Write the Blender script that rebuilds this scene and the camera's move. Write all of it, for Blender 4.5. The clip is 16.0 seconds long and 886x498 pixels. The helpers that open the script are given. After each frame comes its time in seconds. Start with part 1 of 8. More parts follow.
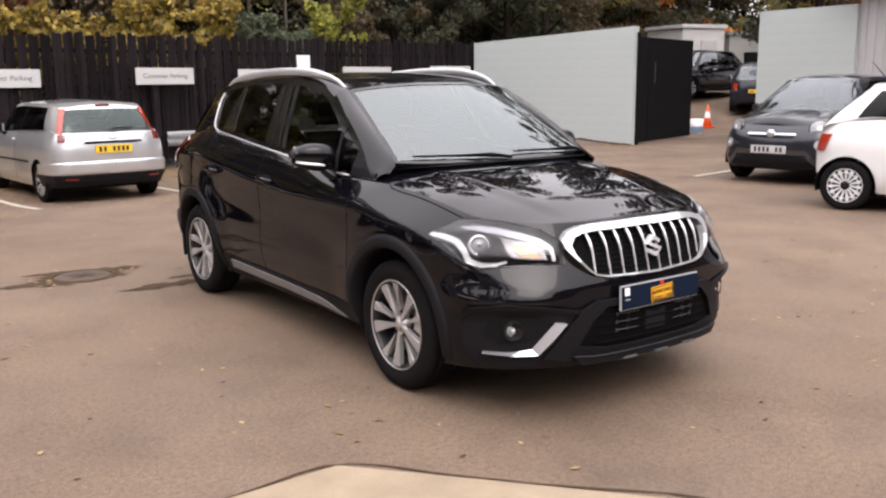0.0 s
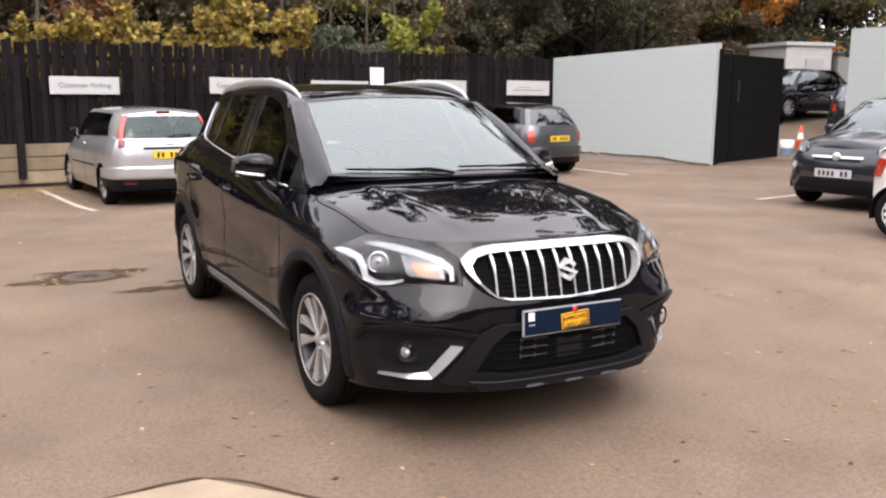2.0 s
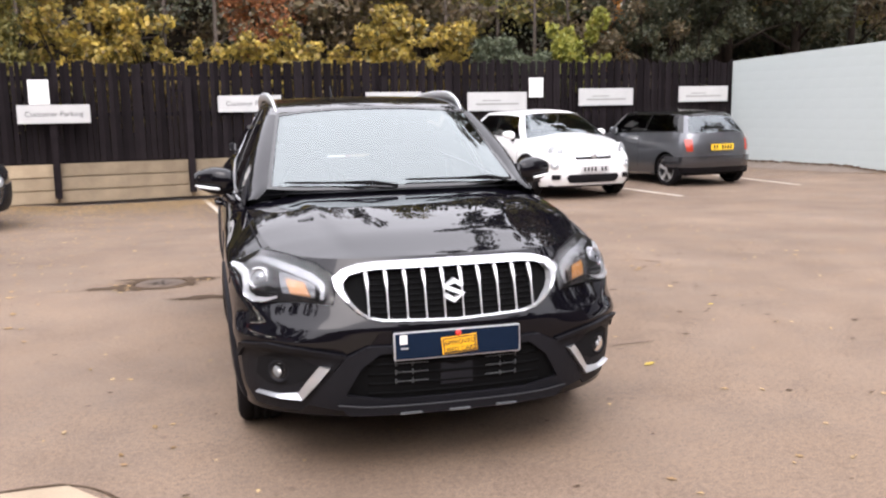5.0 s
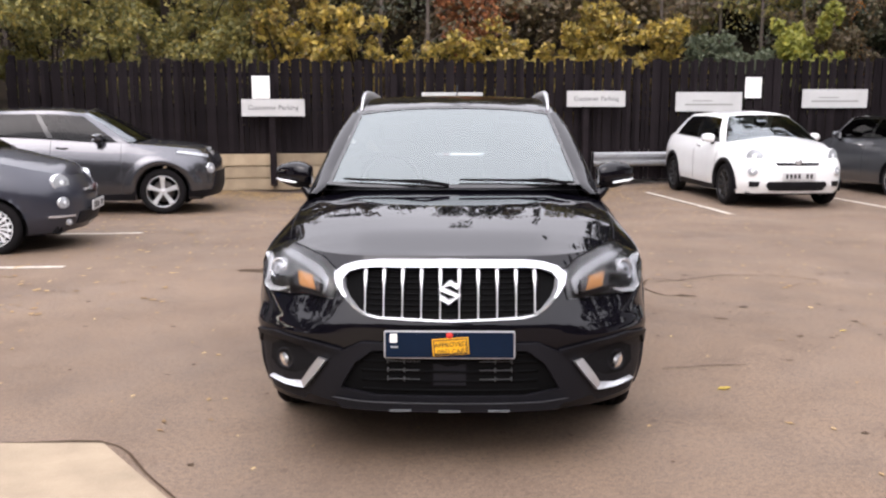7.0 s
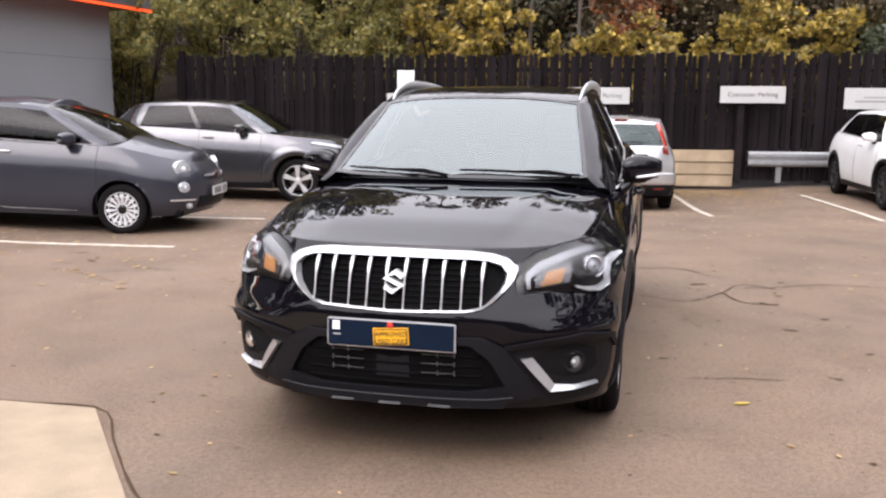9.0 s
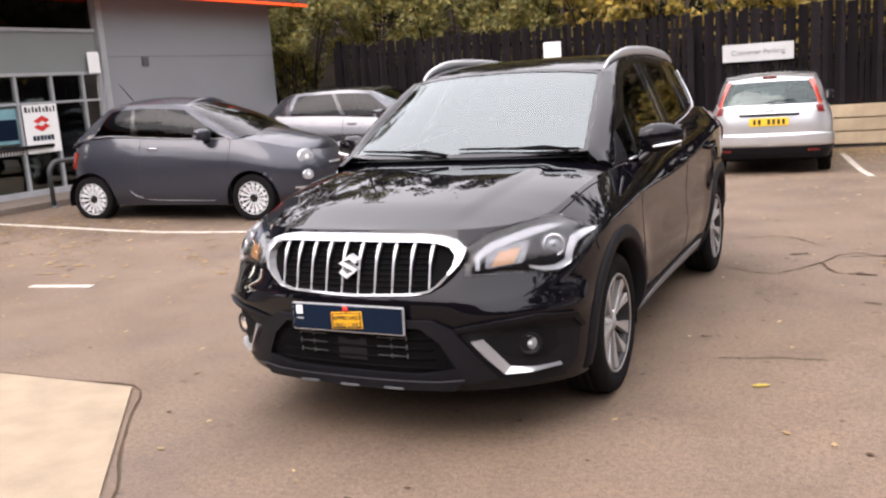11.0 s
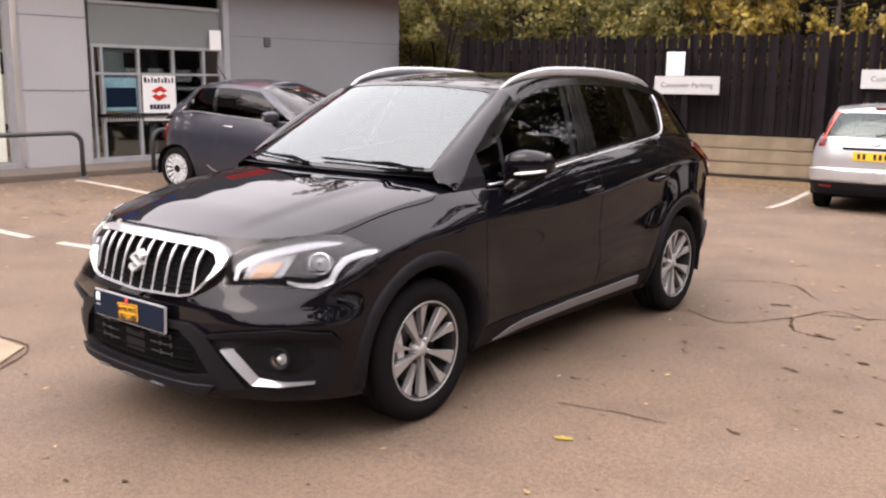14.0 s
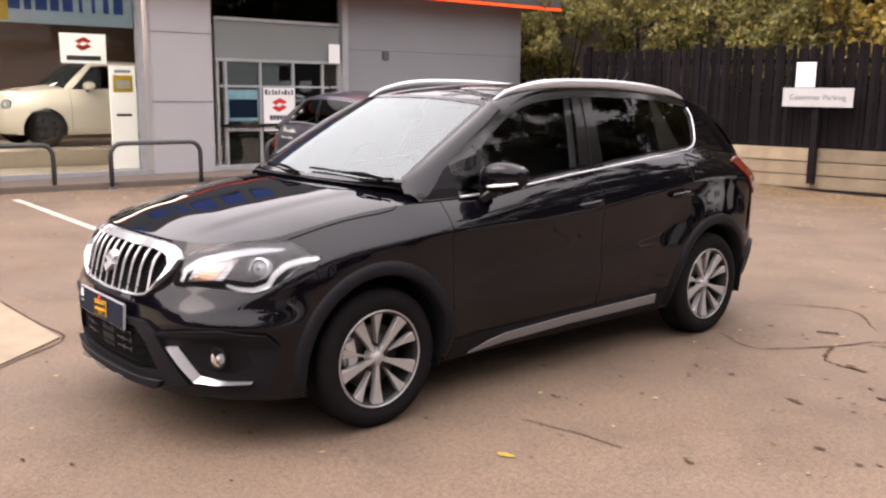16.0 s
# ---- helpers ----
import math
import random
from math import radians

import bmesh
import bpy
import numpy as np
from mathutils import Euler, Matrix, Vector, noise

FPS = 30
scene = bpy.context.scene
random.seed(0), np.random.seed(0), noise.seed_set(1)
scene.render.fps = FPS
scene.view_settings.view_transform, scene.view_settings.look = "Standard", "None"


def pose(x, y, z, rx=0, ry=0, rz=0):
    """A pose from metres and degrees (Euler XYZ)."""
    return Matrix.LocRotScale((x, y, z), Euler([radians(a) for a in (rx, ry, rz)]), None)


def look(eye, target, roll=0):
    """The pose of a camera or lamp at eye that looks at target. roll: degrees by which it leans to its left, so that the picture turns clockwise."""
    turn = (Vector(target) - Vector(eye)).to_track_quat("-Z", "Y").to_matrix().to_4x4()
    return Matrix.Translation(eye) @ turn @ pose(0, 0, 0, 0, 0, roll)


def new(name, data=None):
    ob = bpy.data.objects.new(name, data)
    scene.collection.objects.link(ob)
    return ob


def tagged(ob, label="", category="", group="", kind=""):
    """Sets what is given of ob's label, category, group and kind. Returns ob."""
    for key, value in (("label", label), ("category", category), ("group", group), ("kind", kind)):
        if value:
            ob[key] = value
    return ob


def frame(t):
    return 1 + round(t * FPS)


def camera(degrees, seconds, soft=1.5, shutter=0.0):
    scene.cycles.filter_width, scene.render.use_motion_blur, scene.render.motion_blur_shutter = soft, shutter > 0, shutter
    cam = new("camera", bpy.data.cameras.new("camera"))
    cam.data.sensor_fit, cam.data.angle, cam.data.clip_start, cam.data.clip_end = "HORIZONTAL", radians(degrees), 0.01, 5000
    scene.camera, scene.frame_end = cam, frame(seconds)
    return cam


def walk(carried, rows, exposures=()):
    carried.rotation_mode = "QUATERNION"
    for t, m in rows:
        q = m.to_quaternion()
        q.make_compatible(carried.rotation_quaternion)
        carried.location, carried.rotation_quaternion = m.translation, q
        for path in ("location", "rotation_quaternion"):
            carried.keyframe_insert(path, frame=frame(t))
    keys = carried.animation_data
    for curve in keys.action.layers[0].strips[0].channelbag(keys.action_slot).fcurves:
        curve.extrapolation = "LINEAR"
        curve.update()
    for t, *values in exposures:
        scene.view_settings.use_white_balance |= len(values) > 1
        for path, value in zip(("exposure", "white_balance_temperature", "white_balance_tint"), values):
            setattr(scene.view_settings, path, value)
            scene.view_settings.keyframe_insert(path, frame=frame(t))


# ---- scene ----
cam = camera(52.9, 16.0, soft=2.3)
SKY, CLOUD, SUN = 0.08, 3.4, 0.9
EXPOSURES = [(0.0, 0.13, 6800, 20), (1.2, 0.11, 6800, 20), (2.5, 0.46, 6600, 18), (4.0, 0.54, 6500, 18), (6.5, 0.35, 6500, 19), (8.0, 0.18, 6500, 19), (9.5, 0.36, 6600, 19), (12.0, 0.37, 6800, 21), (16.0, 0.39, 7050, 24)]
PATH = [
    (0.0, -3.131, -4.853, 1.501, 79.32, 0.55, -35.77),
    (0.5, -2.938, -4.931, 1.487, 79.75, -0.84, -36.07),
    (1.0, -2.752, -5.005, 1.496, 80.73, -2.64, -34.91),
    (1.5, -2.569, -5.086, 1.490, 81.07, -0.65, -32.86),
    (2.0, -2.315, -5.233, 1.494, 80.21, -0.48, -28.65),
    (2.5, -2.116, -5.307, 1.500, 79.88, 0.23, -26.51),
    (3.0, -1.873, -5.360, 1.484, 81.01, -1.09, -24.99),
    (3.5, -1.647, -5.400, 1.499, 80.73, -1.04, -21.72),
    (4.0, -1.402, -5.473, 1.494, 80.92, 0.08, -17.82),
    (6.5, -0.186, -5.643, 1.474, 80.78, 0.53, -4.74),
    (7.0, 0.057, -5.671, 1.489, 80.94, 0.08, 1.35),
    (7.5, 0.268, -5.637, 1.454, 82.55, 0.04, 1.06),
    (8.0, 0.519, -5.599, 1.460, 82.44, -2.57, 4.98),
    (8.5, 0.715, -5.523, 1.448, 81.25, -0.72, 7.75),
    (9.0, 0.997, -5.473, 1.447, 80.73, -0.33, 13.55),
    (9.5, 1.207, -5.395, 1.433, 79.57, 1.46, 17.99),
    (12.0, 2.464, -4.825, 1.472, 79.74, 2.19, 29.70),
    (12.5, 2.679, -4.621, 1.481, 79.77, 0.40, 30.77),
    (13.0, 2.843, -4.462, 1.492, 79.13, -0.76, 31.95),
    (13.5, 3.082, -4.323, 1.492, 79.40, -0.77, 35.43),
    (14.0, 3.293, -4.196, 1.503, 79.33, -0.64, 38.92),
    (14.5, 3.433, -4.027, 1.475, 79.98, 0.52, 41.10),
    (15.0, 3.630, -3.881, 1.497, 78.49, -0.62, 45.41),
    (15.5, 3.765, -3.735, 1.504, 79.68, 0.09, 47.49),
    (16.0, 3.957, -3.586, 1.514, 79.96, -0.62, 49.32),
]
walk(cam, [(t, pose(*p)) for t, *p in PATH], EXPOSURES)

# ---- world and light ----
world = bpy.data.worlds.new("overcast_sky")
scene.world = world
world.use_nodes = True
wn = world.node_tree
wn.nodes.clear()
sky = wn.nodes.new("ShaderNodeTexSky")
sky.sky_type, sky.sun_disc = "NISHITA", False
sky.sun_elevation, sky.sun_rotation = radians(48), radians(200)
sky.air_density, sky.dust_density, sky.ozone_density = 1.0, 4.0, 1.0
soft_sky = wn.nodes.new("ShaderNodeHueSaturation")
soft_sky.inputs["Saturation"].default_value = 0.3
back = wn.nodes.new("ShaderNodeBackground")
back.inputs["Strength"].default_value = SKY
wn.links.new(sky.outputs[0], soft_sky.inputs["Color"])
wn.links.new(soft_sky.outputs[0], back.inputs[0])
# cloud cover: three times as bright overhead as at the horizon
aim, rise, cloud = wn.nodes.new("ShaderNodeTexCoord"), wn.nodes.new("ShaderNodeSeparateXYZ"), wn.nodes.new("ShaderNodeMapRange")
cloud.inputs["To Min"].default_value, cloud.inputs["To Max"].default_value = 0.34, 1.0
wn.links.new(aim.outputs["Generated"], rise.inputs[0])
wn.links.new(rise.outputs["Z"], cloud.inputs["Value"])
tone = wn.nodes.new("ShaderNodeMix")
tone.data_type = "RGBA"
tone.inputs["A"].default_value, tone.inputs["B"].default_value = (0, 0, 0, 1), (0.94, 0.97, 1.0, 1)
wn.links.new(cloud.outputs[0], tone.inputs["Factor"])
cover = wn.nodes.new("ShaderNodeBackground")
cover.inputs["Strength"].default_value = CLOUD
wn.links.new(tone.outputs["Result"], cover.inputs[0])
both, wout = wn.nodes.new("ShaderNodeAddShader"), wn.nodes.new("ShaderNodeOutputWorld")
wn.links.new(back.outputs[0], both.inputs[0])
wn.links.new(cover.outputs[0], both.inputs[1])
wn.links.new(both.outputs[0], wout.inputs[0])

sun = new("sun", bpy.data.lights.new("sun", "SUN"))
sun.data.energy, sun.data.angle, sun.data.color = SUN, radians(35), (1.0, 0.96, 0.9)
sun.matrix_world = look((0, 0, 20), (4.5, 12.5, 20 - 14.8))


# ---- small tools ----
def link_mesh(name, verts, faces, smooth=True):
    me = bpy.data.meshes.new(name)
    me.from_pydata([tuple(v) for v in verts], [], [tuple(f) for f in faces])
    me.update()
    if smooth:
        me.polygons.foreach_set("use_smooth", [True] * len(me.polygons))
    return me


def from_bm(name, bm, smooth=False):
    bmesh.ops.recalc_face_normals(bm, faces=bm.faces)
    me = bpy.data.meshes.new(name)
    bm.to_mesh(me)
    bm.free()
    if smooth:
        me.polygons.foreach_set("use_smooth", [True] * len(me.polygons))
    return me


def part(name, data, material, parent=None, label="", m=None):
    """Link mesh data (or a bmesh) as one object under a thing or a part."""
    if isinstance(data, bmesh.types.BMesh):
        data = from_bm(name, data)
    ob = new(name, data)
    if not data.materials:
        data.materials.append(material)
    if parent is not None:
        ob.parent = parent
    if m is not None:
        ob.matrix_basis = m
    if label:
        ob["label"] = label
    return ob


def thing(name, m, label, category, group="", kind=""):
    ob = new(name)
    ob.matrix_basis = m
    ob.empty_display_size = 0.2
    return tagged(ob, label, category, group, kind)


def box(sx, sy, sz, bevel=0.0, at=(0, 0, 0), segments=2):
    bm = bmesh.new()
    bmesh.ops.create_cube(bm, size=1.0)
    bmesh.ops.scale(bm, vec=(sx, sy, sz), verts=bm.verts)
    if bevel:
        bmesh.ops.bevel(bm, geom=bm.edges[:], offset=bevel, segments=segments, affect="EDGES")
    bmesh.ops.translate(bm, vec=at, verts=bm.verts)
    return bm


def lathe(profile, n=32, axis="x"):
    """Verts and faces of a profile of (along, radius) turned round an axis."""
    verts, faces = [], []
    for k in range(n):
        c, s = math.cos(2 * math.pi * k / n), math.sin(2 * math.pi * k / n)
        for a, r in profile:
            verts.append({"x": (a, r * c, r * s), "y": (r * c, a, r * s), "z": (r * c, r * s, a)}[axis])
    m = len(profile)
    for k in range(n):
        for j in range(m - 1):
            a, b = k * m + j, ((k + 1) % n) * m + j
            faces.append((a, b, b + 1, a + 1))
    return verts, faces


def tube(points, radii, n=8, flat=1.0):
    """A round bar along points; radii one or many."""
    pts = [Vector(p) for p in points]
    if not hasattr(radii, "__len__"):
        radii = [radii] * len(pts)
    verts, faces = [], []
    for i, p in enumerate(pts):
        d = (pts[min(i + 1, len(pts) - 1)] - pts[max(i - 1, 0)]).normalized()
        side = d.cross(Vector((0, 0, 1)))
        side = side.normalized() if side.length > 1e-3 else Vector((1, 0, 0))
        up = side.cross(d)
        for k in range(n):
            a = 2 * math.pi * k / n
            verts.append(p + float(radii[i]) * (math.cos(a) * side + flat * math.sin(a) * up))
    for i in range(len(pts) - 1):
        for k in range(n):
            a, b = i * n + k, i * n + (k + 1) % n
            faces.append((a, b, b + n, a + n))
    faces.append(tuple(range(n))[::-1])
    faces.append(tuple((len(pts) - 1) * n + k for k in range(n)))
    return verts, faces


def spline(points, n, mirror=False):
    """n points evenly spaced along a smooth curve through the points."""
    p = np.array(points, float)
    if mirror:
        a, b = p[1].copy(), p[-2].copy()
        a[0], b[0] = -a[0], -b[0]
    else:
        a, b = 2 * p[0] - p[1], 2 * p[-1] - p[-2]
    q = np.vstack([a, p, b])
    fine = []
    for i in range(1, len(q) - 2):
        p0, p1, p2, p3 = q[i - 1], q[i], q[i + 1], q[i + 2]
        d0, d1, d2 = (max(np.linalg.norm(v), 1e-6) ** 0.5 for v in (p1 - p0, p2 - p1, p3 - p2))
        m1 = (p2 - p1) + d1 * ((p1 - p0) / d0 - (p2 - p0) / (d0 + d1))
        m2 = (p2 - p1) + d1 * ((p3 - p2) / d2 - (p3 - p1) / (d1 + d2))
        for t in np.linspace(0, 1, 40, endpoint=False):
            fine.append((2 * t**3 - 3 * t**2 + 1) * p1 + (t**3 - 2 * t**2 + t) * m1 + (-2 * t**3 + 3 * t**2) * p2 + (t**3 - t**2) * m2)
    fine.append(q[-2])
    fine = np.array(fine)
    s = np.concatenate([[0], np.cumsum(np.linalg.norm(np.diff(fine, axis=0), axis=1))])
    at = np.linspace(0, s[-1], n)
    return np.stack([np.interp(at, s, fine[:, k]) for k in range(fine.shape[1])], axis=1)


def table(x, rows):
    if isinstance(rows, tuple):
        return np.interp(x, *rows)
    return np.interp(x, [r[0] for r in rows], [r[1] for r in rows])


def smooth01(x, a, b):
    t = min(max((x - a) / (b - a), 0.0), 1.0)
    return t * t * (3 - 2 * t)


# ---- materials ----
def material(name):
    m = bpy.data.materials.new(name)
    m.use_nodes = True
    return m, m.node_tree.nodes, m.node_tree.links, m.node_tree.nodes["Principled BSDF"]


def surface(name, colour, rough=0.5, metal=0.0, second=None, scale=6.0, grain=60.0, bump=0.0, spread=0.25, coat=0.0, ior=1.5, per=""):
    """Paint, plastic, metal, stone or wood: a base colour that drifts to a second one at two scales, with fine relief.
    per: 'object' or 'island' varies the brightness piece by piece."""
    m, nodes, links, b = material(name)
    second = second or tuple(c * (1 - spread) for c in colour)
    co = nodes.new("ShaderNodeTexCoord")
    big, fine = nodes.new("ShaderNodeTexNoise"), nodes.new("ShaderNodeTexNoise")
    big.inputs["Scale"].default_value, fine.inputs["Scale"].default_value = scale, grain
    big.inputs["Detail"].default_value, fine.inputs["Detail"].default_value = 6, 4
    links.new(co.outputs["Object"], big.inputs["Vector"])
    links.new(co.outputs["Object"], fine.inputs["Vector"])
    add = nodes.new("ShaderNodeMath")
    add.operation = "MULTIPLY_ADD"
    add.inputs[1].default_value = 0.45
    links.new(fine.outputs[0], add.inputs[0])
    shift = nodes.new("ShaderNodeMath")
    shift.operation = "MULTIPLY_ADD"
    shift.inputs[1].default_value, shift.inputs[2].default_value = 1.6, -0.5
    links.new(big.outputs[0], shift.inputs[0])
    links.new(shift.outputs[0], add.inputs[2])
    mix = nodes.new("ShaderNodeMix")
    mix.data_type, mix.clamp_factor = "RGBA", True
    mix.inputs["A"].default_value, mix.inputs["B"].default_value = (*colour, 1), (*second, 1)
    links.new(add.outputs[0], mix.inputs["Factor"])
    out = mix.outputs["Result"]
    if per:
        src = nodes.new("ShaderNodeObjectInfo" if per == "object" else "ShaderNodeNewGeometry")
        hue = nodes.new("ShaderNodeHueSaturation")
        rng = nodes.new("ShaderNodeMapRange")
        rng.inputs["To Min"].default_value, rng.inputs["To Max"].default_value = 0.65, 1.35
        links.new(src.outputs["Random" if per == "object" else "Random Per Island"], rng.inputs["Value"])
        links.new(rng.outputs[0], hue.inputs["Value"])
        links.new(out, hue.inputs["Color"])
        out = hue.outputs[0]
    links.new(out, b.inputs["Base Color"])
    ro = nodes.new("ShaderNodeMapRange")
    ro.inputs["To Min"].default_value, ro.inputs["To Max"].default_value = max(rough * 0.85, 0.0), min(rough * 1.15, 1.0)
    links.new(fine.outputs[0], ro.inputs["Value"])
    links.new(ro.outputs[0], b.inputs["Roughness"])
    b.inputs["Metallic"].default_value = metal
    b.inputs["IOR"].default_value = ior
    b.inputs["Coat Weight"].default_value = coat
    b.inputs["Coat Roughness"].default_value = 0.02
    if bump:
        bp = nodes.new("ShaderNodeBump")
        bp.inputs["Strength"].default_value, bp.inputs["Distance"].default_value = bump, 0.01
        links.new(add.outputs[0], bp.inputs["Height"])
        links.new(bp.outputs[0], b.inputs["Normal"])
    return m


def paint(name, colour, metal=0.0, rough=0.35, gloss=0.2, coat=1.36):
    """Car paint under a clear coat, with a thin film of dust."""
    m, nodes, links, b = material(name)
    co = nodes.new("ShaderNodeTexCoord")
    dust = nodes.new("ShaderNodeTexNoise")
    dust.inputs["Scale"].default_value, dust.inputs["Detail"].default_value = 3.0, 8
    links.new(co.outputs["Object"], dust.inputs["Vector"])
    mix = nodes.new("ShaderNodeMix")
    mix.data_type = "RGBA"
    mix.inputs["A"].default_value = (*colour, 1)
    mix.inputs["B"].default_value = (*(min(c * 1.25 + 0.0005, 1) for c in colour), 1)
    links.new(dust.outputs[0], mix.inputs["Factor"])
    links.new(mix.outputs["Result"], b.inputs["Base Color"])
    b.inputs["Metallic"].default_value, b.inputs["Roughness"].default_value = metal, rough
    b.inputs["Specular IOR Level"].default_value = gloss
    b.inputs["Coat Weight"].default_value, b.inputs["Coat Roughness"].default_value = 1.0, 0.02
    b.inputs["Coat IOR"].default_value = coat
    wave = nodes.new("ShaderNodeTexNoise")
    wave.inputs["Scale"].default_value = 5.0
    links.new(co.outputs["Object"], wave.inputs["Vector"])
    bp = nodes.new("ShaderNodeBump")
    bp.inputs["Strength"].default_value, bp.inputs["Distance"].default_value = 0.06, 0.004
    links.new(wave.outputs[0], bp.inputs["Height"])
    links.new(bp.outputs[0], b.inputs["Coat Normal"])
    return m


def glass(name, tint, ior=1.55, rough=0.0, sheen=(1.0, 1.0, 1.0)):
    """Thin sheet glass: clear through with a tint, gloss by Fresnel."""
    m, nodes, links, b = material(name)
    nodes.remove(b)
    clear, gloss = nodes.new("ShaderNodeBsdfTransparent"), nodes.new("ShaderNodeBsdfGlossy")
    clear.inputs[0].default_value = (*tint, 1)
    gloss.inputs["Roughness"].default_value = rough
    fre, mix = nodes.new("ShaderNodeFresnel"), nodes.new("ShaderNodeMixShader")
    fre.inputs["IOR"].default_value = ior
    links.new(fre.outputs[0], mix.inputs[0])
    links.new(clear.outputs[0], mix.inputs[1])
    links.new(gloss.outputs[0], mix.inputs[2])
    gloss.inputs["Color"].default_value = (*sheen, 1)
    links.new(mix.outputs[0], nodes["Material Output"].inputs[0])
    return m


def leaves(name, colours, rough=0.6):
    """Leaf colours scattered piece by piece, with light coming through."""
    m, nodes, links, b = material(name)
    geo, ramp = nodes.new("ShaderNodeNewGeometry"), nodes.new("ShaderNodeValToRGB")
    els = ramp.color_ramp.elements
    while len(els) < len(colours):
        els.new(0.5)
    for i, c in enumerate(colours):
        els[i].position, els[i].color = i / (len(colours) - 1), (*c, 1)
    links.new(geo.outputs["Random Per Island"], ramp.inputs[0])
    links.new(ramp.outputs[0], b.inputs["Base Color"])
    b.inputs["Roughness"].default_value = rough
    thin, mix = nodes.new("ShaderNodeBsdfTranslucent"), nodes.new("ShaderNodeMixShader")
    links.new(ramp.outputs[0], thin.inputs[0])
    mix.inputs[0].default_value = 0.3
    links.new(b.outputs[0], mix.inputs[1])
    links.new(thin.outputs[0], mix.inputs[2])
    links.new(mix.outputs[0], nodes["Material Output"].inputs[0])
    return m


def tarmac():
    """Old dusty tarmac: fine stone grain, broad faded and damp patches."""
    m, nodes, links, b = material("tarmac")
    co = nodes.new("ShaderNodeTexCoord")

    def tex(scale, detail=6, rough=0.6):
        n = nodes.new("ShaderNodeTexNoise")
        n.inputs["Scale"].default_value, n.inputs["Detail"].default_value, n.inputs["Roughness"].default_value = scale, detail, rough
        links.new(co.outputs["Object"], n.inputs["Vector"])
        return n

    def ramp(src, rows):
        r = nodes.new("ShaderNodeValToRGB")
        els = r.color_ramp.elements
        while len(els) < len(rows):
            els.new(0.5)
        for e, (p, c) in zip(els, rows):
            e.position, e.color = p, (*c, 1)
        links.new(src, r.inputs[0])
        return r

    def blend(kind, a, c, f):
        x = nodes.new("ShaderNodeMix")
        x.data_type, x.blend_type = "RGBA", kind
        x.inputs["Factor"].default_value = f
        links.new(a, x.inputs["A"])
        links.new(c, x.inputs["B"])
        return x.outputs["Result"]

    broad = ramp(tex(0.35, 8).outputs[0], [(0.30, (0.112, 0.076, 0.051)), (0.5, (0.132, 0.091, 0.0615)), (0.70, (0.158, 0.111, 0.077))])
    mid = ramp(tex(3.2, 8, 0.7).outputs[0], [(0.3, (0.80, 0.79, 0.79)), (0.5, (1, 1, 1)), (0.75, (1.08, 1.07, 1.06))])
    grain = ramp(tex(120, 4, 0.8).outputs[0], [(0.33, (0.35, 0.35, 0.36)), (0.50, (1, 1, 1)), (0.68, (1.8, 1.75, 1.7))])
    pebble = ramp(tex(38, 5, 0.75).outputs[0], [(0.32, (0.55, 0.54, 0.54)), (0.5, (1, 1, 1)), (0.7, (1.3, 1.28, 1.25))])
    blotch = ramp(tex(1.1, 7, 0.65).outputs[0], [(0.34, (0.80, 0.79, 0.79)), (0.5, (1, 1, 1)), (0.64, (1.10, 1.09, 1.07))])
    c = blend("MULTIPLY", broad.outputs[0], mid.outputs[0], 0.8)
    c = blend("MULTIPLY", c, blotch.outputs[0], 1.0)
    c = blend("MULTIPLY", c, grain.outputs[0], 0.65)
    c = blend("MULTIPLY", c, pebble.outputs[0], 0.8)
    spots = nodes.new("ShaderNodeTexVoronoi")
    spots.inputs["Scale"].default_value = 3.0
    links.new(co.outputs["Object"], spots.inputs["Vector"])
    dots = ramp(spots.outputs["Distance"], [(0.0, (0.35, 0.33, 0.32)), (0.045, (0.5, 0.48, 0.47)), (0.07, (1, 1, 1))])
    c = blend("MULTIPLY", c, dots.outputs[0], 0.55)
    links.new(c, b.inputs["Base Color"])
    damp = nodes.new("ShaderNodeMapRange")
    damp.inputs["From Min"].default_value, damp.inputs["From Max"].default_value = 0.3, 0.6
    damp.inputs["To Min"].default_value, damp.inputs["To Max"].default_value = 0.62, 0.92
    links.new(tex(0.8).outputs[0], damp.inputs["Value"])
    links.new(damp.outputs[0], b.inputs["Roughness"])
    bp = nodes.new("ShaderNodeBump")
    bp.inputs["Strength"].default_value, bp.inputs["Distance"].default_value = 0.5, 0.006
    links.new(tex(140, 3).outputs[0], bp.inputs["Height"])
    links.new(bp.outputs[0], b.inputs["Normal"])
    return m


BLACK = paint("black_paint", (0.0022, 0.0020, 0.0034), 0.0, 0.5, 0.0, 1.385)
SILVER = paint("silver_paint", (0.52, 0.53, 0.54), 0.75, 0.3)
WHITE = paint("white_paint", (0.60, 0.605, 0.60), 0.0)
GREY = paint("grey_paint", (0.024, 0.0255, 0.035), 0.2, 0.38, 0.2, 1.40)
GUNMETAL = paint("gunmetal_paint", (0.060, 0.061, 0.068), 0.75, 0.27, 0.3, 1.5)
STEEL = paint("steel_grey_paint", (0.085, 0.088, 0.096), 0.6, 0.3, 0.3, 1.5)
NAVY = paint("navy_paint", (0.009, 0.0105, 0.016), 0.2, 0.35, 0.2, 1.45)
PLASTIC = surface("black_plastic", (0.0088, 0.0086, 0.0110), 0.55, scale=4, grain=400, bump=0.15, ior=1.25)
GLOSSBLACK = surface("gloss_black", (0.0084, 0.0084, 0.0084), 0.12)
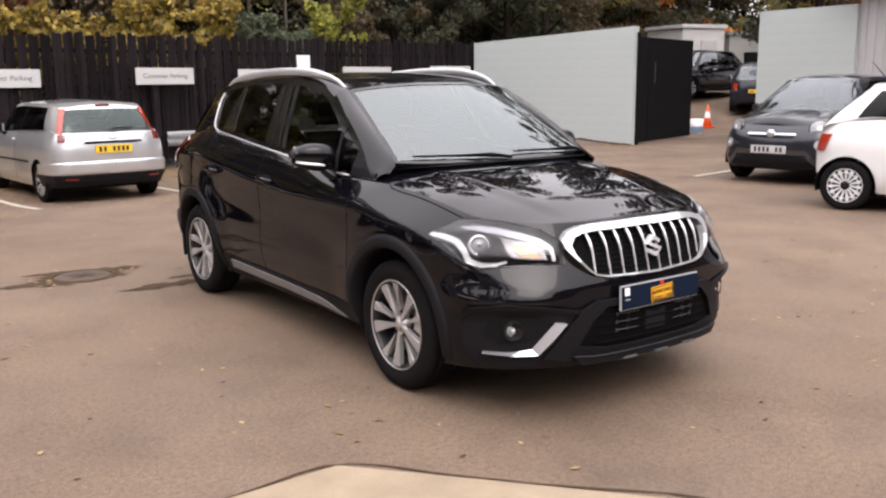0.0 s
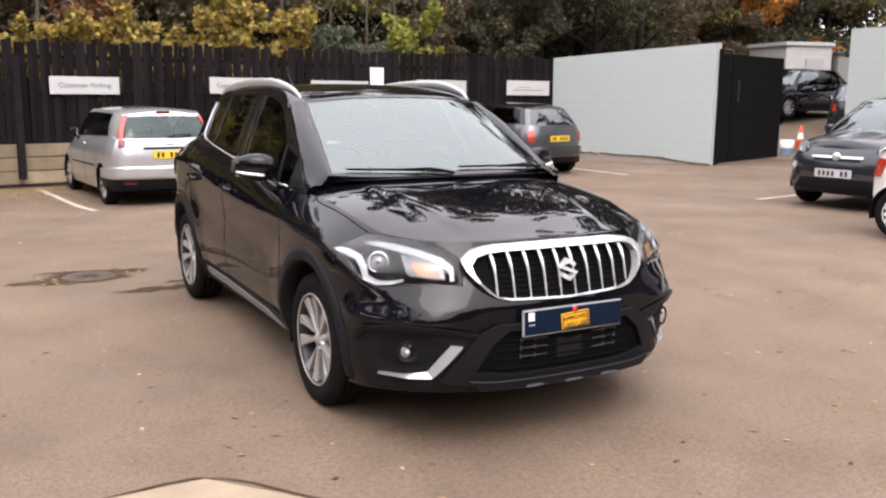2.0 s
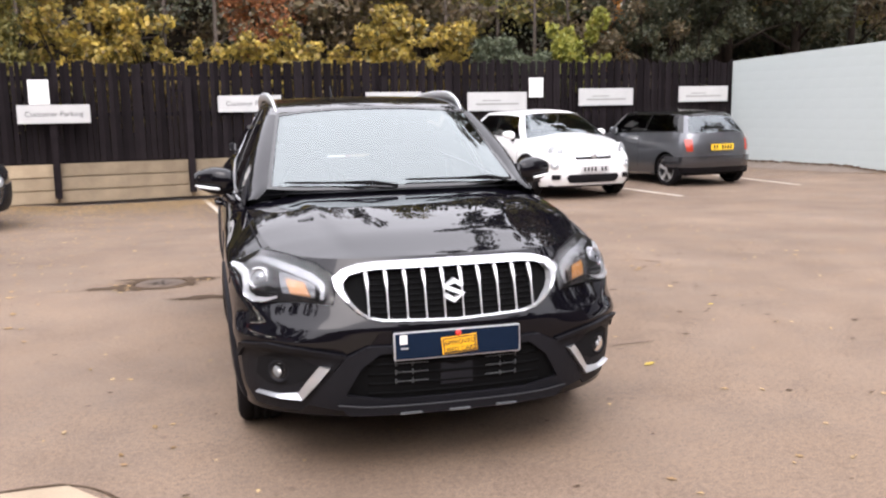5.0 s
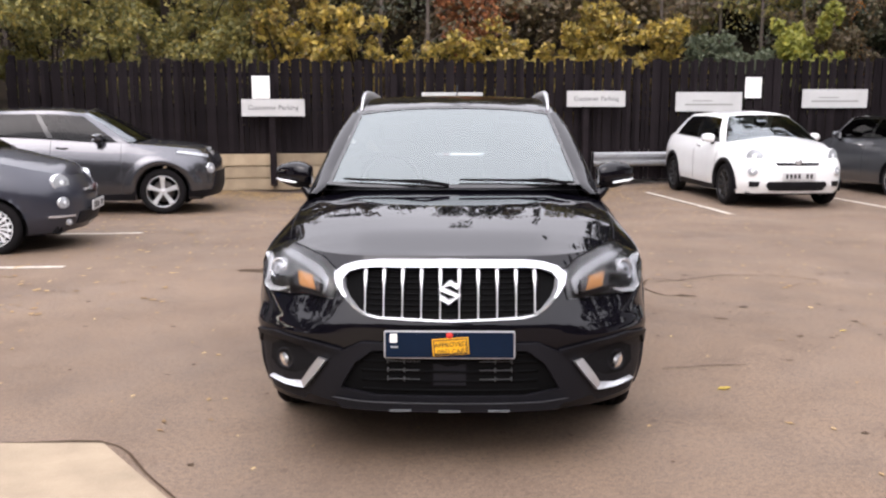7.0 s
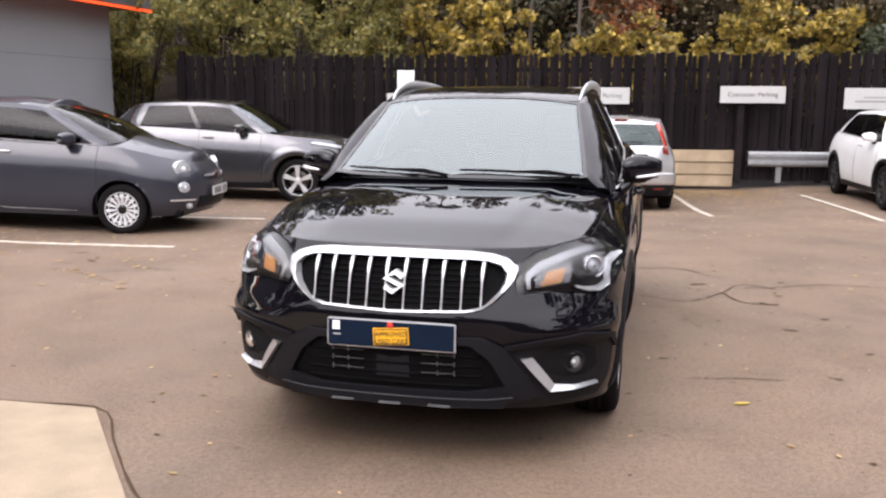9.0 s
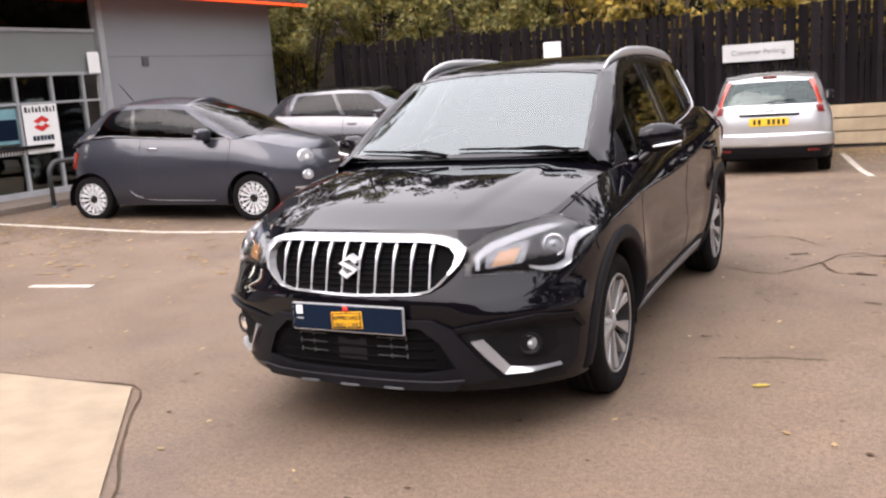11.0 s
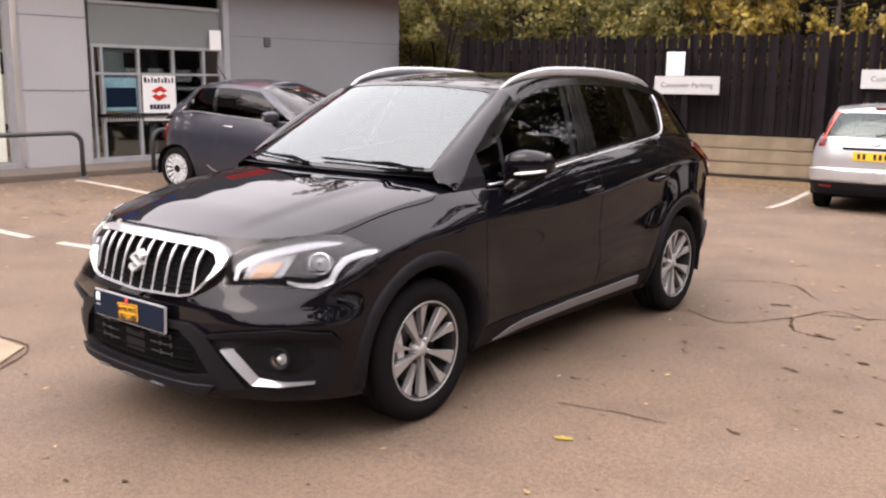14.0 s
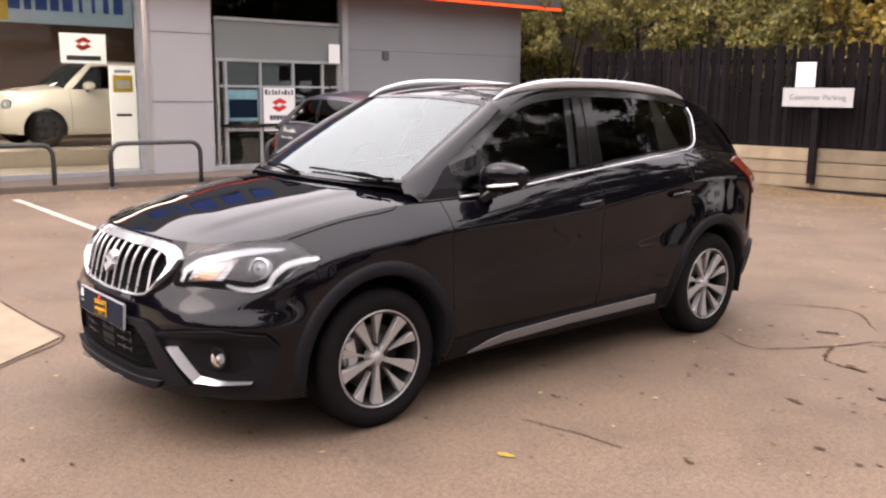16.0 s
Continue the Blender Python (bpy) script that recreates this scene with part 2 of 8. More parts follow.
DARK = surface("dark_lining", (0.0085, 0.0082, 0.0092), 0.85, scale=8, grain=200, bump=0.1, ior=1.2)
CLOTH = surface("seat_cloth", (0.03, 0.03, 0.032), 0.95, scale=20, grain=500, bump=0.2)
CHROME = surface("chrome", (0.64, 0.65, 0.67), 0.08, 0.65, spread=0.05)
GRILLEBLACK = surface("grille_black", (0.0032, 0.0032, 0.0034), 0.8, scale=8, grain=200, bump=0.1, ior=1.15)
SATIN = surface("satin_aluminium", (0.60, 0.61, 0.63), 0.32, 0.6, spread=0.1, grain=300)
ALLOY = surface("machined_alloy", (0.40, 0.39, 0.38), 0.3, 0.4, spread=0.12, grain=200)
ALLOYDARK = surface("dark_alloy", (0.0182, 0.0182, 0.0195), 0.4, 0.3)
RUBBER = surface("tyre_rubber", (0.0118, 0.0108, 0.0114), 0.9, scale=12, grain=150, bump=0.3, ior=1.15)
IRON = surface("brake_iron", (0.11, 0.10, 0.095), 0.45, 0.9)
REARGLASS = glass("rear_window_glass", (0.22, 0.27, 0.265), 1.6, 0.0, (0.85, 1.0, 0.97))
SCREEN = glass("windscreen_glass", (0.30, 0.36, 0.36), 2.15, 0.0, (0.88, 0.96, 0.96))
TINT = glass("tinted_glass", (0.055, 0.06, 0.062), 1.29)
PALEGLASS = glass("window_glass", (0.35, 0.38, 0.38), 1.9, 0.0, (0.9, 0.97, 1.0))
DOORGLASS = glass("entrance_glass", (0.10, 0.11, 0.12), 1.5)
ENTRYGLASS = glass("entrance_door_glass", (0.42, 0.46, 0.47), 1.95, 0.0, (0.88, 1.0, 1.0))
SHOWGLASS = glass("display_glass", (0.88, 0.9, 0.89), 1.4)
HEADCOVER = glass("headlamp_cover", (0.97, 0.97, 0.98), 1.46)
FRONTGLASS = glass("front_door_glass", (0.26, 0.275, 0.28), 1.32)
LENS = glass("lamp_lens", (0.90, 0.91, 0.92), 1.33)
RED = surface("red_lens", (0.42, 0.035, 0.012), 0.2, coat=1.0, spread=0.3)
AMBER = surface("amber_lens", (0.52, 0.25, 0.09), 0.2, coat=0.6)
HEADLENS = surface("ribbed_lamp_glass", (0.46, 0.48, 0.50), 0.15, 0.2, coat=0.3, scale=30, grain=90, spread=0.5)
LAMPCELL = surface("lamp_cell_reflector", (0.20, 0.20, 0.205), 0.2, 0.6, scale=40, grain=120, spread=0.7)
LAMPHOOK = surface("lamp_hook_reflector", (0.30, 0.31, 0.325), 0.22, 0.3, coat=0.3, scale=30, grain=90, spread=0.3)
LAMPWHITE = surface("lamp_white", (0.76, 0.78, 0.80), 0.2, coat=0.5, spread=0.06)
PLATEBLUE = surface("dark_blue_card", (0.004, 0.011, 0.027), 0.5, ior=1.2)
SILLGREY = surface("satin_grey_trim", (0.26, 0.26, 0.27), 0.45, 0.2, spread=0.1)
PLATEYELLOW = surface("yellow_plate", (0.80, 0.52, 0.03), 0.4, spread=0.1)
PLATEWHITE = surface("white_plate", (0.50, 0.50, 0.50), 0.4, spread=0.1)
STICKER = surface("orange_sticker", (0.85, 0.42, 0.01), 0.45, spread=0.1)
INK = surface("black_ink", (0.012, 0.012, 0.012), 0.5)
REDINK = surface("red_ink", (0.65, 0.03, 0.02), 0.45)
BLUEINK = surface("blue_ink", (0.02, 0.08, 0.35), 0.45)
DARKRED = surface("dark_red_lens", (0.16, 0.008, 0.006), 0.15, coat=1.0, spread=0.3)
BRIGHT = surface("bright_trim", (0.70, 0.71, 0.72), 0.25, 0.6, spread=0.06)
RIMWHITE = surface("bright_silver_wheel_paint", (0.72, 0.73, 0.74), 0.35, 0.1, spread=0.06)
TRIMCHROME = surface("satin_chrome_trim", (0.62, 0.63, 0.65), 0.3, 0.85, spread=0.06)
BADGE = surface("badge_dark", (0.04, 0.008, 0.010), 0.3)

TARMAC = tarmac()
CONCRETE = surface("concrete", (0.30, 0.235, 0.16), 0.9, second=(0.20, 0.155, 0.105), scale=5, grain=120, bump=0.6)
DIRT = surface("damp_dirt", (0.042, 0.028, 0.019), 0.95, second=(0.075, 0.052, 0.035), scale=7, grain=90, bump=0.4, ior=1.15)
RUSTLID = surface("rusty_lid", (0.095, 0.064, 0.044), 0.9, second=(0.050, 0.034, 0.024), scale=9, grain=90, bump=0.5)
LINEPAINT = surface("worn_white_line", (0.55, 0.52, 0.46), 0.8, second=(0.26, 0.21, 0.16), scale=9, grain=90, bump=0.3)
FENCEWOOD = surface("black_stained_wood", (0.0165, 0.0130, 0.0145), 0.85, second=(0.0085, 0.0072, 0.0076), scale=5, grain=70, bump=0.6, per="object", ior=1.1)
SLEEPER = surface("pale_sleeper_wood", (0.36, 0.285, 0.19), 0.9, second=(0.21, 0.16, 0.105), scale=4, grain=45, bump=0.7, per="object")
WALLPAINT = surface("white_painted_block", (0.385, 0.425, 0.415), 0.8, second=(0.335, 0.37, 0.36), scale=1.6, grain=60, bump=0.35)
GATEBLACK = surface("black_gate_paint", (0.0072, 0.0072, 0.008), 0.75, scale=3, grain=50, bump=0.3, ior=1.15)
BACKDROPBRICK = surface("dark_old_brick", (0.085, 0.06, 0.048), 0.9, scale=2, grain=40, bump=0.4)
CLAD = surface("grey_cladding", (0.25, 0.255, 0.268), 0.45, scale=0.8, grain=40, spread=0.1)
CLADLIGHT = surface("light_cladding", (0.42, 0.41, 0.415), 0.45, scale=0.8, grain=40, spread=0.1)
PANEL = surface("green_grey_panel", (0.20, 0.215, 0.21), 0.35, scale=1, grain=30, spread=0.1)
FASCIA = surface("dark_fascia", (0.10, 0.105, 0.11), 0.4, scale=1, grain=30)
FRAMEGREY = surface("frame_aluminium", (0.44, 0.45, 0.46), 0.4, 0.3)
PALEBARK = surface("pale_bark", (0.13, 0.105, 0.088), 0.95, second=(0.06, 0.05, 0.042), scale=9, grain=40, bump=0.6, ior=1.2)
PAVING = surface("pavement", (0.15, 0.118, 0.094), 0.9, scale=3, grain=80, bump=0.5)
FLOORTILE = surface("showroom_floor", (0.46, 0.40, 0.31), 0.35, scale=2, grain=30, spread=0.12)
SHOWWALL = surface("showroom_wall", (0.24, 0.155, 0.11), 0.7, scale=1, grain=30)
CREAM = paint("cream_paint", (0.68, 0.65, 0.56), 0.0)
PAPER = surface("white_paper", (0.82, 0.82, 0.80), 0.6, spread=0.05)
SIGNWHITE = surface("white_sign_board", (0.50, 0.50, 0.49), 0.5, scale=3, grain=30, spread=0.15)
SIGNBLUE = surface("pale_blue_sign", (0.50, 0.66, 0.72), 0.5, spread=0.1)
TUBBLUE = surface("pale_blue_plastic", (0.20, 0.30, 0.42), 0.5, spread=0.1)
SIGNTEAL = surface("teal_print", (0.06, 0.20, 0.24), 0.4, second=(0.25, 0.42, 0.45), scale=5, grain=30)
SIGNINK = surface("faded_ink", (0.10, 0.10, 0.10), 0.6)
GALV = surface("galvanised_steel", (0.42, 0.43, 0.44), 0.45, 0.8, scale=12, grain=80)
HOOP = surface("dark_painted_steel", (0.045, 0.047, 0.05), 0.4, scale=10, grain=100)
BARK = surface("bark", (0.032, 0.024, 0.019), 0.95, second=(0.014, 0.011, 0.009), scale=9, grain=40, bump=0.8, ior=1.15)
SOIL = surface("leaf_soil", (0.026, 0.019, 0.013), 0.95, second=(0.010, 0.008, 0.006), scale=2, grain=30, bump=0.8, ior=1.15)
CONEORANGE = surface("cone_orange", (0.75, 0.10, 0.02), 0.5, spread=0.15)
GREENGREY = surface("render_grey", (0.30, 0.30, 0.28), 0.9, scale=1, grain=40, bump=0.3)
glow, gn, gl, gb = material("orange_light_strip")
gb.inputs["Base Color"].default_value = (0.8, 0.1, 0.02, 1)
gb.inputs["Emission Color"].default_value, gb.inputs["Emission Strength"].default_value = (1.0, 0.09, 0.02, 1), 0.8
ORANGE = glow
# emission for unseen lamps added to brighten the showroom
lampmat, gn, gl, gb = material("showroom_lamp")
gb.inputs["Emission Color"].default_value, gb.inputs["Emission Strength"].default_value = (1.0, 0.93, 0.82, 1), 12.0
FILLLAMP = lampmat
# faint glow added to the stand and sign board to lift their brightness
panelmat, gn, gl, gb = material("lightbox_panel")
gb.inputs["Base Color"].default_value = (0.8, 0.8, 0.77, 1)
gb.inputs["Emission Color"].default_value, gb.inputs["Emission Strength"].default_value = (1.0, 0.97, 0.88, 1), 0.5
GLOWPANEL = panelmat

LEAF_YELLOW = leaves("yellow_leaves", [(0.1148, 0.0891, 0.0243), (0.324, 0.2403, 0.0378), (0.0675, 0.0648, 0.0243), (0.486, 0.351, 0.0567), (0.1755, 0.1148, 0.0378), (0.594, 0.4253, 0.081)])
LEAF_OLIVE = leaves("olive_leaves", [(0.0524, 0.0576, 0.0192), (0.1486, 0.1363, 0.0349), (0.2533, 0.2096, 0.0455), (0.0961, 0.1013, 0.0349), (0.3494, 0.2621, 0.0594)])
LEAF_RUST = leaves("rust_leaves", [(0.2125, 0.0744, 0.0319), (0.3612, 0.1275, 0.0425), (0.1594, 0.0744, 0.0372), (0.4462, 0.1806, 0.0531)])
LEAF_LIME = leaves("lime_leaves", [(0.1035, 0.115, 0.0207), (0.253, 0.2587, 0.0391), (0.1725, 0.184, 0.0322), (0.3795, 0.3335, 0.0517)])
LEAF_GREYGREEN = leaves("grey_green_leaves", [(0.0525, 0.07, 0.0394), (0.0963, 0.1137, 0.0656), (0.07, 0.0875, 0.0438), (0.1313, 0.14, 0.0875)])
LEAF_DARK = leaves("dark_leaves", [(0.0194, 0.0259, 0.013), (0.0486, 0.0551, 0.0243), (0.0324, 0.0356, 0.0194), (0.0891, 0.081, 0.0356)])
LEAF_BROWN = leaves("brown_leaves", [(0.0474, 0.0339, 0.0189), (0.1082, 0.0744, 0.0379), (0.0677, 0.0608, 0.027), (0.1622, 0.1082, 0.0474)])
LEAF_ORANGE = leaves("orange_leaves", [(0.45, 0.17, 0.03), (0.60, 0.25, 0.04), (0.35, 0.15, 0.03)])
LITTER = leaves("fallen_leaves", [(0.165, 0.099, 0.0413), (0.3713, 0.2475, 0.1073), (0.2475, 0.1485, 0.066), (0.4537, 0.33, 0.165), (0.1155, 0.0743, 0.0413)], 0.8)


# ---- the ground and the walls ----
def ground_z(x, y):
    """Height of the yard: flat, dipping before the sleepers, rising to the showroom side and beyond the gate."""
    z = 0.13 * smooth01(-x, 5.0, 8.5) - 0.065 * smooth01(y, 3.5, 7.5) * (1 - smooth01(x, 9.0, 12.0))
    z -= 0.085 * smooth01(y, 6.5, 9.0) * smooth01(x, -5.0, -3.0) * (1 - smooth01(x, 2.2, 4.0))
    along = (x - 15.0) * 0.75 + (y - 10.0) * 0.66
    if x > 11 and y > 7:
        z += 1.1 * smooth01(along, 1.0, 14.0) * smooth01(x, 11.5, 15)
    return z


def make_ground():
    near = np.arange(-14, 34.01, 0.75)
    far = np.array([40, 50, 70, 110, 200, 400, 900])
    xs = np.concatenate([-14 - (far[::-1] - 34), near, far])
    ys = np.concatenate([-14 - (far[::-1] - 34), near, far])
    verts = [(x, y, ground_z(x, y)) for x in xs for y in ys]
    n = len(ys)
    faces = [(i * n + j, (i + 1) * n + j, (i + 1) * n + j + 1, i * n + j + 1) for i in range(len(xs) - 1) for j in range(n - 1)]
    ob = new("ground", link_mesh("ground", verts, faces))
    ob.data.materials.append(TARMAC)
    tagged(ob, "worn brown-grey tarmac yard scattered with autumn leaves", "ground", kind="structure")


make_ground()

FENCE_YAW = math.degrees(math.atan(0.15))


def fence_y(x):
    return 12.09 + 0.15 * x


def on_fence(x, z, off=0.0):
    """A pose on the fence's line, facing the yard, off metres in front."""
    return pose(x + 0.148 * off, fence_y(x) - 0.989 * off, z, 0, 0, FENCE_YAW)


def slab():
    outline = [(-1.55, -1.92), (-0.62, -3.02), (-0.62, -7.5), (-4.6, -7.5), (-4.6, -1.96), (-2.6, -1.95)]
    bm = bmesh.new()
    face = bm.faces.new([bm.verts.new((x, y, 0.012)) for x, y in outline])
    r = bmesh.ops.extrude_face_region(bm, geom=[face])
    bmesh.ops.translate(bm, vec=(0, 0, -0.05), verts=[v for v in r["geom"] if isinstance(v, bmesh.types.BMVert)])
    ob = part("concrete_slab", bm, CONCRETE)
    tagged(ob, "pale sandy concrete slab set in the tarmac", "slab", kind="structure")
    bm = bmesh.new()
    rnd = random.Random(4)
    edge = [(-4.6, -1.94), (-3.6, -1.93), (-2.6, -1.93), (-1.95, -1.91), (-1.53, -1.90), (-1.24, -2.24), (-0.93, -2.61), (-0.60, -3.0), (-0.59, -4.2), (-0.6, -5.6)]
    pts = spline(edge, 60)
    for i in range(len(pts) - 1):
        d = pts[i + 1] - pts[i]
        nrm = np.array([-d[1], d[0]]) / np.linalg.norm(d)
        if i == 0:
            prev = [bm.verts.new((*(pts[0] - nrm * 0.005), 0.005)), bm.verts.new((*(pts[0] + nrm * 0.02), 0.005))]
        w = 0.002 + 0.009 * rnd.random()
        nxt = [bm.verts.new((*(pts[i + 1] - nrm * 0.005), 0.005)), bm.verts.new((*(pts[i + 1] + nrm * w), 0.005))]
        bm.faces.new([prev[0], nxt[0], nxt[1], prev[1]])
        prev = nxt
    tagged(part("slab_joint", bm, DIRT), "dark dirt-filled joint along a concrete slab edge", "joint", kind="structure")


slab()


def line(a, b, width=0.09):
    a, b = Vector(a), Vector(b)
    n = 14
    d = (b - a).normalized()
    side = Vector((-d.y, d.x)) * width / 2
    bm = bmesh.new()
    rows = []
    for i in range(n + 1):
        p = a.lerp(b, i / n)
        z = ground_z(p.x, p.y)
        rows.append([bm.verts.new((*(p + side * s), z + h)) for s, h in ((-1, 0.001), (-1, 0.006), (1, 0.006), (1, 0.001))])
    for r, q in zip(rows, rows[1:]):
        for k in range(3):
            bm.faces.new([r[k], q[k], q[k + 1], r[k + 1]])
    tagged(part("parking_line", bm, LINEPAINT), "worn white painted parking bay line on tarmac", "road marking", "bay lines", "structure")


for a, b in [((-0.68, 7.60), (-1.10, 11.55)), ((1.78, 7.42), (1.27, 11.1)), ((3.96, 7.3), (3.45, 10.9)), ((6.68, 7.85), (6.3, 10.4)),
             ((9.6, 8.75), (9.5, 11.6)), ((-3.72, 2.53), (-8.1, 2.06)), ((-3.9, -0.03), (-4.5, -0.13)),
             ((-4.95, -0.17), (-7.9, -0.42)), ((-3.84, 4.95), (-5.4, 4.75)), ((8.15, 4.13), (10.2, 4.5))]:
    line(a, b)


def manhole():
    t = thing("manhole_cover", pose(-1.42, 2.45, 0.004), "round rusty iron manhole cover in damp tarmac", "manhole cover")
    v, f = lathe([(0.0, 0.0), (0.006, 0.0), (0.006, 0.20), (0.0, 0.21)], 28, "z")
    part("lid", link_mesh("lid", v, f), RUSTLID, t)
    v, f = lathe([(0.0, 0.215), (0.007, 0.215), (0.007, 0.24), (0.0, 0.25)], 28, "z")
    part("rim", link_mesh("rim", v, f), DIRT, t)
    rnd = random.Random(7)
    for cx, cy, rx, ry in ((-1.52, 2.36, 0.50, 0.16), (-1.30, 2.58, 0.42, 0.12), (-0.98, 1.72, 0.34, 0.09), (-1.62, 2.72, 0.2, 0.05), (-0.75, 1.95, 0.16, 0.04)):
        bm = bmesh.new()
        bm.faces.new([bm.verts.new((cx + rx * rnd.uniform(0.7, 1.15) * math.cos(a), cy + ry * rnd.uniform(0.5, 1.3) * math.sin(a), 0.003 + 0.001 * rnd.random())) for a in np.linspace(0, 2 * math.pi, 44, endpoint=False)])
        tagged(part("damp_patch", bm, DIRT), "dark damp patch of dirt on tarmac", "stain", kind="structure")


manhole()


def crack(points, width, seed):
    rnd = random.Random(seed)
    pts = spline([(x, y) for x, y in points], 40)
    bm = bmesh.new()
    prev = None
    for i, p in enumerate(pts):
        d = pts[min(i + 1, 39)] - pts[max(i - 1, 0)]
        nrm = np.array([-d[1], d[0]]) / max(np.linalg.norm(d), 1e-6)
        p = p + nrm * rnd.uniform(-0.009, 0.009)
        w = width * rnd.uniform(0.15, 0.75)
        row = [bm.verts.new((*(p - nrm * w), 0.004)), bm.verts.new((*(p + nrm * w), 0.004))]
        if prev:
            bm.faces.new([prev[0], row[0], row[1], prev[1]])
        prev = row
    tagged(part("tarmac_crack", bm, DIRT), "dark ragged crack in worn tarmac", "crack", kind="structure")


crack([(1.20, -0.70), (1.45, -0.635), (1.70, -0.61)], 0.010, 1)
crack([(0.92, 1.40), (1.22, 1.25), (1.40, 1.43), (1.55, 1.70), (1.70, 2.02), (1.95, 1.93)], 0.014, 2)
crack([(0.56, 2.30), (0.90, 2.55), (1.18, 2.66), (1.53, 2.26)], 0.010, 3)
crack([(1.65, 1.87), (1.91, 1.95), (2.4, 2.2), (2.91, 2.15), (3.13, 1.97)], 0.016, 4)
crack([(1.53, 1.65), (1.66, 1.34), (1.85, 1.31)], 0.020, 5)
crack([(1.30, 1.92), (1.42, 1.98)], 0.05, 6)
crack([(1.80, 1.32), (1.90, 1.30)], 0.035, 7)
crack([(1.84, 0.56), (1.93, 0.53)], 0.030, 8)


def fence():
    t = thing("fence", pose(0, 0, 0), "tall black-stained close-boarded timber fence above sleepers", "fence", kind="structure")
    rnd = random.Random(11)
    shapes = []
    for k in range(5):
        h = 1.0
        bm = box(0.1, 0.02, 1.0, 0.004, segments=1)
        for v in bm.verts:
            if v.co.z > 0.4:
                v.co.x = v.co.x * (0.93, 0.86, 0.93, 0.88, 0.91)[k] + 0.011
                v.co.z += (v.co.x * rnd.uniform(-0.15, 0.15))
        shapes.append(from_bm("board", bm))
        shapes[-1].materials.append(FENCEWOOD)
    x, flip = -8.35, 1
    while x < 11.35:
        bottom = 0.62 if x < 2.4 else 0.03
        top = 2.36 + 0.006 * (x + 4) + rnd.uniform(-0.05, 0.05)
        b = part("board", shapes[rnd.randrange(5)], FENCEWOOD, t)
        b.matrix_basis = on_fence(x, (top + bottom) / 2, rnd.uniform(-0.008, 0.008)) @ Matrix.Diagonal((rnd.uniform(0.96, 1.02) if rnd.random() > 0.22 else 0.83, 1, top - bottom, 1)) @ pose(0, 0, 0, 0, 0, 0 if flip > 0 else 180)
        flip = -flip
        x += 0.0985
    for z in (0.75, 1.45, 2.1):
        for k in range(8):
            x0 = -8.3 + 2.46 * k
            part("rail", box(2.46 / 0.989, 0.04, 0.08, 0.005), FENCEWOOD, t, m=on_fence(x0 + 1.23, z, -0.04))
    post = from_bm("post", box(0.11, 0.11, 2.45, 0.008))
    for x, y0 in [(-8.3, -0.1), (-5.95, -0.1), (4.0, -0.1), (6.4, -0.1), (8.8, -0.1), (11.3, -0.1)]:
        part("post", post, FENCEWOOD, t, m=on_fence(x, 1.22, y0))
    for x in (-3.62, -1.33, 2.43):
        part("post", post, FENCEWOOD, t, m=on_fence(x, 1.2, 0.20) @ Matrix.Diagonal((1.1, 1, 0.86, 1)) @ pose(0, 0, -0.17))


def sleepers():
    t = thing("sleeper_wall", pose(0, 0, 0), "low retaining wall of pale stacked timber sleepers under the fence", "retaining wall", kind="structure")
    rnd = random.Random(5)
    ends = [-8.9, -5.95, -3.62, -1.33, 0.62, 2.38]
    for k in range(3):
        for x0, x1 in zip(ends, ends[1:]):
            bm = box((x1 - x0) / 0.989 - 0.006, 0.22, 0.226, 0.016)
            sag, lean = rnd.uniform(-0.004, 0.004), rnd.uniform(-0.15, 0.15)
            for v in bm.verts:
                v.co.z += sag * v.co.x + 0.003 * math.sin(3.1 * v.co.x + k)
            part("sleeper", bm, SLEEPER, t, m=on_fence((x0 + x1) / 2, 0.022 + 0.235 * k, 0.02 + rnd.uniform(-0.015, 0.015)) @ pose(0, 0, 0, lean, 0, rnd.uniform(-0.2, 0.2)))
    bm = box(11.3, 0.5, 0.08, 0.03)
    part("soil_top", bm, SOIL, t, m=on_fence(-3.3, 0.60, -0.22))


def armco():
    t = thing("crash_barrier", pose(0, 0, 0), "galvanised steel crash barrier rail on short posts", "barrier")
    bm = bmesh.new()
    prof = [(0.0, 0.14), (0.05, 0.10), (0.05, 0.05), (0.0, 0.015), (0.0, -0.015), (0.05, -0.05), (0.05, -0.10), (0.0, -0.14)]
    rows = [[bm.verts.new((x, -d, z)) for d, z in prof] for x in (-1.9, -0.6, 0.7, 1.9)]
    for r, q in zip(rows, rows[1:]):
        for k in range(7):
            bm.faces.new([r[k], q[k], q[k + 1], r[k + 1]])
    ex = bmesh.ops.extrude_face_region(bm, geom=bm.faces[:])
    bmesh.ops.translate(bm, vec=(0, 0.006, 0), verts=[v for v in ex["geom"] if isinstance(v, bmesh.types.BMVert)])
    part("rail", bm, GALV, t, m=on_fence(4.5, 0.45, 0.18))
    for x in (3.2, 4.6, 6.0):
        part("post", box(0.1, 0.06, 0.58, 0.006), GALV, t, m=on_fence(x, 0.29, 0.13))


fence()
sleepers()
armco()


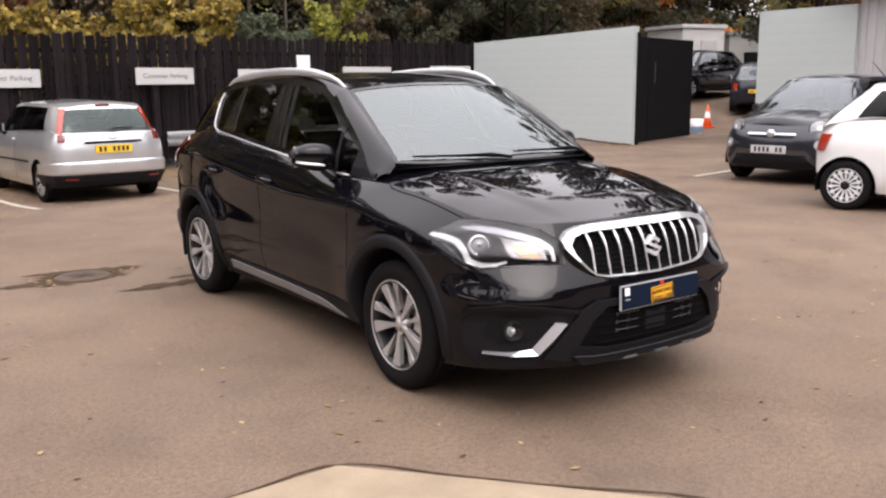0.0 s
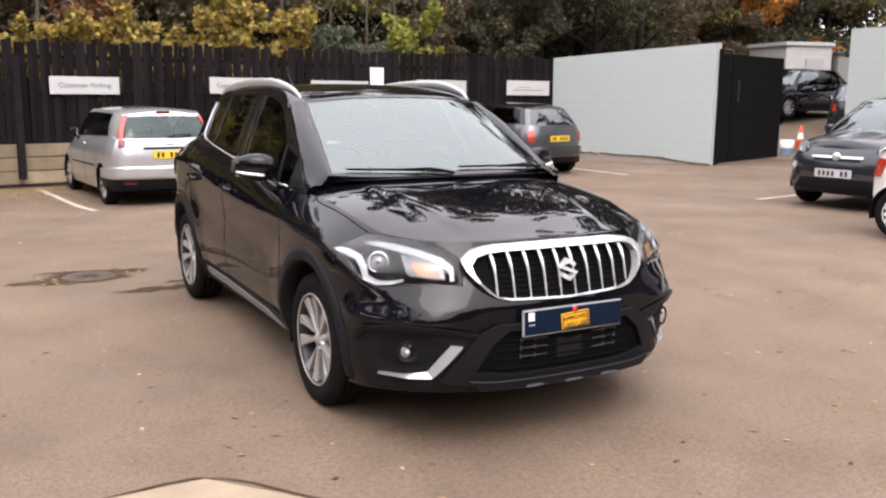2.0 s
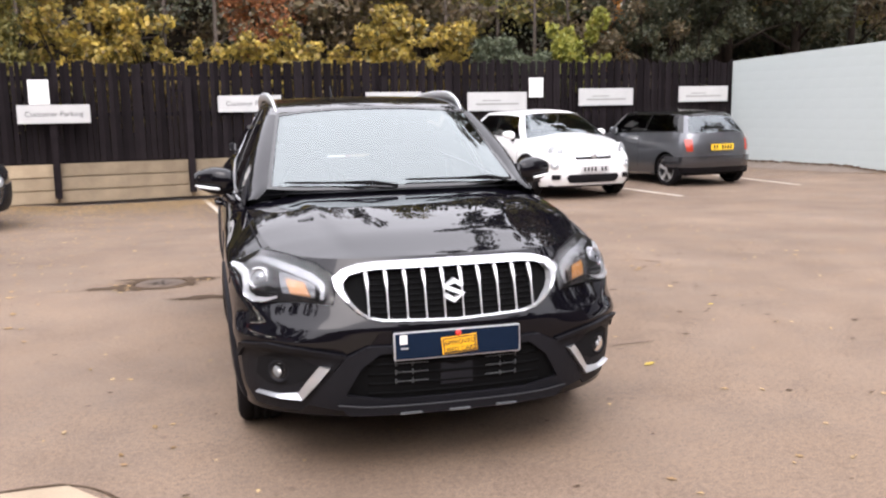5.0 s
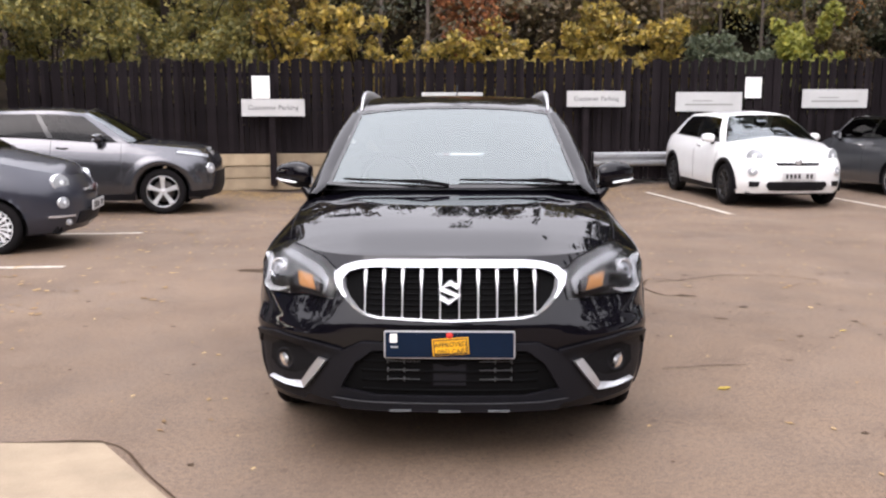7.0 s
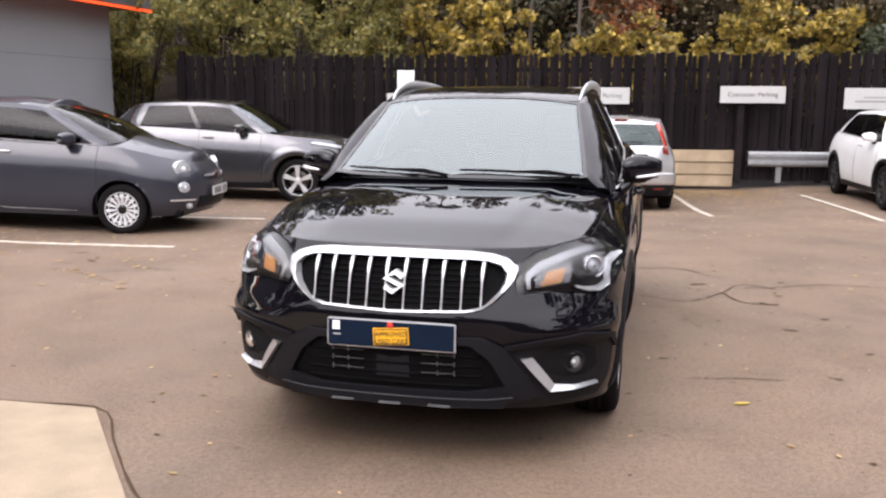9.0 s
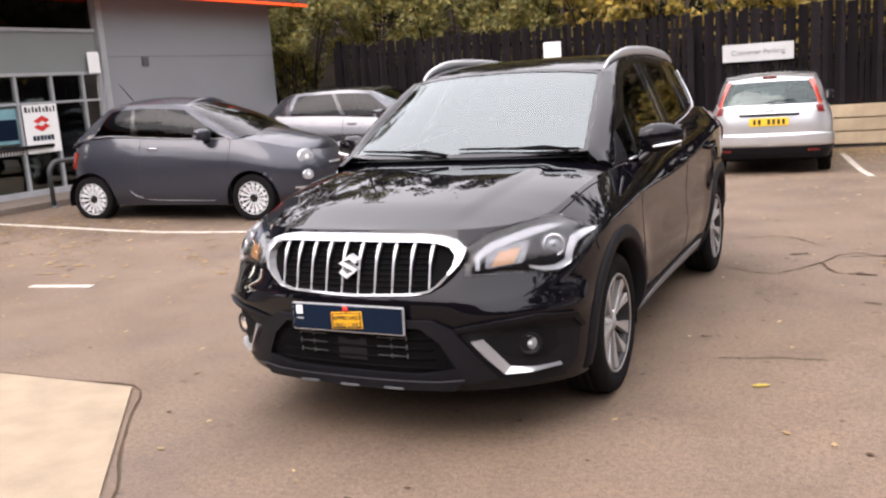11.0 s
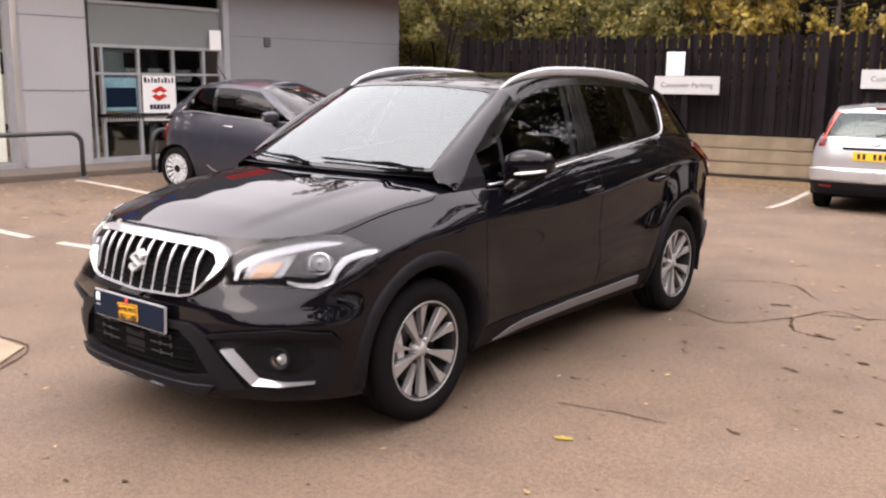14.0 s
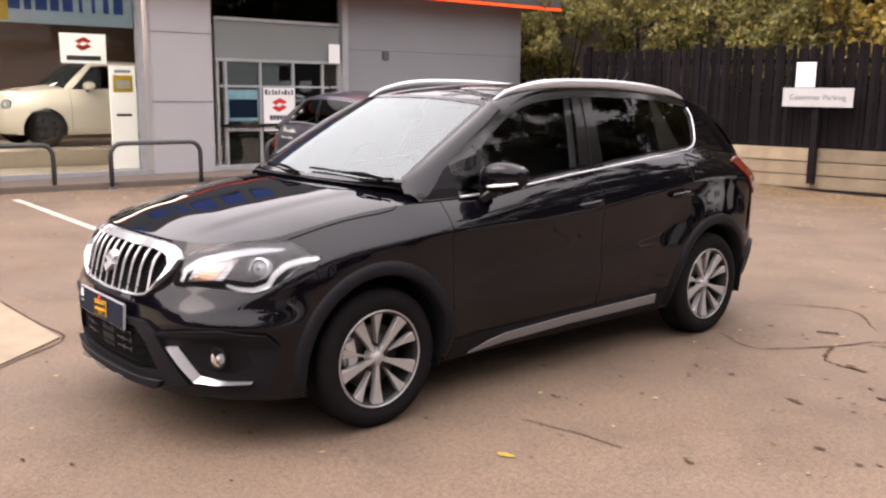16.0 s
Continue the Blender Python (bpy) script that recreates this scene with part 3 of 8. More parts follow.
def words(text, size, material, parent, m, name="lettering"):
    """Raised lettering, as a mesh, facing -Y in the pose's frame."""
    cu = bpy.data.curves.new(name, "FONT")
    cu.body, cu.size, cu.align_x, cu.align_y, cu.extrude = text, size, "CENTER", "CENTER", 0.0015
    tmp = new(name, cu)
    bpy.context.view_layer.update()
    me = bpy.data.meshes.new_from_object(tmp.evaluated_get(bpy.context.evaluated_depsgraph_get()))
    bpy.data.objects.remove(tmp)
    me.materials.clear()
    return part(name, me, material, parent, m=m @ pose(0, 0, 0, 90, 0, 0))


def sign(x0, x1, z0, z1, readable, off=0.06):
    w, h = (x1 - x0) / 0.989, z1 - z0
    t = thing("parking_sign", on_fence((x0 + x1) / 2, (z0 + z1) / 2, off), "white rectangular customer parking sign on black fence", "sign", "customer parking signs")
    part("sign_board", box(w, 0.018, h, 0.003), SIGNWHITE, t)
    if readable:
        words("Customer Parking", h * 0.40, SIGNINK, t, pose(0, -0.011, 0.0))
    else:
        part("text_bar", box(w * 0.72, 0.002, h * 0.09), GREENGREY, t, m=pose(0, -0.0105, -h * 0.14))
        part("text_bar", box(w * 0.3, 0.002, h * 0.06), GREENGREY, t, m=pose(-w * 0.1, -0.0105, h * 0.05))


sign(-4.17, -3.01, 1.32, 1.64, True, 0.29)
sign(-0.78, 0.41, 1.46, 1.77, True)
sign(2.03, 3.2, 1.49, 1.8, True, 0.29)
sign(4.32, 5.71, 1.39, 1.78, False)
sign(7.0, 8.42, 1.46, 1.84, False)
sign(9.68, 11.09, 1.51, 1.87, False)


def notice(x0, x1, z0, z1, off):
    t = thing("paper_notice", on_fence((x0 + x1) / 2, (z0 + z1) / 2, off), "blank white laminated paper notice on the fence", "notice")
    part("sheet", box(x1 - x0, 0.006, z1 - z0, 0.001, segments=1), PAPER, t)
    part("backing", box(x1 - x0 + 0.02, 0.008, z1 - z0 + 0.02), PLASTIC, t, m=pose(0, 0.008, 0))


notice(-3.97, -3.64, 1.65, 2.07, 0.30)
notice(5.77, 6.12, 1.66, 2.08, 0.05)


def block_wall(name, a, b, za, zb, label, thick=0.22):
    """A painted block wall from a to b with a sloping top and raised courses."""
    a, b = Vector(a), Vector(b)
    d = b - a
    length, yaw = d.length, math.degrees(math.atan2(d.y, d.x))
    t = thing(name, pose(a.x, a.y, 0, 0, 0, yaw), label, "wall", kind="structure")
    bm = bmesh.new()
    core = [(0, 0), (length, 0), (length, zb), (0, za)]
    lo = [bm.verts.new((x, -thick / 2, z)) for x, z in core]
    hi = [bm.verts.new((x, thick / 2, z)) for x, z in core]
    bm.faces.new(lo)
    bm.faces.new(hi[::-1])
    for k in range(4):
        bm.faces.new([lo[k], hi[k], hi[(k + 1) % 4], lo[(k + 1) % 4]])
    part("wall_core", bm, WALLPAINT, t)
    shapes = {}
    z, k = 0.1085, 0
    while z < max(za, zb) - 0.08:
        x = -0.2215 if k % 2 else 0.0
        while x < length - 0.02:
            x0, x1 = max(x, 0.0), min(x + 0.443, length)
            key = round(x1 - x0, 3)
            if key not in shapes:
                shapes[key] = from_bm("block", box(key - 0.0015, 0.012, 0.2155, 0.001, segments=1))
            if z < za + (zb - za) * (x0 + x1) / 2 / length - 0.11:
                part("block", shapes[key], WALLPAINT, t, m=pose((x0 + x1) / 2, -thick / 2 + 0.0045, z))
            x += 0.443
        z += 0.217
        k += 1


block_wall("wall_yard", (11.32, 13.72), (12.6, 9.42), 2.45, 2.68, "white-painted blockwork wall beside the fence")
block_wall("wall_gate", (14.3, 7.35), (14.45, 5.2), 2.92, 2.94, "pale painted blockwork wall beyond parked cars")


def gate():
    a, b = Vector((12.66, 9.47)), Vector((15.85, 10.46))
    d = b - a
    t = thing("yard_gate", pose(a.x, a.y, 0, 0, 0, math.degrees(math.atan2(d.y, d.x))), "tall black boarded yard gate standing open", "gate")
    n = 16
    w = d.length / n
    me = from_bm("board", box(w * 0.97, 0.03, 2.42, 0.004, segments=1))
    for k in range(n):
        part("board", me, GATEBLACK, t, m=pose((k + 0.5) * w, 0, 1.25))
    part("gate_frame", box(d.length, 0.05, 0.1, 0.006), GATEBLACK, t, m=pose(d.length / 2, 0.04, 2.2))
    part("gate_frame", box(d.length, 0.05, 0.1, 0.006), GATEBLACK, t, m=pose(d.length / 2, 0.04, 0.4))
    part("gate_post", box(0.16, 0.16, 2.55, 0.01), GATEBLACK, t, m=pose(0.02, 0.02, 1.275))
    part("handle", box(0.02, 0.03, 0.5, 0.006), HOOP, t, m=pose(0.95, -0.04, 1.65))
    # black strip added in place of the dark shadowed joint
    part("meeting_strip", box(0.05, 0.02, 2.42, 0.004, segments=1), GATEBLACK, t, m=pose(0.66, -0.024, 1.25))


gate()


def showroom():
    """The showroom on the yard's west side; local y runs along its front."""
    yaw = -math.degrees(math.atan(0.05))
    t = thing("showroom", pose(-9.55, 0, 0, 0, 0, yaw), "grey-clad car showroom with glazed front and orange-lit canopy", "building", kind="structure")
    P = lambda x, y, z: pose(x, y, z)
    # cladding wall past the entrance
    part("wall", box(0.25, 4.15, 3.3, 0.01), CLAD, t, m=P(-0.125, 7.62, 1.65))
    part("wall", box(9.0, 0.25, 3.3, 0.01), CLAD, t, m=P(-4.75, 9.57, 1.65))
    for z in (2.22,):
        part("cladding_joint", box(0.008, 4.14, 0.008), FASCIA, t, m=P(0.001, 7.62, z))
    part("vent", box(0.03, 0.14, 0.15, 0.006), FASCIA, t, m=P(0.012, 6.37, 2.14))
    # canopy with its light strip
    part("roof", box(12.0, 18.0, 0.28, 0.02), FASCIA, t, m=P(-5.55, 1.35, 3.32))
    part("light_strip", box(0.035, 18.0, 0.05, 0.008), ORANGE, t, m=P(0.46, 1.35, 3.155))
    # glazed entrance bay
    part("upper_glass", box(0.012, 2.3, 0.5), TINT, t, m=P(-0.06, 4.25, 2.87))
    part("panel", box(0.06, 2.3, 0.63, 0.006), PANEL, t, m=P(-0.03, 4.25, 2.30))
    part("transom", box(0.09, 2.3, 0.05, 0.006), FRAMEGREY, t, m=P(-0.02, 4.25, 2.62))
    part("transom", box(0.09, 2.3, 0.05, 0.006), FRAMEGREY, t, m=P(-0.02, 4.25, 1.975))
    part("threshold", box(0.14, 2.5, 0.09, 0.01), FRAMEGREY, t, m=P(-0.02, 4.25, 0.245))
    for y in (3.13, 3.27, 3.88, 4.49, 5.06, 5.42):
        wide = 0.1 if y > 5.3 else 0.045
        part("mullion", box(0.08, wide, 1.75, 0.006), FRAMEGREY, t, m=P(-0.02, y, 1.12))
    part("glazing_bar", box(0.06, 2.2, 0.035, 0.004), FRAMEGREY, t, m=P(-0.02, 4.25, 1.56))
    part("push_bar", box(0.05, 1.2, 0.05, 0.01), GLOSSBLACK, t, m=P(0.05, 3.75, 0.93))
    for y0, y1 in ((3.29, 3.86), (3.9, 4.47), (4.51, 5.04)):
        part("pane", box(0.008, y1 - y0, 1.68), ENTRYGLASS, t, m=P(-0.03, (y0 + y1) / 2, 1.12))
    part("door_post", box(0.14, 0.12, 3.1, 0.01), FRAMEGREY, t, m=P(0.0, 5.49, 1.55))
    # wide pillar
    part("pillar", box(0.4, 1.0, 3.2, 0.02), CLADLIGHT, t, m=P(-0.1, 2.52, 1.6))
    for z in (1.31, 2.36):
        part("pillar_joint", box(0.012, 1.0, 0.012), FASCIA, t, m=P(0.1, 2.52, z))
    # display window
    part("pane", box(0.012, 6.0, 3.0), SHOWGLASS, t, m=P(-0.05, -1.05, 1.72))
    for y in (1.9, -1.1, -4.1):
        part("mullion", box(0.1, 0.1, 3.05, 0.008), FRAMEGREY, t, m=P(-0.02, y, 1.7))
    part("sill", box(0.16, 6.2, 0.08, 0.01), FRAMEGREY, t, m=P(-0.02, -1.1, 0.24))
    part("wall", box(0.3, 3.6, 3.2, 0.01), CLADLIGHT, t, m=P(-0.15, -5.95, 1.6))
    # sign fascia over the canopy
    part("sign_fascia", box(0.3, 13.0, 1.5, 0.02), FASCIA, t, m=P(-0.5, 1.5, 4.2))
    for k in range(6):
        part("word_bar", box(0.04, 0.42, 0.55, 0.01), BLUEINK, t, m=P(-0.34, 0.2 + 0.62 * k, 4.2))
    part("sign_panel", box(0.04, 1.5, 0.5, 0.01), REDINK, t, m=P(-0.34, 5.6, 4.2))
    # inside
    part("floor", box(9.0, 17.2, 0.06), FLOORTILE, t, m=P(-4.7, 1.0, 0.205))
    part("back_wall", box(0.2, 17.2, 3.2), SHOWWALL, t, m=P(-9.2, 1.0, 1.6))
    part("back_wall", box(9.0, 0.2, 3.2), SHOWWALL, t, m=P(-4.7, -7.6, 1.6))
    part("plinth", box(3.4, 5.6, 0.26, 0.02), FLOORTILE, t, m=P(-3.4, 1.6, 0.365))
    # unseen fill lamps under the ceiling; the long one lights the window display
    part("ceiling_lamp", box(0.25, 6.0, 0.03, 0.005), FILLLAMP, t, m=P(-0.28, -1.1, 3.15))
    for x, y in ((-2.0, -3.0), (-2.0, 0.2), (-5.5, -3.0), (-5.5, 0.2)):
        part("ceiling_lamp", box(1.3, 1.3, 0.03, 0.005), FILLLAMP, t, m=P(x, y, 3.15))


showroom()


def showroom_things():
    yaw = -math.degrees(math.atan(0.05))
    base = pose(-9.55, 0, 0, 0, 0, yaw)
    # pavement and kerb before the front
    me = box(1.05, 15.2, 0.22, 0.02)
    tagged(part("pavement", me, PAVING, m=base @ pose(0.52, 2.0, 0.10)), "narrow raised brown pavement before the showroom", "pavement", kind="structure")

    def board(name, y0, y1, z0, z1, mat, label, cat, x=0.02):
        t = thing(name, base @ pose(x, (y0 + y1) / 2, (z0 + z1) / 2, 0, 0, 90), label, cat)
        part("board", box(y1 - y0, 0.012, z1 - z0, 0.002, segments=1), mat, t)
        return t, y1 - y0, z1 - z0

    def emblem(t, x, z, s, mat):
        for dz, dx in ((0.26, 0.10), (-0.26, -0.10)):
            bm = bmesh.new()
            pts = [(-0.45, 0.10), (0.05, 0.34), (0.45, 0.12), (0.22, 0.0), (0.02, 0.10), (-0.20, -0.02)]
            bm.faces.new([bm.verts.new((x + s * (1.25 * px * math.copysign(1, dz)), -0.009, z + s * (1.3 * pz * math.copysign(1, dz) + dz * 0.12))) for px, pz in pts])
            part("emblem", bm, mat, t)

    board("door_notice", 5.14, 5.36, 1.97, 2.29, PAPER, "small white paper notice on the door post", "notice", 0.085)
    t, w, h = board("window_banner", 3.92, 4.50, 0.83, 1.54, PAPER, "white dealership banner with red emblem on glass", "banner")
    emblem(t, 0, 0.075, 0.25, REDINK)
    for k in range(6):
        part("word_bar", box(0.048, 0.003, 0.075), PLATEBLUE, t, m=pose(-0.155 + 0.062 * k, -0.008, -0.135))
    for k in range(9):
        part("word_bar", box(0.030 + 0.014 * (k % 3 == 0), 0.003, 0.085 - 0.022 * (k % 2)), INK, t, m=pose(-0.24 + 0.06 * k, -0.008, 0.285 - 0.011 * (k % 2)))
    t, w, h = board("window_stripe", 3.3, 3.86, 0.84, 0.95, PAPER, "white and dark striped band on door glass", "decal")
    for k in range(11):
        part("stripe", box(0.025, 0.003, 0.1), INK, t, m=pose(-0.25 + 0.05 * k, -0.008, 0))
    t, w, h = board("window_poster", 3.31, 3.84, 1.0, 1.5, SIGNTEAL, "teal photographic poster behind door glass", "poster", -0.019)
    part("picture_block", box(0.5, 0.003, 0.3), PLATEBLUE, t, m=pose(0, -0.008, -0.05))
    t, w, h = board("hanging_sign", -0.6, 1.86, 2.40, 2.95, SIGNBLUE, "pale blue banner with blue lettering bars in window", "sign", -0.12)
    part("yellow_field", box(0.5, 0.003, 0.5), PLATEYELLOW, t, m=pose(-0.75, -0.008, 0))
    for k, wd in enumerate((0.16, 0.10, 0.16, 0.12, 0.14, 0.05, 0.05, 0.08, 0.14)):
        part("word_bar", box(wd, 0.003, 0.26), BLUEINK, t, m=pose(-0.42 + 0.18 * k, -0.008, 0.04))
    t, w, h = board("lit_sign", 0.89, 1.56, 1.87, 2.31, GLOWPANEL, "cream sign board with red emblem above a display", "sign", -0.5)
    emblem(t, 0, 0.07, 0.22, REDINK)
    part("word_bar", box(0.5, 0.003, 0.07), INK, t, m=pose(0, -0.008, -0.14))
    t = thing("display_stand", base @ pose(-0.55, 1.80, 0.235, 0, 0, 90), "tall white backlit display stand with yellow picture panel", "display stand")
    part("panel", box(0.40, 0.05, 1.6, 0.006), GLOWPANEL, t, m=pose(0, 0, 0.82))
    part("picture", box(0.30, 0.004, 0.26), PLATEYELLOW, t, m=pose(0, -0.028, 1.34))
    part("picture_centre", box(0.22, 0.004, 0.13, 0.001), CREAM, t, m=pose(0, -0.031, 1.33))
    for k in range(5):
        part("word_bar", box(0.036, 0.004, 0.04), INK, t, m=pose(-0.10 + 0.05 * k, -0.028, 1.53))
    part("word_bar", box(0.24, 0.004, 0.04), INK, t, m=pose(0, -0.028, 0.86))
    part("foot", box(0.42, 0.3, 0.03, 0.005), FRAMEGREY, t, m=pose(0, 0, 0.012))

    for y0, y1, x in ((-1.0, 0.32, 0.98), (1.05, 2.35, 1.08), (3.45, 4.6, 1.05)):
        t = thing("hoop_barrier", base @ pose(x, 0, 0.14), "dark steel hoop barrier guarding the showroom front", "barrier", "hoop barriers")
        pts = [(0, y0, -0.02), (0, y0, 0.45)] + [(0, y0 + 0.16 - 0.16 * math.cos(a), 0.45 + 0.16 * math.sin(a)) for a in np.linspace(0.2, 1.57, 6)]
        pts += [(0, y1 - 0.16 + 0.16 * math.sin(a), 0.45 + 0.16 * math.cos(a)) for a in np.linspace(0, 1.4, 6)] + [(0, y1, 0.45), (0, y1, -0.02)]
        v, f = tube(pts, 0.032, 10)
        part("hoop", link_mesh("hoop", v, f), HOOP, t)
        for y in (y0, y1):
            v, f = lathe([(-0.015, 0.0), (0.012, 0.0), (0.012, 0.07), (-0.015, 0.075)], 16, "z")
            part("base_plate", link_mesh("base_plate", v, f), HOOP, t, m=pose(0, y, 0))


showroom_things()


def east_building():
    t = thing("east_building", pose(14.45, 0, 0), "light ribbed-clad dealership building with grey fascia", "building", kind="structure")
    part("wall", box(0.3, 0.06, 3.3), CLADLIGHT, t, m=pose(0.16, 5.17, 1.65))
    me = from_bm("cladding_rib", box(0.035, 0.12, 3.3, 0.012))
    part("wall", box(0.25, 1.35, 3.3), CLADLIGHT, t, m=pose(0.15, 4.5, 1.65))
    for k in range(7):
        part("cladding_rib", me, CLADLIGHT, t, m=pose(0.02, 5.1 - 0.19 * k, 1.65))
    part("door_frame", box(0.3, 0.16, 3.1, 0.01), CLADLIGHT, t, m=pose(0.08, 3.75, 1.55))
    part("dark_window", box(0.1, 6.0, 2.9), TINT, t, m=pose(0.15, 0.7, 1.5))
    part("back_wall", box(0.1, 12.0, 3.2), SHOWWALL, t, m=pose(5.0, -0.5, 1.6))
    part("wall", box(0.25, 3.0, 3.3), CLADLIGHT, t, m=pose(0.15, -3.8, 1.65))
    part("soffit", box(5.6, 10.8, 0.26, 0.08), CLADLIGHT, t, m=pose(2.35, 0.25, 3.30))
    part("fascia", box(5.2, 10.6, 1.1, 0.02), CLAD, t, m=pose(2.5, 0.3, 3.98))
    v, f = lathe([(0.0, 0.0), (0.05, 0.0), (0.05, 0.42), (0.0, 0.44)], 32)
    part("sign_disc", link_mesh("sign_disc", v, f), REDINK, t, m=pose(-0.11, 4.8, 4.05, 0, 0, 180))
    v, f = lathe([(0.0, 0.42), (0.07, 0.42), (0.07, 0.49), (0.0, 0.50)], 32)
    part("sign_ring", link_mesh("sign_ring", v, f), LAMPWHITE, t, m=pose(-0.11, 4.8, 4.05, 0, 0, 180))


east_building()


def outbuildings():
    t = thing("garage_block", pose(27.0, 20.0, 1.0, 0, 0, -15), "small white flat-roofed outbuilding with pale door", "outbuilding", kind="structure")
    part("wall", box(2.1, 2.6, 2.55, 0.02), SIGNWHITE, t, m=pose(1.05, 1.3, 1.27))
    part("roof", box(2.3, 2.8, 0.16, 0.03), SIGNWHITE, t, m=pose(1.05, 1.3, 2.63))
    part("door", box(0.8, 0.06, 1.9, 0.01), CLADLIGHT, t, m=pose(1.3, -0.02, 1.1))
    t = thing("garage_block", pose(30.5, 20.3, 1.0, 0, 0, -40), "grey rendered garage with a dark opening", "outbuilding", kind="structure")
    part("wall", box(5.0, 3.4, 2.35, 0.02), GREENGREY, t, m=pose(2.5, 1.7, 1.17))
    part("roof", box(5.2, 3.6, 0.16, 0.03), PANEL, t, m=pose(2.5, 1.7, 2.42))
    part("door", box(2.2, 0.06, 1.6, 0.01), GATEBLACK, t, m=pose(1.75, -0.02, 0.82))
    t = thing("traffic_cone", pose(18.18, 11.72, ground_z(18.18, 11.72)), "orange traffic cone with a white band", "traffic cone")
    v, f = lathe([(0.03, 0.0), (0.03, 0.13), (0.28, 0.085)], 20, "z")
    part("cone", link_mesh("cone", v, f), CONEORANGE, t)
    v, f = lathe([(0.28, 0.087), (0.46, 0.055)], 20, "z")
    part("band", link_mesh("band", v, f), PAPER, t)
    v, f = lathe([(0.46, 0.055), (0.66, 0.02), (0.66, 0.0)], 20, "z")
    part("tip", link_mesh("tip", v, f), CONEORANGE, t)
    part("base", box(0.36, 0.36, 0.04, 0.01), CONEORANGE, t, m=pose(0, 0, 0.02))
    t = thing("bucket", pose(16.83, 11.01, ground_z(16.83, 11.01)), "white and blue plastic tub by the gate", "bucket")
    v, f = lathe([(0.0, 0.0), (0.0, 0.15), (0.4, 0.18), (0.4, 0.17), (0.02, 0.14), (0.02, 0.0)], 24, "z")
    part("tub", link_mesh("tub", v, f), PAPER, t)
    v, f = lathe([(0.03, 0.1545), (0.20, 0.1675)], 24, "z")
    part("label", link_mesh("label", v, f), TUBBLUE, t)
    # unseen walls added behind the camera to close the yard and darken reflections
    tagged(part("wall_south", box(46, 0.3, 6.0, 0.02), BACKDROPBRICK, m=pose(2, -19, 3.0)), "plain dark brick boundary wall behind the yard", "wall", kind="structure")
    tagged(part("wall_southeast", box(0.3, 14, 6.0, 0.02), BACKDROPBRICK, m=pose(14.6, -12.3, 3.0)), "plain dark brick boundary wall beside the yard", "wall", kind="structure")


outbuildings()


# ---- cars: front towards -Y, the car's left towards +X, the origin on the ground ----
class Shell:
    """The lower body: a plan outline stacked from sill to shoulder, drawn in by a profile."""

    def __init__(self, plan, bottom, shoulder, top_in, low_in, n=150, swell=0.56, ridge=None):
        self.ridge = ridge
        self.p = spline(plan, n, mirror=True)
        self.a = np.concatenate([[0], np.cumsum(np.linalg.norm(np.diff(self.p, axis=0), axis=1))])
        t = np.gradient(self.p, axis=0)
        t[0], t[-1] = (1, 0), (-1, 0)
        t /= np.linalg.norm(t, axis=1)[:, None]
        self.nrm = np.stack([t[:, 1], -t[:, 0]], axis=1)
        self.bottom, self.shoulder, self.top_in, self.low_in, self.swell = bottom, shoulder, top_in, low_in, swell

    def front(self, x):
        k = int(np.argmax(self.p[:, 0]))
        return float(np.interp(x, self.p[:k, 0], self.a[:k]))

    def rear(self, x):
        k = int(np.argmax(self.p[:, 0]))
        return float(np.interp(x, self.p[k:, 0][::-1], self.a[k:][::-1]))

    def side(self, y):
        return float(np.interp(y, self.p[:, 1], self.a))

    def inset(self, y, w):
        d = table(y, self.low_in) * max(0.0, 1 - w / 0.3) ** 2
        if w > self.swell:
            d += table(y, self.top_in) * ((w - self.swell) / (1 - self.swell)) ** 2
        return d

    def at(self, a, z, off=0.0):
        s, a = (-1 if a < 0 else 1), abs(a)
        x, y = np.interp(a, self.a, self.p[:, 0]), np.interp(a, self.a, self.p[:, 1])
        nx, ny = np.interp(a, self.a, self.nrm[:, 0]), np.interp(a, self.a, self.nrm[:, 1])
        zb, zs = table(y, self.bottom), table(y, self.shoulder)
        d = self.inset(y, (z - zb) / (zs - zb)) - off - (self.ridge(y, z) if self.ridge else 0.0)
        return (s * (x - nx * d), y - ny * d, z)

    def rim(self, a):
        y = np.interp(abs(a), self.a, self.p[:, 1])
        return self.at(a, table(y, self.shoulder))


def grid_mesh(name, rows, drop=None, flip=False):
    """A mesh from rows of points; drop(i, j) leaves a cell out."""
    ni, nj = len(rows), len(rows[0])
    verts = [p for r in rows for p in r]
    faces = []
    for i in range(ni - 1):
        for j in range(nj - 1):
            if drop and drop(i, j):
                continue
            f = (i * nj + j, (i + 1) * nj + j, (i + 1) * nj + j + 1, i * nj + j + 1)
            faces.append(f[::-1] if flip else f)
    me = link_mesh(name, verts, faces)
    bm = bmesh.new()
    bm.from_mesh(me)
    bmesh.ops.delete(bm, geom=[v for v in bm.verts if not v.link_faces], context="VERTS")
    bmesh.ops.remove_doubles(bm, verts=bm.verts, dist=1e-5)
    bm.to_mesh(me)
    bm.free()
    return me


def face_out(me, centre=(0, 0, 0.9)):
    """Turn the faces of an open sheet outwards, away from the car's middle."""
    c = Vector(centre)
    if sum(p.normal.dot(p.center - Vector((c.x, 0.6 * p.center.y, c.z))) * p.area for p in me.polygons) < 0:
        me.flip_normals()
    return me


def mirrored(rows):
    return [[(-x, y, z) for x, y, z in r] for r in rows]


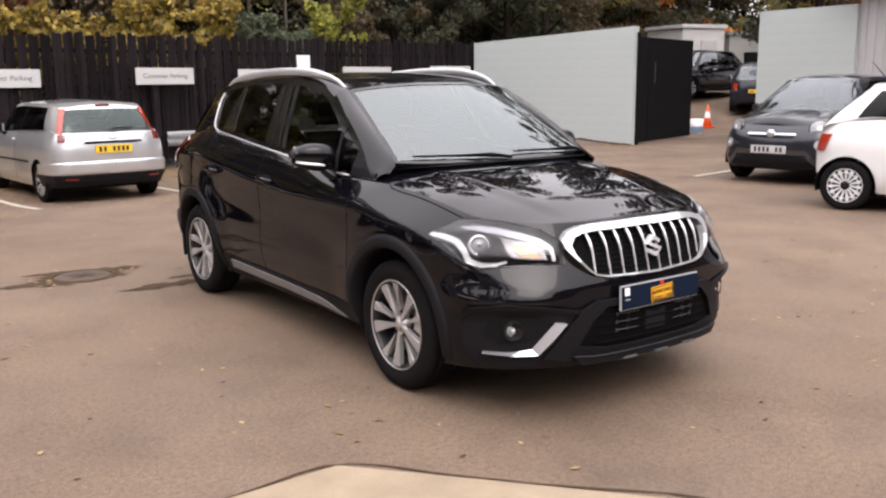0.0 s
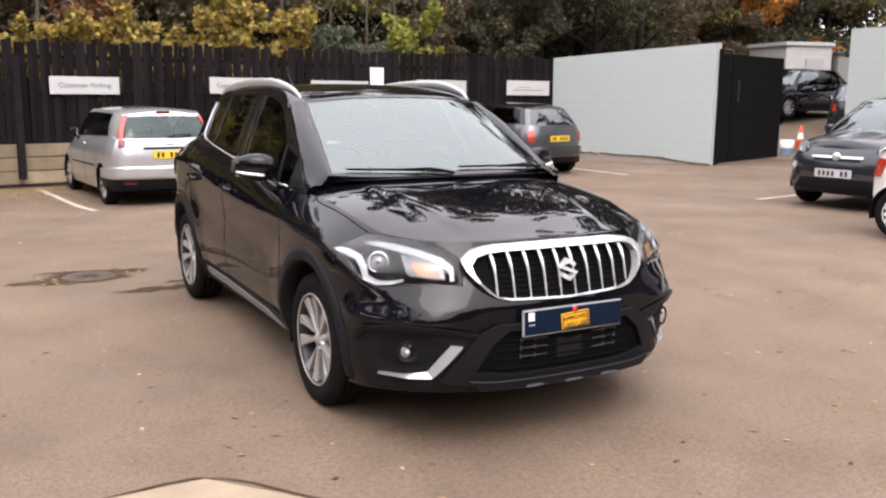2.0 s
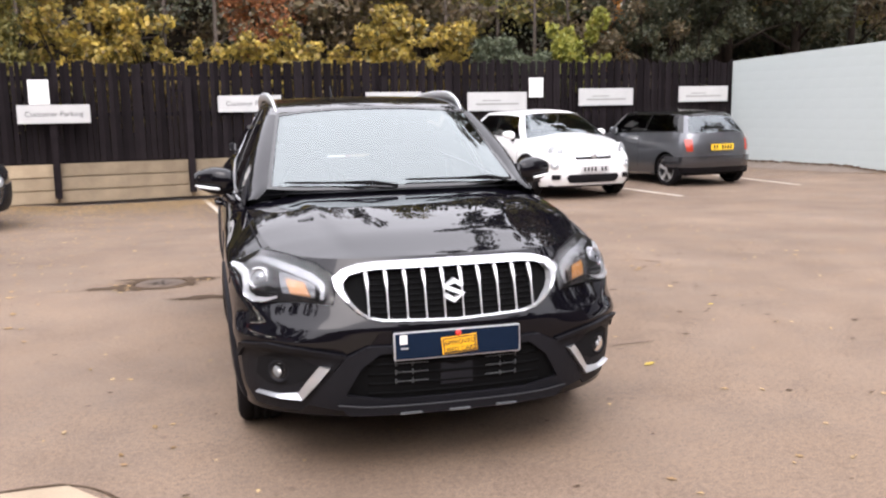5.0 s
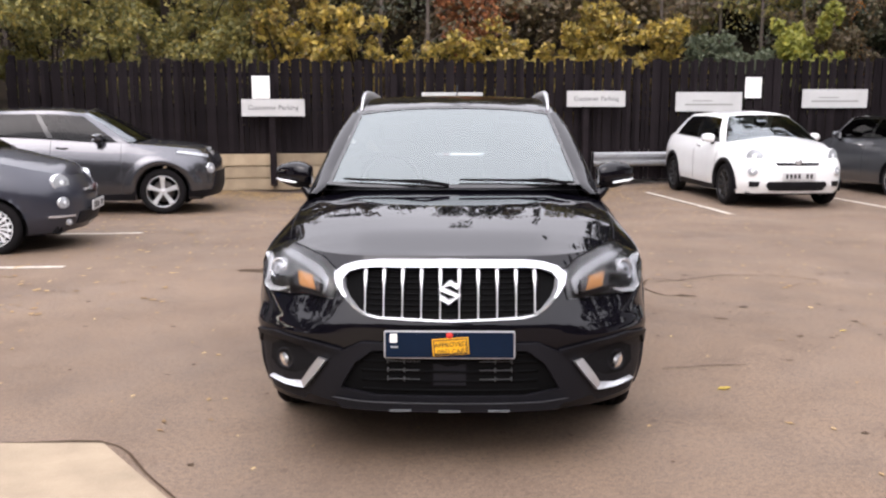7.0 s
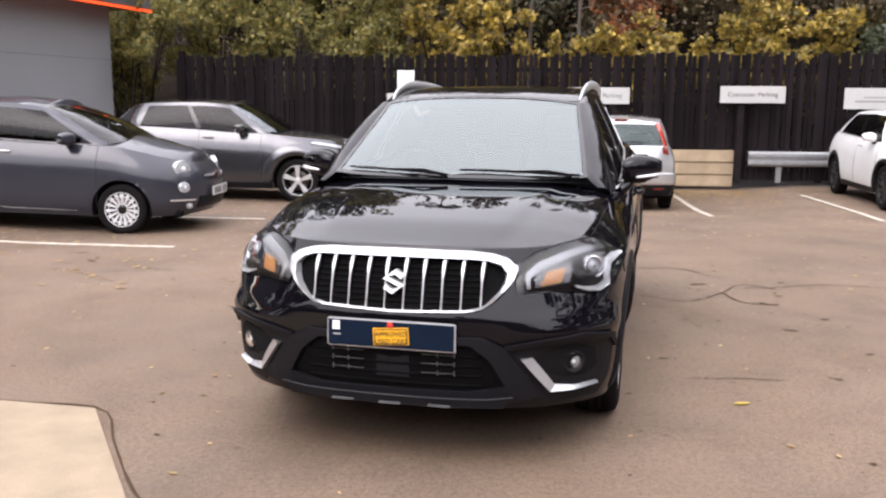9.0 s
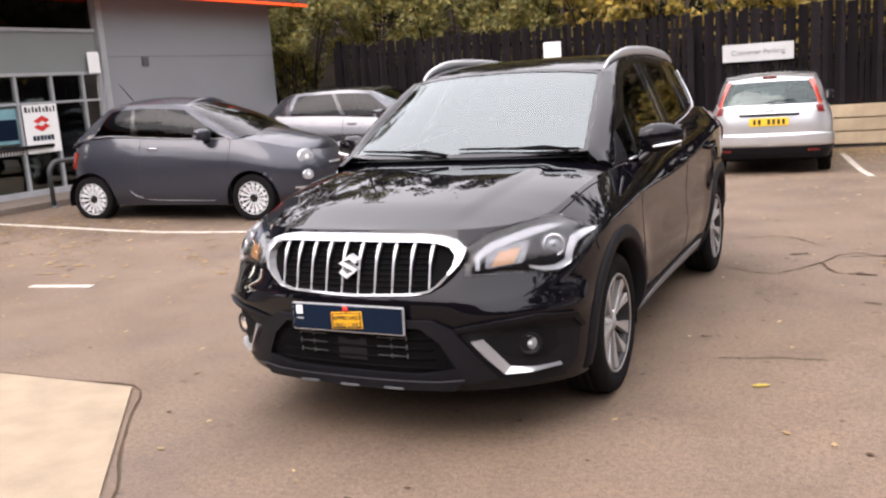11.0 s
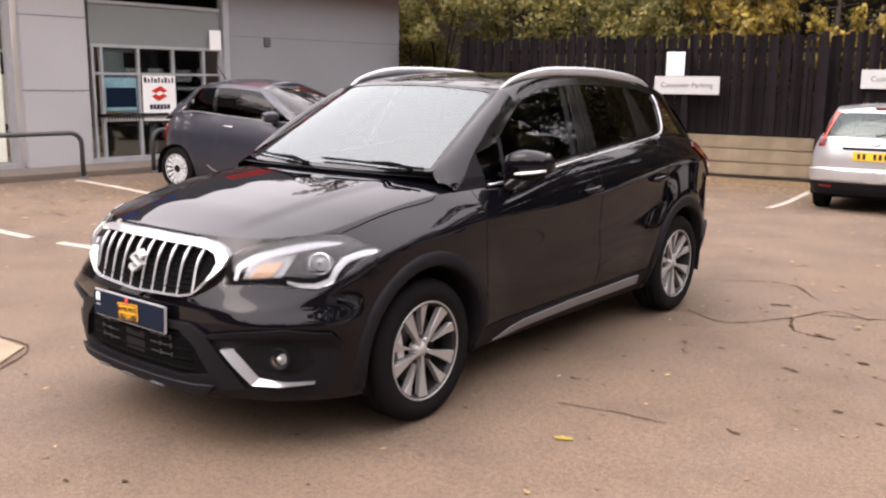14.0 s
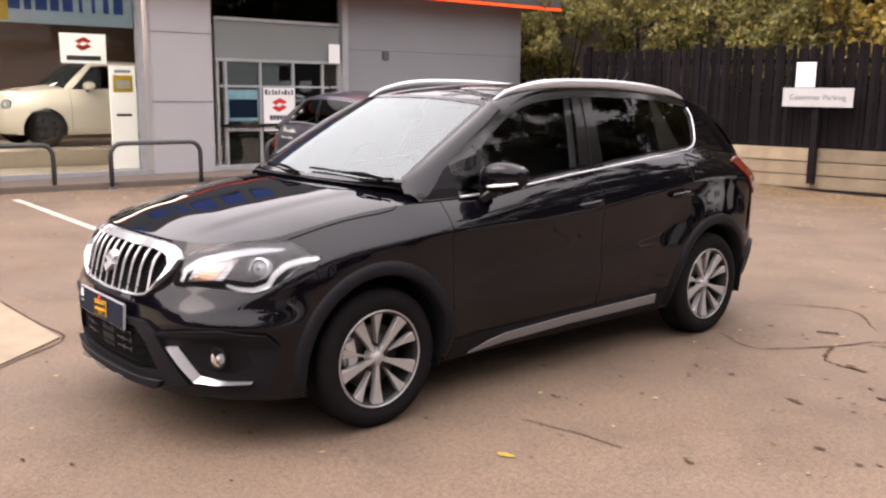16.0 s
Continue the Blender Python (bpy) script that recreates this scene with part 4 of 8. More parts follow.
def shell_panel(name, sh, a0, a1, mat, parent, arches=(), label="", both=True, w0=0.0, w1=1.0, nj=20):
    """The piece of the body from a0 to a1 along the outline, less the wheel arches."""
    n = max(int((a1 - a0) / 0.032), 3)
    rows, inside = [], []
    for a in np.linspace(a0, a1, n + 1):
        y = np.interp(a, sh.a, sh.p[:, 1])
        zb, zs = table(y, sh.bottom), table(y, sh.shoulder)
        r, ins = [], []
        for w in np.linspace(w0, w1, nj + 1):
            p = np.array(sh.at(a, zb + (zs - zb) * w))
            hit = False
            for hy, hz, rad in arches:
                d = math.hypot(p[1] - hy, p[2] - hz)
                if d < rad and abs(p[0]) > 0.5:
                    hit = True
                    k = rad / max(d, 1e-3)
                    p[1], p[2] = hy + (p[1] - hy) * k, hz + (p[2] - hz) * k
            r.append(tuple(p))
            ins.append(hit)
        rows.append(r)
        inside.append(ins)
    drop = lambda i, j: inside[i][j] and inside[i + 1][j] and inside[i][j + 1] and inside[i + 1][j + 1]
    obs = [part(name, grid_mesh(name, rows, drop), mat, parent, label)]
    if both:
        obs.append(part(name, grid_mesh(name, mirrored(rows), drop, True), mat, parent, label))
    return obs


def cap_mesh(name, loop, crown, n=16, shape=None, flip=False):
    """A surface across the car from a half outline to its mirror image."""
    rows = []
    for x, y, z in loop:
        r = []
        for k in np.linspace(-1, 1, 2 * n + 1):
            h = crown * (1 - k * k) * min(1.0, abs(x) / 0.45)
            r.append((x * k, y, z + h + (shape(x * k, y) if shape else 0.0)))
        rows.append(r)
    return grid_mesh(name, rows, flip=flip)


def decal(name, sh, polys, off, thick, mat, parent, label="", step=0.04, both=False, smooth=False):
    """Plates laid on the body: polygons in (along the outline, height), following its curve."""
    obs = []
    for sgn in ((1, -1) if both else (1,)):
        bm = bmesh.new()
        for poly in polys:
            bm.faces.new([bm.verts.new((a, z, 0)) for a, z in poly])
        bmesh.ops.remove_doubles(bm, verts=bm.verts, dist=1e-4)
        bmesh.ops.triangulate(bm, faces=[f for f in bm.faces if len(f.verts) > 4])
        for axis in (0, 1):
            lo, hi = min(v.co[axis] for v in bm.verts), max(v.co[axis] for v in bm.verts)
            c = lo + step
            while c < hi - 0.004:
                co, no = [0, 0, 0], [0, 0, 0]
                co[axis], no[axis] = c, 1
                bmesh.ops.bisect_plane(bm, geom=bm.verts[:] + bm.edges[:] + bm.faces[:], plane_co=co, plane_no=no)
                c += step
        if thick:
            r = bmesh.ops.extrude_face_region(bm, geom=bm.faces[:])
            for v in r["geom"]:
                if isinstance(v, bmesh.types.BMVert):
                    v.co.z = 1
        for v in bm.verts:
            o = off(v.co.x, v.co.y) if callable(off) else off
            x, y, z = sh.at(v.co.x, v.co.y, o if v.co.z > 0.5 else o - thick)
            v.co = (sgn * x, y, z)
        me = from_bm(name, bm, smooth)
        obs.append(part(name, me if thick else face_out(me, (0, 0, 0.3)), mat, parent, label))
    return obs


def rounded(points, turns=2):
    """Corner-cutting of a closed outline."""
    for _ in range(turns):
        points = [q for k, p in enumerate(points) for n in [points[(k + 1) % len(points)]] for q in ((0.75 * p[0] + 0.25 * n[0], 0.75 * p[1] + 0.25 * n[1]), (0.25 * p[0] + 0.75 * n[0], 0.25 * p[1] + 0.75 * n[1]))]
    return points


def ring(outer, inner):
    n = len(outer)
    return [[outer[k], outer[(k + 1) % n], inner[(k + 1) % n], inner[k]] for k in range(n)]


def stroke(points, width):
    """Quads along a bent strip in the plane."""
    p = np.array(points, float)
    d = np.gradient(p, axis=0)
    d /= np.linalg.norm(d, axis=1)[:, None]
    nrm = np.stack([-d[:, 1], d[:, 0]], axis=1)
    w = np.array(width if hasattr(width, "__len__") else [width] * len(p))[:, None] / 2
    l, r = p + nrm * w, p - nrm * w
    return [[tuple(l[k]), tuple(l[k + 1]), tuple(r[k + 1]), tuple(r[k])] for k in range(len(p) - 1)]


def spoke_mesh(r0, r1, w0, w1, x0, x1, bend):
    bm = bmesh.new()
    rows = []
    for k in range(7):
        t = k / 6
        r, w, x = r0 + (r1 - r0) * t, w0 + (w1 - w0) * t**1.5, x0 + (x1 - x0) * t**1.5
        c = bend * math.sin(math.pi * t)
        rows.append([bm.verts.new((x - 0.03, c - w * 0.46, r)), bm.verts.new((x - 0.004, c - w / 2, r)), bm.verts.new((x, c - w * 0.44, r)),
                     bm.verts.new((x, c + w * 0.44, r)), bm.verts.new((x - 0.004, c + w / 2, r)), bm.verts.new((x - 0.03, c + w * 0.46, r))])
    for p, q in zip(rows, rows[1:]):
        for k in range(5):
            bm.faces.new([p[k], p[k + 1], q[k + 1], q[k]])
    return from_bm("spoke", bm)


WHEEL_CACHE = {}


def wheel(parent, x, y, radius, rim, width, angles, spoke, rim_mat, spoke_mat, side, z=None, thin=None, cap_mat=None):
    """A wheel: brake disc carrier with tyre, rim, spokes, cap and nuts."""
    key = (radius, rim, width, len(angles), spoke_mat.name)
    if key not in WHEEL_CACHE:
        h = width / 2
        s = radius - rim
        tyre = [(-h * 0.85, rim), (-h, rim + s * 0.25), (-h * 1.02, rim + s * 0.5), (-h * 0.93, rim + s * 0.82), (-h * 0.72, radius - 0.004), (-h * 0.42, radius), (-h * 0.40, radius - 0.007), (-h * 0.34, radius - 0.007), (-h * 0.32, radius),
                (-0.012, radius), (-0.009, radius - 0.007), (0.009, radius - 0.007), (0.012, radius), (h * 0.32, radius), (h * 0.34, radius - 0.007), (h * 0.40, radius - 0.007), (h * 0.42, radius), (h * 0.72, radius - 0.004), (h * 0.93, rim + s * 0.82), (h * 1.02, rim + s * 0.5), (h, rim + s * 0.25), (h * 0.85, rim)]
        barrel = [(h * 0.86, rim + 0.006), (h * 0.92, rim + 0.004), (h * 0.90, rim - 0.010), (h * 0.7, rim - 0.018), (-h * 0.8, rim - 0.03)]
        lip = [(h * 0.91, rim + 0.004), (h * 0.95, rim + 0.002), (h * 0.94, rim - 0.004), (h * 0.88, rim - 0.006)]
        disc = [(-0.03, 0.0), (-0.03, rim - 0.012), (-0.035, rim - 0.012)]
        brake = [(0.0, 0.04), (0.012, 0.05), (0.012, rim * 0.68), (0.0, rim * 0.69)]
        cap = [(h * 0.80, 0.0), (h * 0.80, 0.022), (h * 0.74, 0.028), (h * 0.6, 0.04), (h * 0.3, 0.05)]
        WHEEL_CACHE[key] = {"wheel": link_mesh("wheel", *lathe(disc, 28)), "tyre": link_mesh("tyre", *lathe(tyre, 56)), "rim": link_mesh("rim", *lathe(barrel, 40)), "lip": link_mesh("lip", *lathe(lip, 48)),
                            "brake": link_mesh("brake_disc", *lathe(brake, 28)), "cap": link_mesh("cap", *lathe(cap, 24)),
                            "spoke": spoke_mesh(0.026, rim - 0.006, *spoke, h * 0.74, h * 0.88, 0.0), "thin": spoke_mesh(0.07, rim - 0.006, *(thin[1] if thin else spoke), h * 0.70, h * 0.88, 0.0), "nut": link_mesh("nut", *lathe([(h * 0.5, 0.011), (h * 0.68, 0.011), (h * 0.69, 0.0)], 6))}
    me = WHEEL_CACHE[key]
    w = part("wheel", me["wheel"], DARK, parent, m=pose(side * x, y, radius if z is None else z, 0, 0, 0 if side > 0 else 180))
    part("tyre", me["tyre"], RUBBER, w)
    part("rim", me["rim"], rim_mat, w)
    part("rim_lip", me["lip"], spoke_mat, w)
    part("brake_disc", me["brake"], IRON, w)
    part("hub_cap", me["cap"], cap_mat or spoke_mat, w)
    for a in (thin[0] if thin else ()):
        part("spoke", me["thin"], spoke_mat, w, m=pose(0, 0, 0, a, 0, 0))
    for a in angles:
        part("spoke", me["spoke"], spoke_mat, w, m=pose(0, 0, 0, a, 0, 0))
    for k in range(5):
        a = math.radians(72 * k + 36)
        part("wheel_nut", me["nut"], CHROME, w, m=pose(0, 0.05 * math.sin(a), 0.05 * math.cos(a)))
    return w


class Cabin:
    """The upper body between a base and a top outline, in three runs: screen, side, rear."""

    def __init__(self, base, top, n=(16, 44, 14), bulge=0.02):
        self.base = [spline(b, k + 1) for b, k in zip(base, n)]
        self.top = [spline(t, k + 1) for t, k in zip(top, n)]
        self.bulge = bulge

    def at(self, run, s, h, off=0.0):
        b, t = self.base[run], self.top[run]
        u = np.linspace(0, 1, len(b))
        p = np.array([np.interp(s, u, b[:, k]) for k in range(3)])
        q = np.array([np.interp(s, u, t[:, k]) for k in range(3)])
        e = 0.02
        d = np.array([np.interp(min(s + e, 1), u, b[:, k]) - np.interp(max(s - e, 0), u, b[:, k]) for k in range(2)])
        nrm = np.array([d[1], -d[0]]) / max(np.linalg.norm(d), 1e-6)
        r = p + (q - p) * h
        edge = (1 - s**9, min(1.0, s / 0.035, (1 - s) / 0.08), min(1.0, s / 0.2))[run]
        push = self.bulge * 4 * h * (1 - h) * edge + off
        return (r[0] + nrm[0] * push, r[1] + nrm[1] * push, r[2] + (0.5 * push if run == 0 else 0))

    def patch(self, name, run, s0, s1, h0, h1, mat, parent, label="", off=0.0, ni=16, nj=8, joined=False):
        a0, a1 = s0 if isinstance(s0, tuple) else (s0, s0)
        b0, b1 = s1 if isinstance(s1, tuple) else (s1, s1)
        rows = [[self.at(run, (a0 + (a1 - a0) * h) * (1 - k) + (b0 + (b1 - b0) * h) * k, h, off) for h in np.linspace(h0, h1, nj + 1)] for k in np.linspace(0, 1, ni + 1)]
        if joined:
            whole = mirrored(rows)[::-1][:-1] + rows
            return [part(name, face_out(grid_mesh(name, whole)), mat, parent, label)]
        return [part(name, face_out(grid_mesh(name, rows)), mat, parent, label), part(name, face_out(grid_mesh(name, mirrored(rows), flip=True)), mat, parent, label)]

    def loop(self):
        return [tuple(p) for k, t in enumerate(self.top) for p in (t if k == 2 else t[:-1])]


def seat(parent, x, y, z, s=1.0, mat=None):
    bm = box(0.5 * s, 0.16, 0.62, 0.06, (0, 0.08, 0.34), 3)
    for v in bm.verts:
        v.co.y += 0.22 * max(v.co.z, 0)
        v.co.x *= 1 - 0.25 * max(v.co.z - 0.3, 0)
    part("seat", bm, mat or CLOTH, parent, m=pose(x, y, z))
    part("head_restraint", box(0.26 * s, 0.1, 0.19, 0.045, (0, 0.26, 0.78), 3), mat or CLOTH, parent, m=pose(x, y, z))


def mirror_cap(parent, x, y, z, paint_mat, sx=0.21, strip=None):
    for side in (1, -1):
        v, f = [], []
        n, m = 14, 10
        for i in range(m + 1):
            t = i / m
            ry = 0.075 * (1 - 0.35 * t) * (math.sin(math.pi * (0.12 + 0.80 * t)) ** 0.5)
            rz = 0.082 * (1 - 0.25 * t) * (math.sin(math.pi * (0.12 + 0.80 * t)) ** 0.5)
            for k in range(n):
                a = 2 * math.pi * k / n
                py = math.copysign(abs(math.cos(a)) ** 0.7, math.cos(a)) * ry
                v.append((side * sx * t, (0.02 if py > 0 else 0) + min(py, 0.035) + 0.05 * t, math.copysign(abs(math.sin(a)) ** 0.75, math.sin(a)) * rz + 0.012 * t))
        for i in range(m):
            for k in range(n):
                q = (i * n + k, i * n + (k + 1) % n, (i + 1) * n + (k + 1) % n, (i + 1) * n + k)
                f.append(q if side > 0 else q[::-1])
        f += [tuple(range(n)), tuple(m * n + k for k in range(n))]
        ob = part("door_mirror", link_mesh("door_mirror", v, f), paint_mat, parent, m=pose(side * x, y, z))
        if strip:
            under = [(vx, vy * 1.03 - 0.001, vz * 1.02 - 0.002) for vx, vy, vz in v]
            low_f = [q for q in f[:-2] if max(v[k][2] for k in q) < 0.012 * 0.5 - 0.02]
            part("lower_shell", link_mesh("lower_shell", under, low_f), PLASTIC, ob, "matt black lower mirror shell")
        part("mirror_glass", box(sx * 0.8, 0.006, 0.11, 0.002), CHROME, ob, m=pose(side * sx * 0.52, 0.068, 0.006))
        part("mirror_arm", box(0.12, 0.06, 0.035, 0.012), PLASTIC, ob, m=pose(-side * 0.02, 0.03, -0.085))
        if strip:
            vv, ff = tube([(side * 0.075, -0.066, -0.036), (side * 0.11, -0.060, -0.031), (side * 0.17, -0.030, -0.024), (side * 0.20, 0.015, -0.018)], [0.006, 0.0075, 0.0075, 0.006], 8)
            part("indicator_strip", link_mesh("indicator_strip", vv, ff), strip, ob)


def number_plate(parent, sh, a, z, mat, w=0.52, h=0.111, off=0.02, m=None):
    p = Vector(sh.at(a, z, off)) if m is None else None
    base = part("number_plate", box(w, 0.012, h, 0.004), mat, parent, m=m or pose(*p))
    front = -1 if (m is None and p.y < 0) else 1
    for k in range(7):
        if k == 4:
            continue
        part("character_bar", box(0.036, 0.003, h * 0.62), INK, base, m=pose((-0.19 + 0.063 * k) * w / 0.52, front * 0.0075, 0))
    return base


def regroup(t, host, names):
    """Hang parts under the part of the same side that carries them."""
    kids = list(t.children)
    mid = lambda ob: sum(v.co.x for v in ob.data.vertices) / len(ob.data.vertices)
    plain = lambda ob: ob.name.split(".")[0]
    hosts = [k for k in kids if plain(k) == host]
    for k in kids:
        if plain(k) in names:
            k.parent = min(hosts, key=lambda ob: abs(mid(ob) - mid(k)))


HERO_CREASE = [(-2.2, 0.60), (-1.98, 0.615), (-1.80, 0.70), (-1.62, 0.79), (-1.45, 0.832), (-0.9, 0.872), (-0.2, 0.872), (0.26, 0.90), (0.96, 0.985), (1.3, 1.02), (1.7, 1.0), (2.2, 0.9)]
HERO_LEAN = [(-2.2, 1.25), (-1.1, 1.2), (-0.6, 1.9), (0.8, 1.9), (1.4, 1.3), (2.2, 1.3)]


def eased(rows, reach=0.07):
    """A table with its corners rounded off."""
    ys = np.linspace(-2.3, 2.3, 461)
    zs = np.interp(ys, [r[0] for r in rows], [r[1] for r in rows])
    k = np.exp(-0.5 * (np.arange(-30, 31) * 0.01 / reach) ** 2)
    pad = np.concatenate([np.full(30, zs[0]), zs, np.full(30, zs[-1])])
    return (ys, np.convolve(pad, k / k.sum(), "valid"))


HERO_CREASE, HERO_LEAN = eased(HERO_CREASE), eased(HERO_LEAN)


class HeroShell(Shell):
    """The big crossover's body: upright to a shoulder crease, leaning in above it."""

    def inset(self, y, w):
        zb, zs = table(y, self.bottom), table(y, self.shoulder)
        z, zc = zb + w * (zs - zb), table(y, HERO_CREASE)
        d = table(y, self.low_in) * max(0.0, 1 - w / 0.4) ** 2
        if z > zc:
            d += table(y, self.top_in) * ((z - zc) / (zs - zc)) ** table(y, HERO_LEAN)
        return d

    def fx(self, x, z):
        """Where along the outline the front stands x out at height z."""
        lo, hi = 0.0, self.side(-1.3)
        for _ in range(30):
            mid = (lo + hi) / 2
            lo, hi = (mid, hi) if self.at(mid, z)[0] < x else (lo, mid)
        return (lo, z)

    def sy(self, y, z):
        """Where along the outline the side stands at y at height z."""
        lo, hi = 0.0, self.a[-1]
        for _ in range(30):
            mid = (lo + hi) / 2
            lo, hi = (mid, hi) if self.at(mid, z)[1] < y else (lo, mid)
        return (lo, z)


def hero_ridge(y, z):
    """Relief on the body: the bumper's brow, the doors' hollow and lower crease, the wheel-arch swell."""
    nose = smooth01(-y, 1.62, 1.88)
    out = 0.036 * nose * smooth01(-y, 2.16, 2.04) * math.exp(-(((z - 0.555) / (0.062 if z > 0.555 else 0.05)) ** 2))
    door = smooth01(y, -0.95, -0.55) * smooth01(-y, -1.25, -0.85)
    zl = 0.50 + 0.085 * (y - 0.02)
    out -= 0.010 * door * smooth01(z, zl, zl + 0.20) * smooth01(-z, -0.88 - 0.06 * y, -0.68 - 0.06 * y)
    zc = table(y, HERO_CREASE)
    out += 0.007 * smooth01(y, -1.1, -0.8) * smooth01(-y, -1.3, -1.0) * math.exp(-abs(z - zc) / 0.022)
    for hy in (-1.285, 1.335):
        r = math.hypot(y - hy, z - 0.335)
        out += 0.014 * (1 - smooth01(r, 0.42, 0.66)) * smooth01(z, 0.2, 0.35)
    return out


HERO_PLAN = [(0, -2.172), (0.30, -2.155), (0.50, -2.105), (0.63, -2.035), (0.745, -1.935), (0.83, -1.80), (0.868, -1.60), (0.878, -1.25), (0.880, -0.8), (0.880, 0), (0.882, 0.8), (0.875, 1.3), (0.852, 1.62), (0.79, 1.89), (0.62, 2.05), (0.32, 2.105), (0, 2.115)]
HERO_LOW = [(-2.2, 0.25), (-1.9, 0.24), (-1.6, 0.22), (-0.9, 0.21), (0.9, 0.21), (1.7, 0.25), (2.2, 0.30)]
HERO_TOP = [(-2.2, 0.875), (-2.05, 0.877), (-1.9, 0.885), (-1.71, 0.905), (-1.5, 0.95), (-1.29, 0.982), (-1.1, 1.0), (-0.9, 1.0), (-0.62, 1.01), (-0.28, 1.045), (0.06, 1.075), (0.42, 1.104), (0.76, 1.132), (1.12, 1.158), (1.4, 1.165), (1.75, 1.13), (1.95, 1.08), (2.2, 1.04)]
HERO_TOP_IN = [(-2.2, 0.135), (-1.95, 0.15), (-1.7, 0.15), (-1.5, 0.135), (-1.2, 0.12), (-0.9, 0.10), (-0.3, 0.08), (1.0, 0.085), (1.6, 0.12), (2.0, 0.10), (2.2, 0.08)]
HERO_LOW_IN = [(-2.2, 0.02), (-1.7, 0.03), (-1.0, 0.06), (-0.8, 0.11), (0.85, 0.11), (1.1, 0.07), (1.6, 0.06), (2.2, 0.09)]
HERO_TOP, HERO_TOP_IN = eased(HERO_TOP, 0.05), eased(HERO_TOP_IN)


def hero_x(y, z):
    """How far out the glasshouse side stands: it leans in to the roof and tapers at both ends."""
    h = z - 1.05
    x = 0.803 - 0.40 * h - 0.16 * h * h if h > 0 else 0.803 - 0.12 * h
    return x - 0.035 * smooth01(-y, 0.45, 0.95) - 0.03 * smooth01(y, 0.7, 1.25) - 0.11 * smooth01(y, 1.2, 1.95)


def side_plate(name, poly, mat, parent, off=0.0, thick=0.0, label="", step=0.06):
    """A plate cut from the glasshouse side, one on each side of the car: an outline in (y, z)."""
    obs = []
    for sg in (1, -1):
        bm = bmesh.new()
        bm.faces.new([bm.verts.new((y, z, 0)) for y, z in poly])
        bmesh.ops.triangulate(bm, faces=bm.faces[:])
        for axis in (0, 1):
            lo, hi = min(v.co[axis] for v in bm.verts), max(v.co[axis] for v in bm.verts)
            c = lo + step
            while c < hi - 0.004:
                co, no = [0, 0, 0], [0, 0, 0]
                co[axis], no[axis] = c, 1
                bmesh.ops.bisect_plane(bm, geom=bm.verts[:] + bm.edges[:] + bm.faces[:], plane_co=co, plane_no=no)
                c += step
        if thick:
            r = bmesh.ops.extrude_face_region(bm, geom=bm.faces[:])
            for v in r["geom"]:
                if isinstance(v, bmesh.types.BMVert):
                    v.co.z = 1
        for v in bm.verts:
            y, z, k = v.co
            v.co = (sg * (hero_x(y, z) + off + (0 if k > 0.5 or not thick else -thick)), y, z)
        me = from_bm(name, bm, not thick)
        obs.append(part(name, me if thick else face_out(me), mat, parent, label))
    return obs


def loft(name, a, b, mat, parent, ni=40, nj=5, bulge=0.0, label="", joined=False):
    """A sheet between two curves, bowed outwards; both sides of the car, or one sheet across it."""
    pa, pb = spline(a, ni + 1), spline(b, ni + 1)
    rows = []
    for p, q in zip(pa, pb):
        d = np.array([0.5 * (p[0] + q[0]), 0.25 * (p[1] + q[1]), 0.9])
        d /= np.linalg.norm(d)
        rows.append([tuple(p + (q - p) * h + d * bulge * 4 * h * (1 - h)) for h in np.linspace(0, 1, nj + 1)])
    if joined:
        return [part(name, face_out(grid_mesh(name, mirrored(rows)[::-1][:-1] + rows)), mat, parent, label)]
    return [part(name, face_out(grid_mesh(name, rows)), mat, parent, label), part(name, face_out(grid_mesh(name, mirrored(rows), flip=True)), mat, parent, label)]


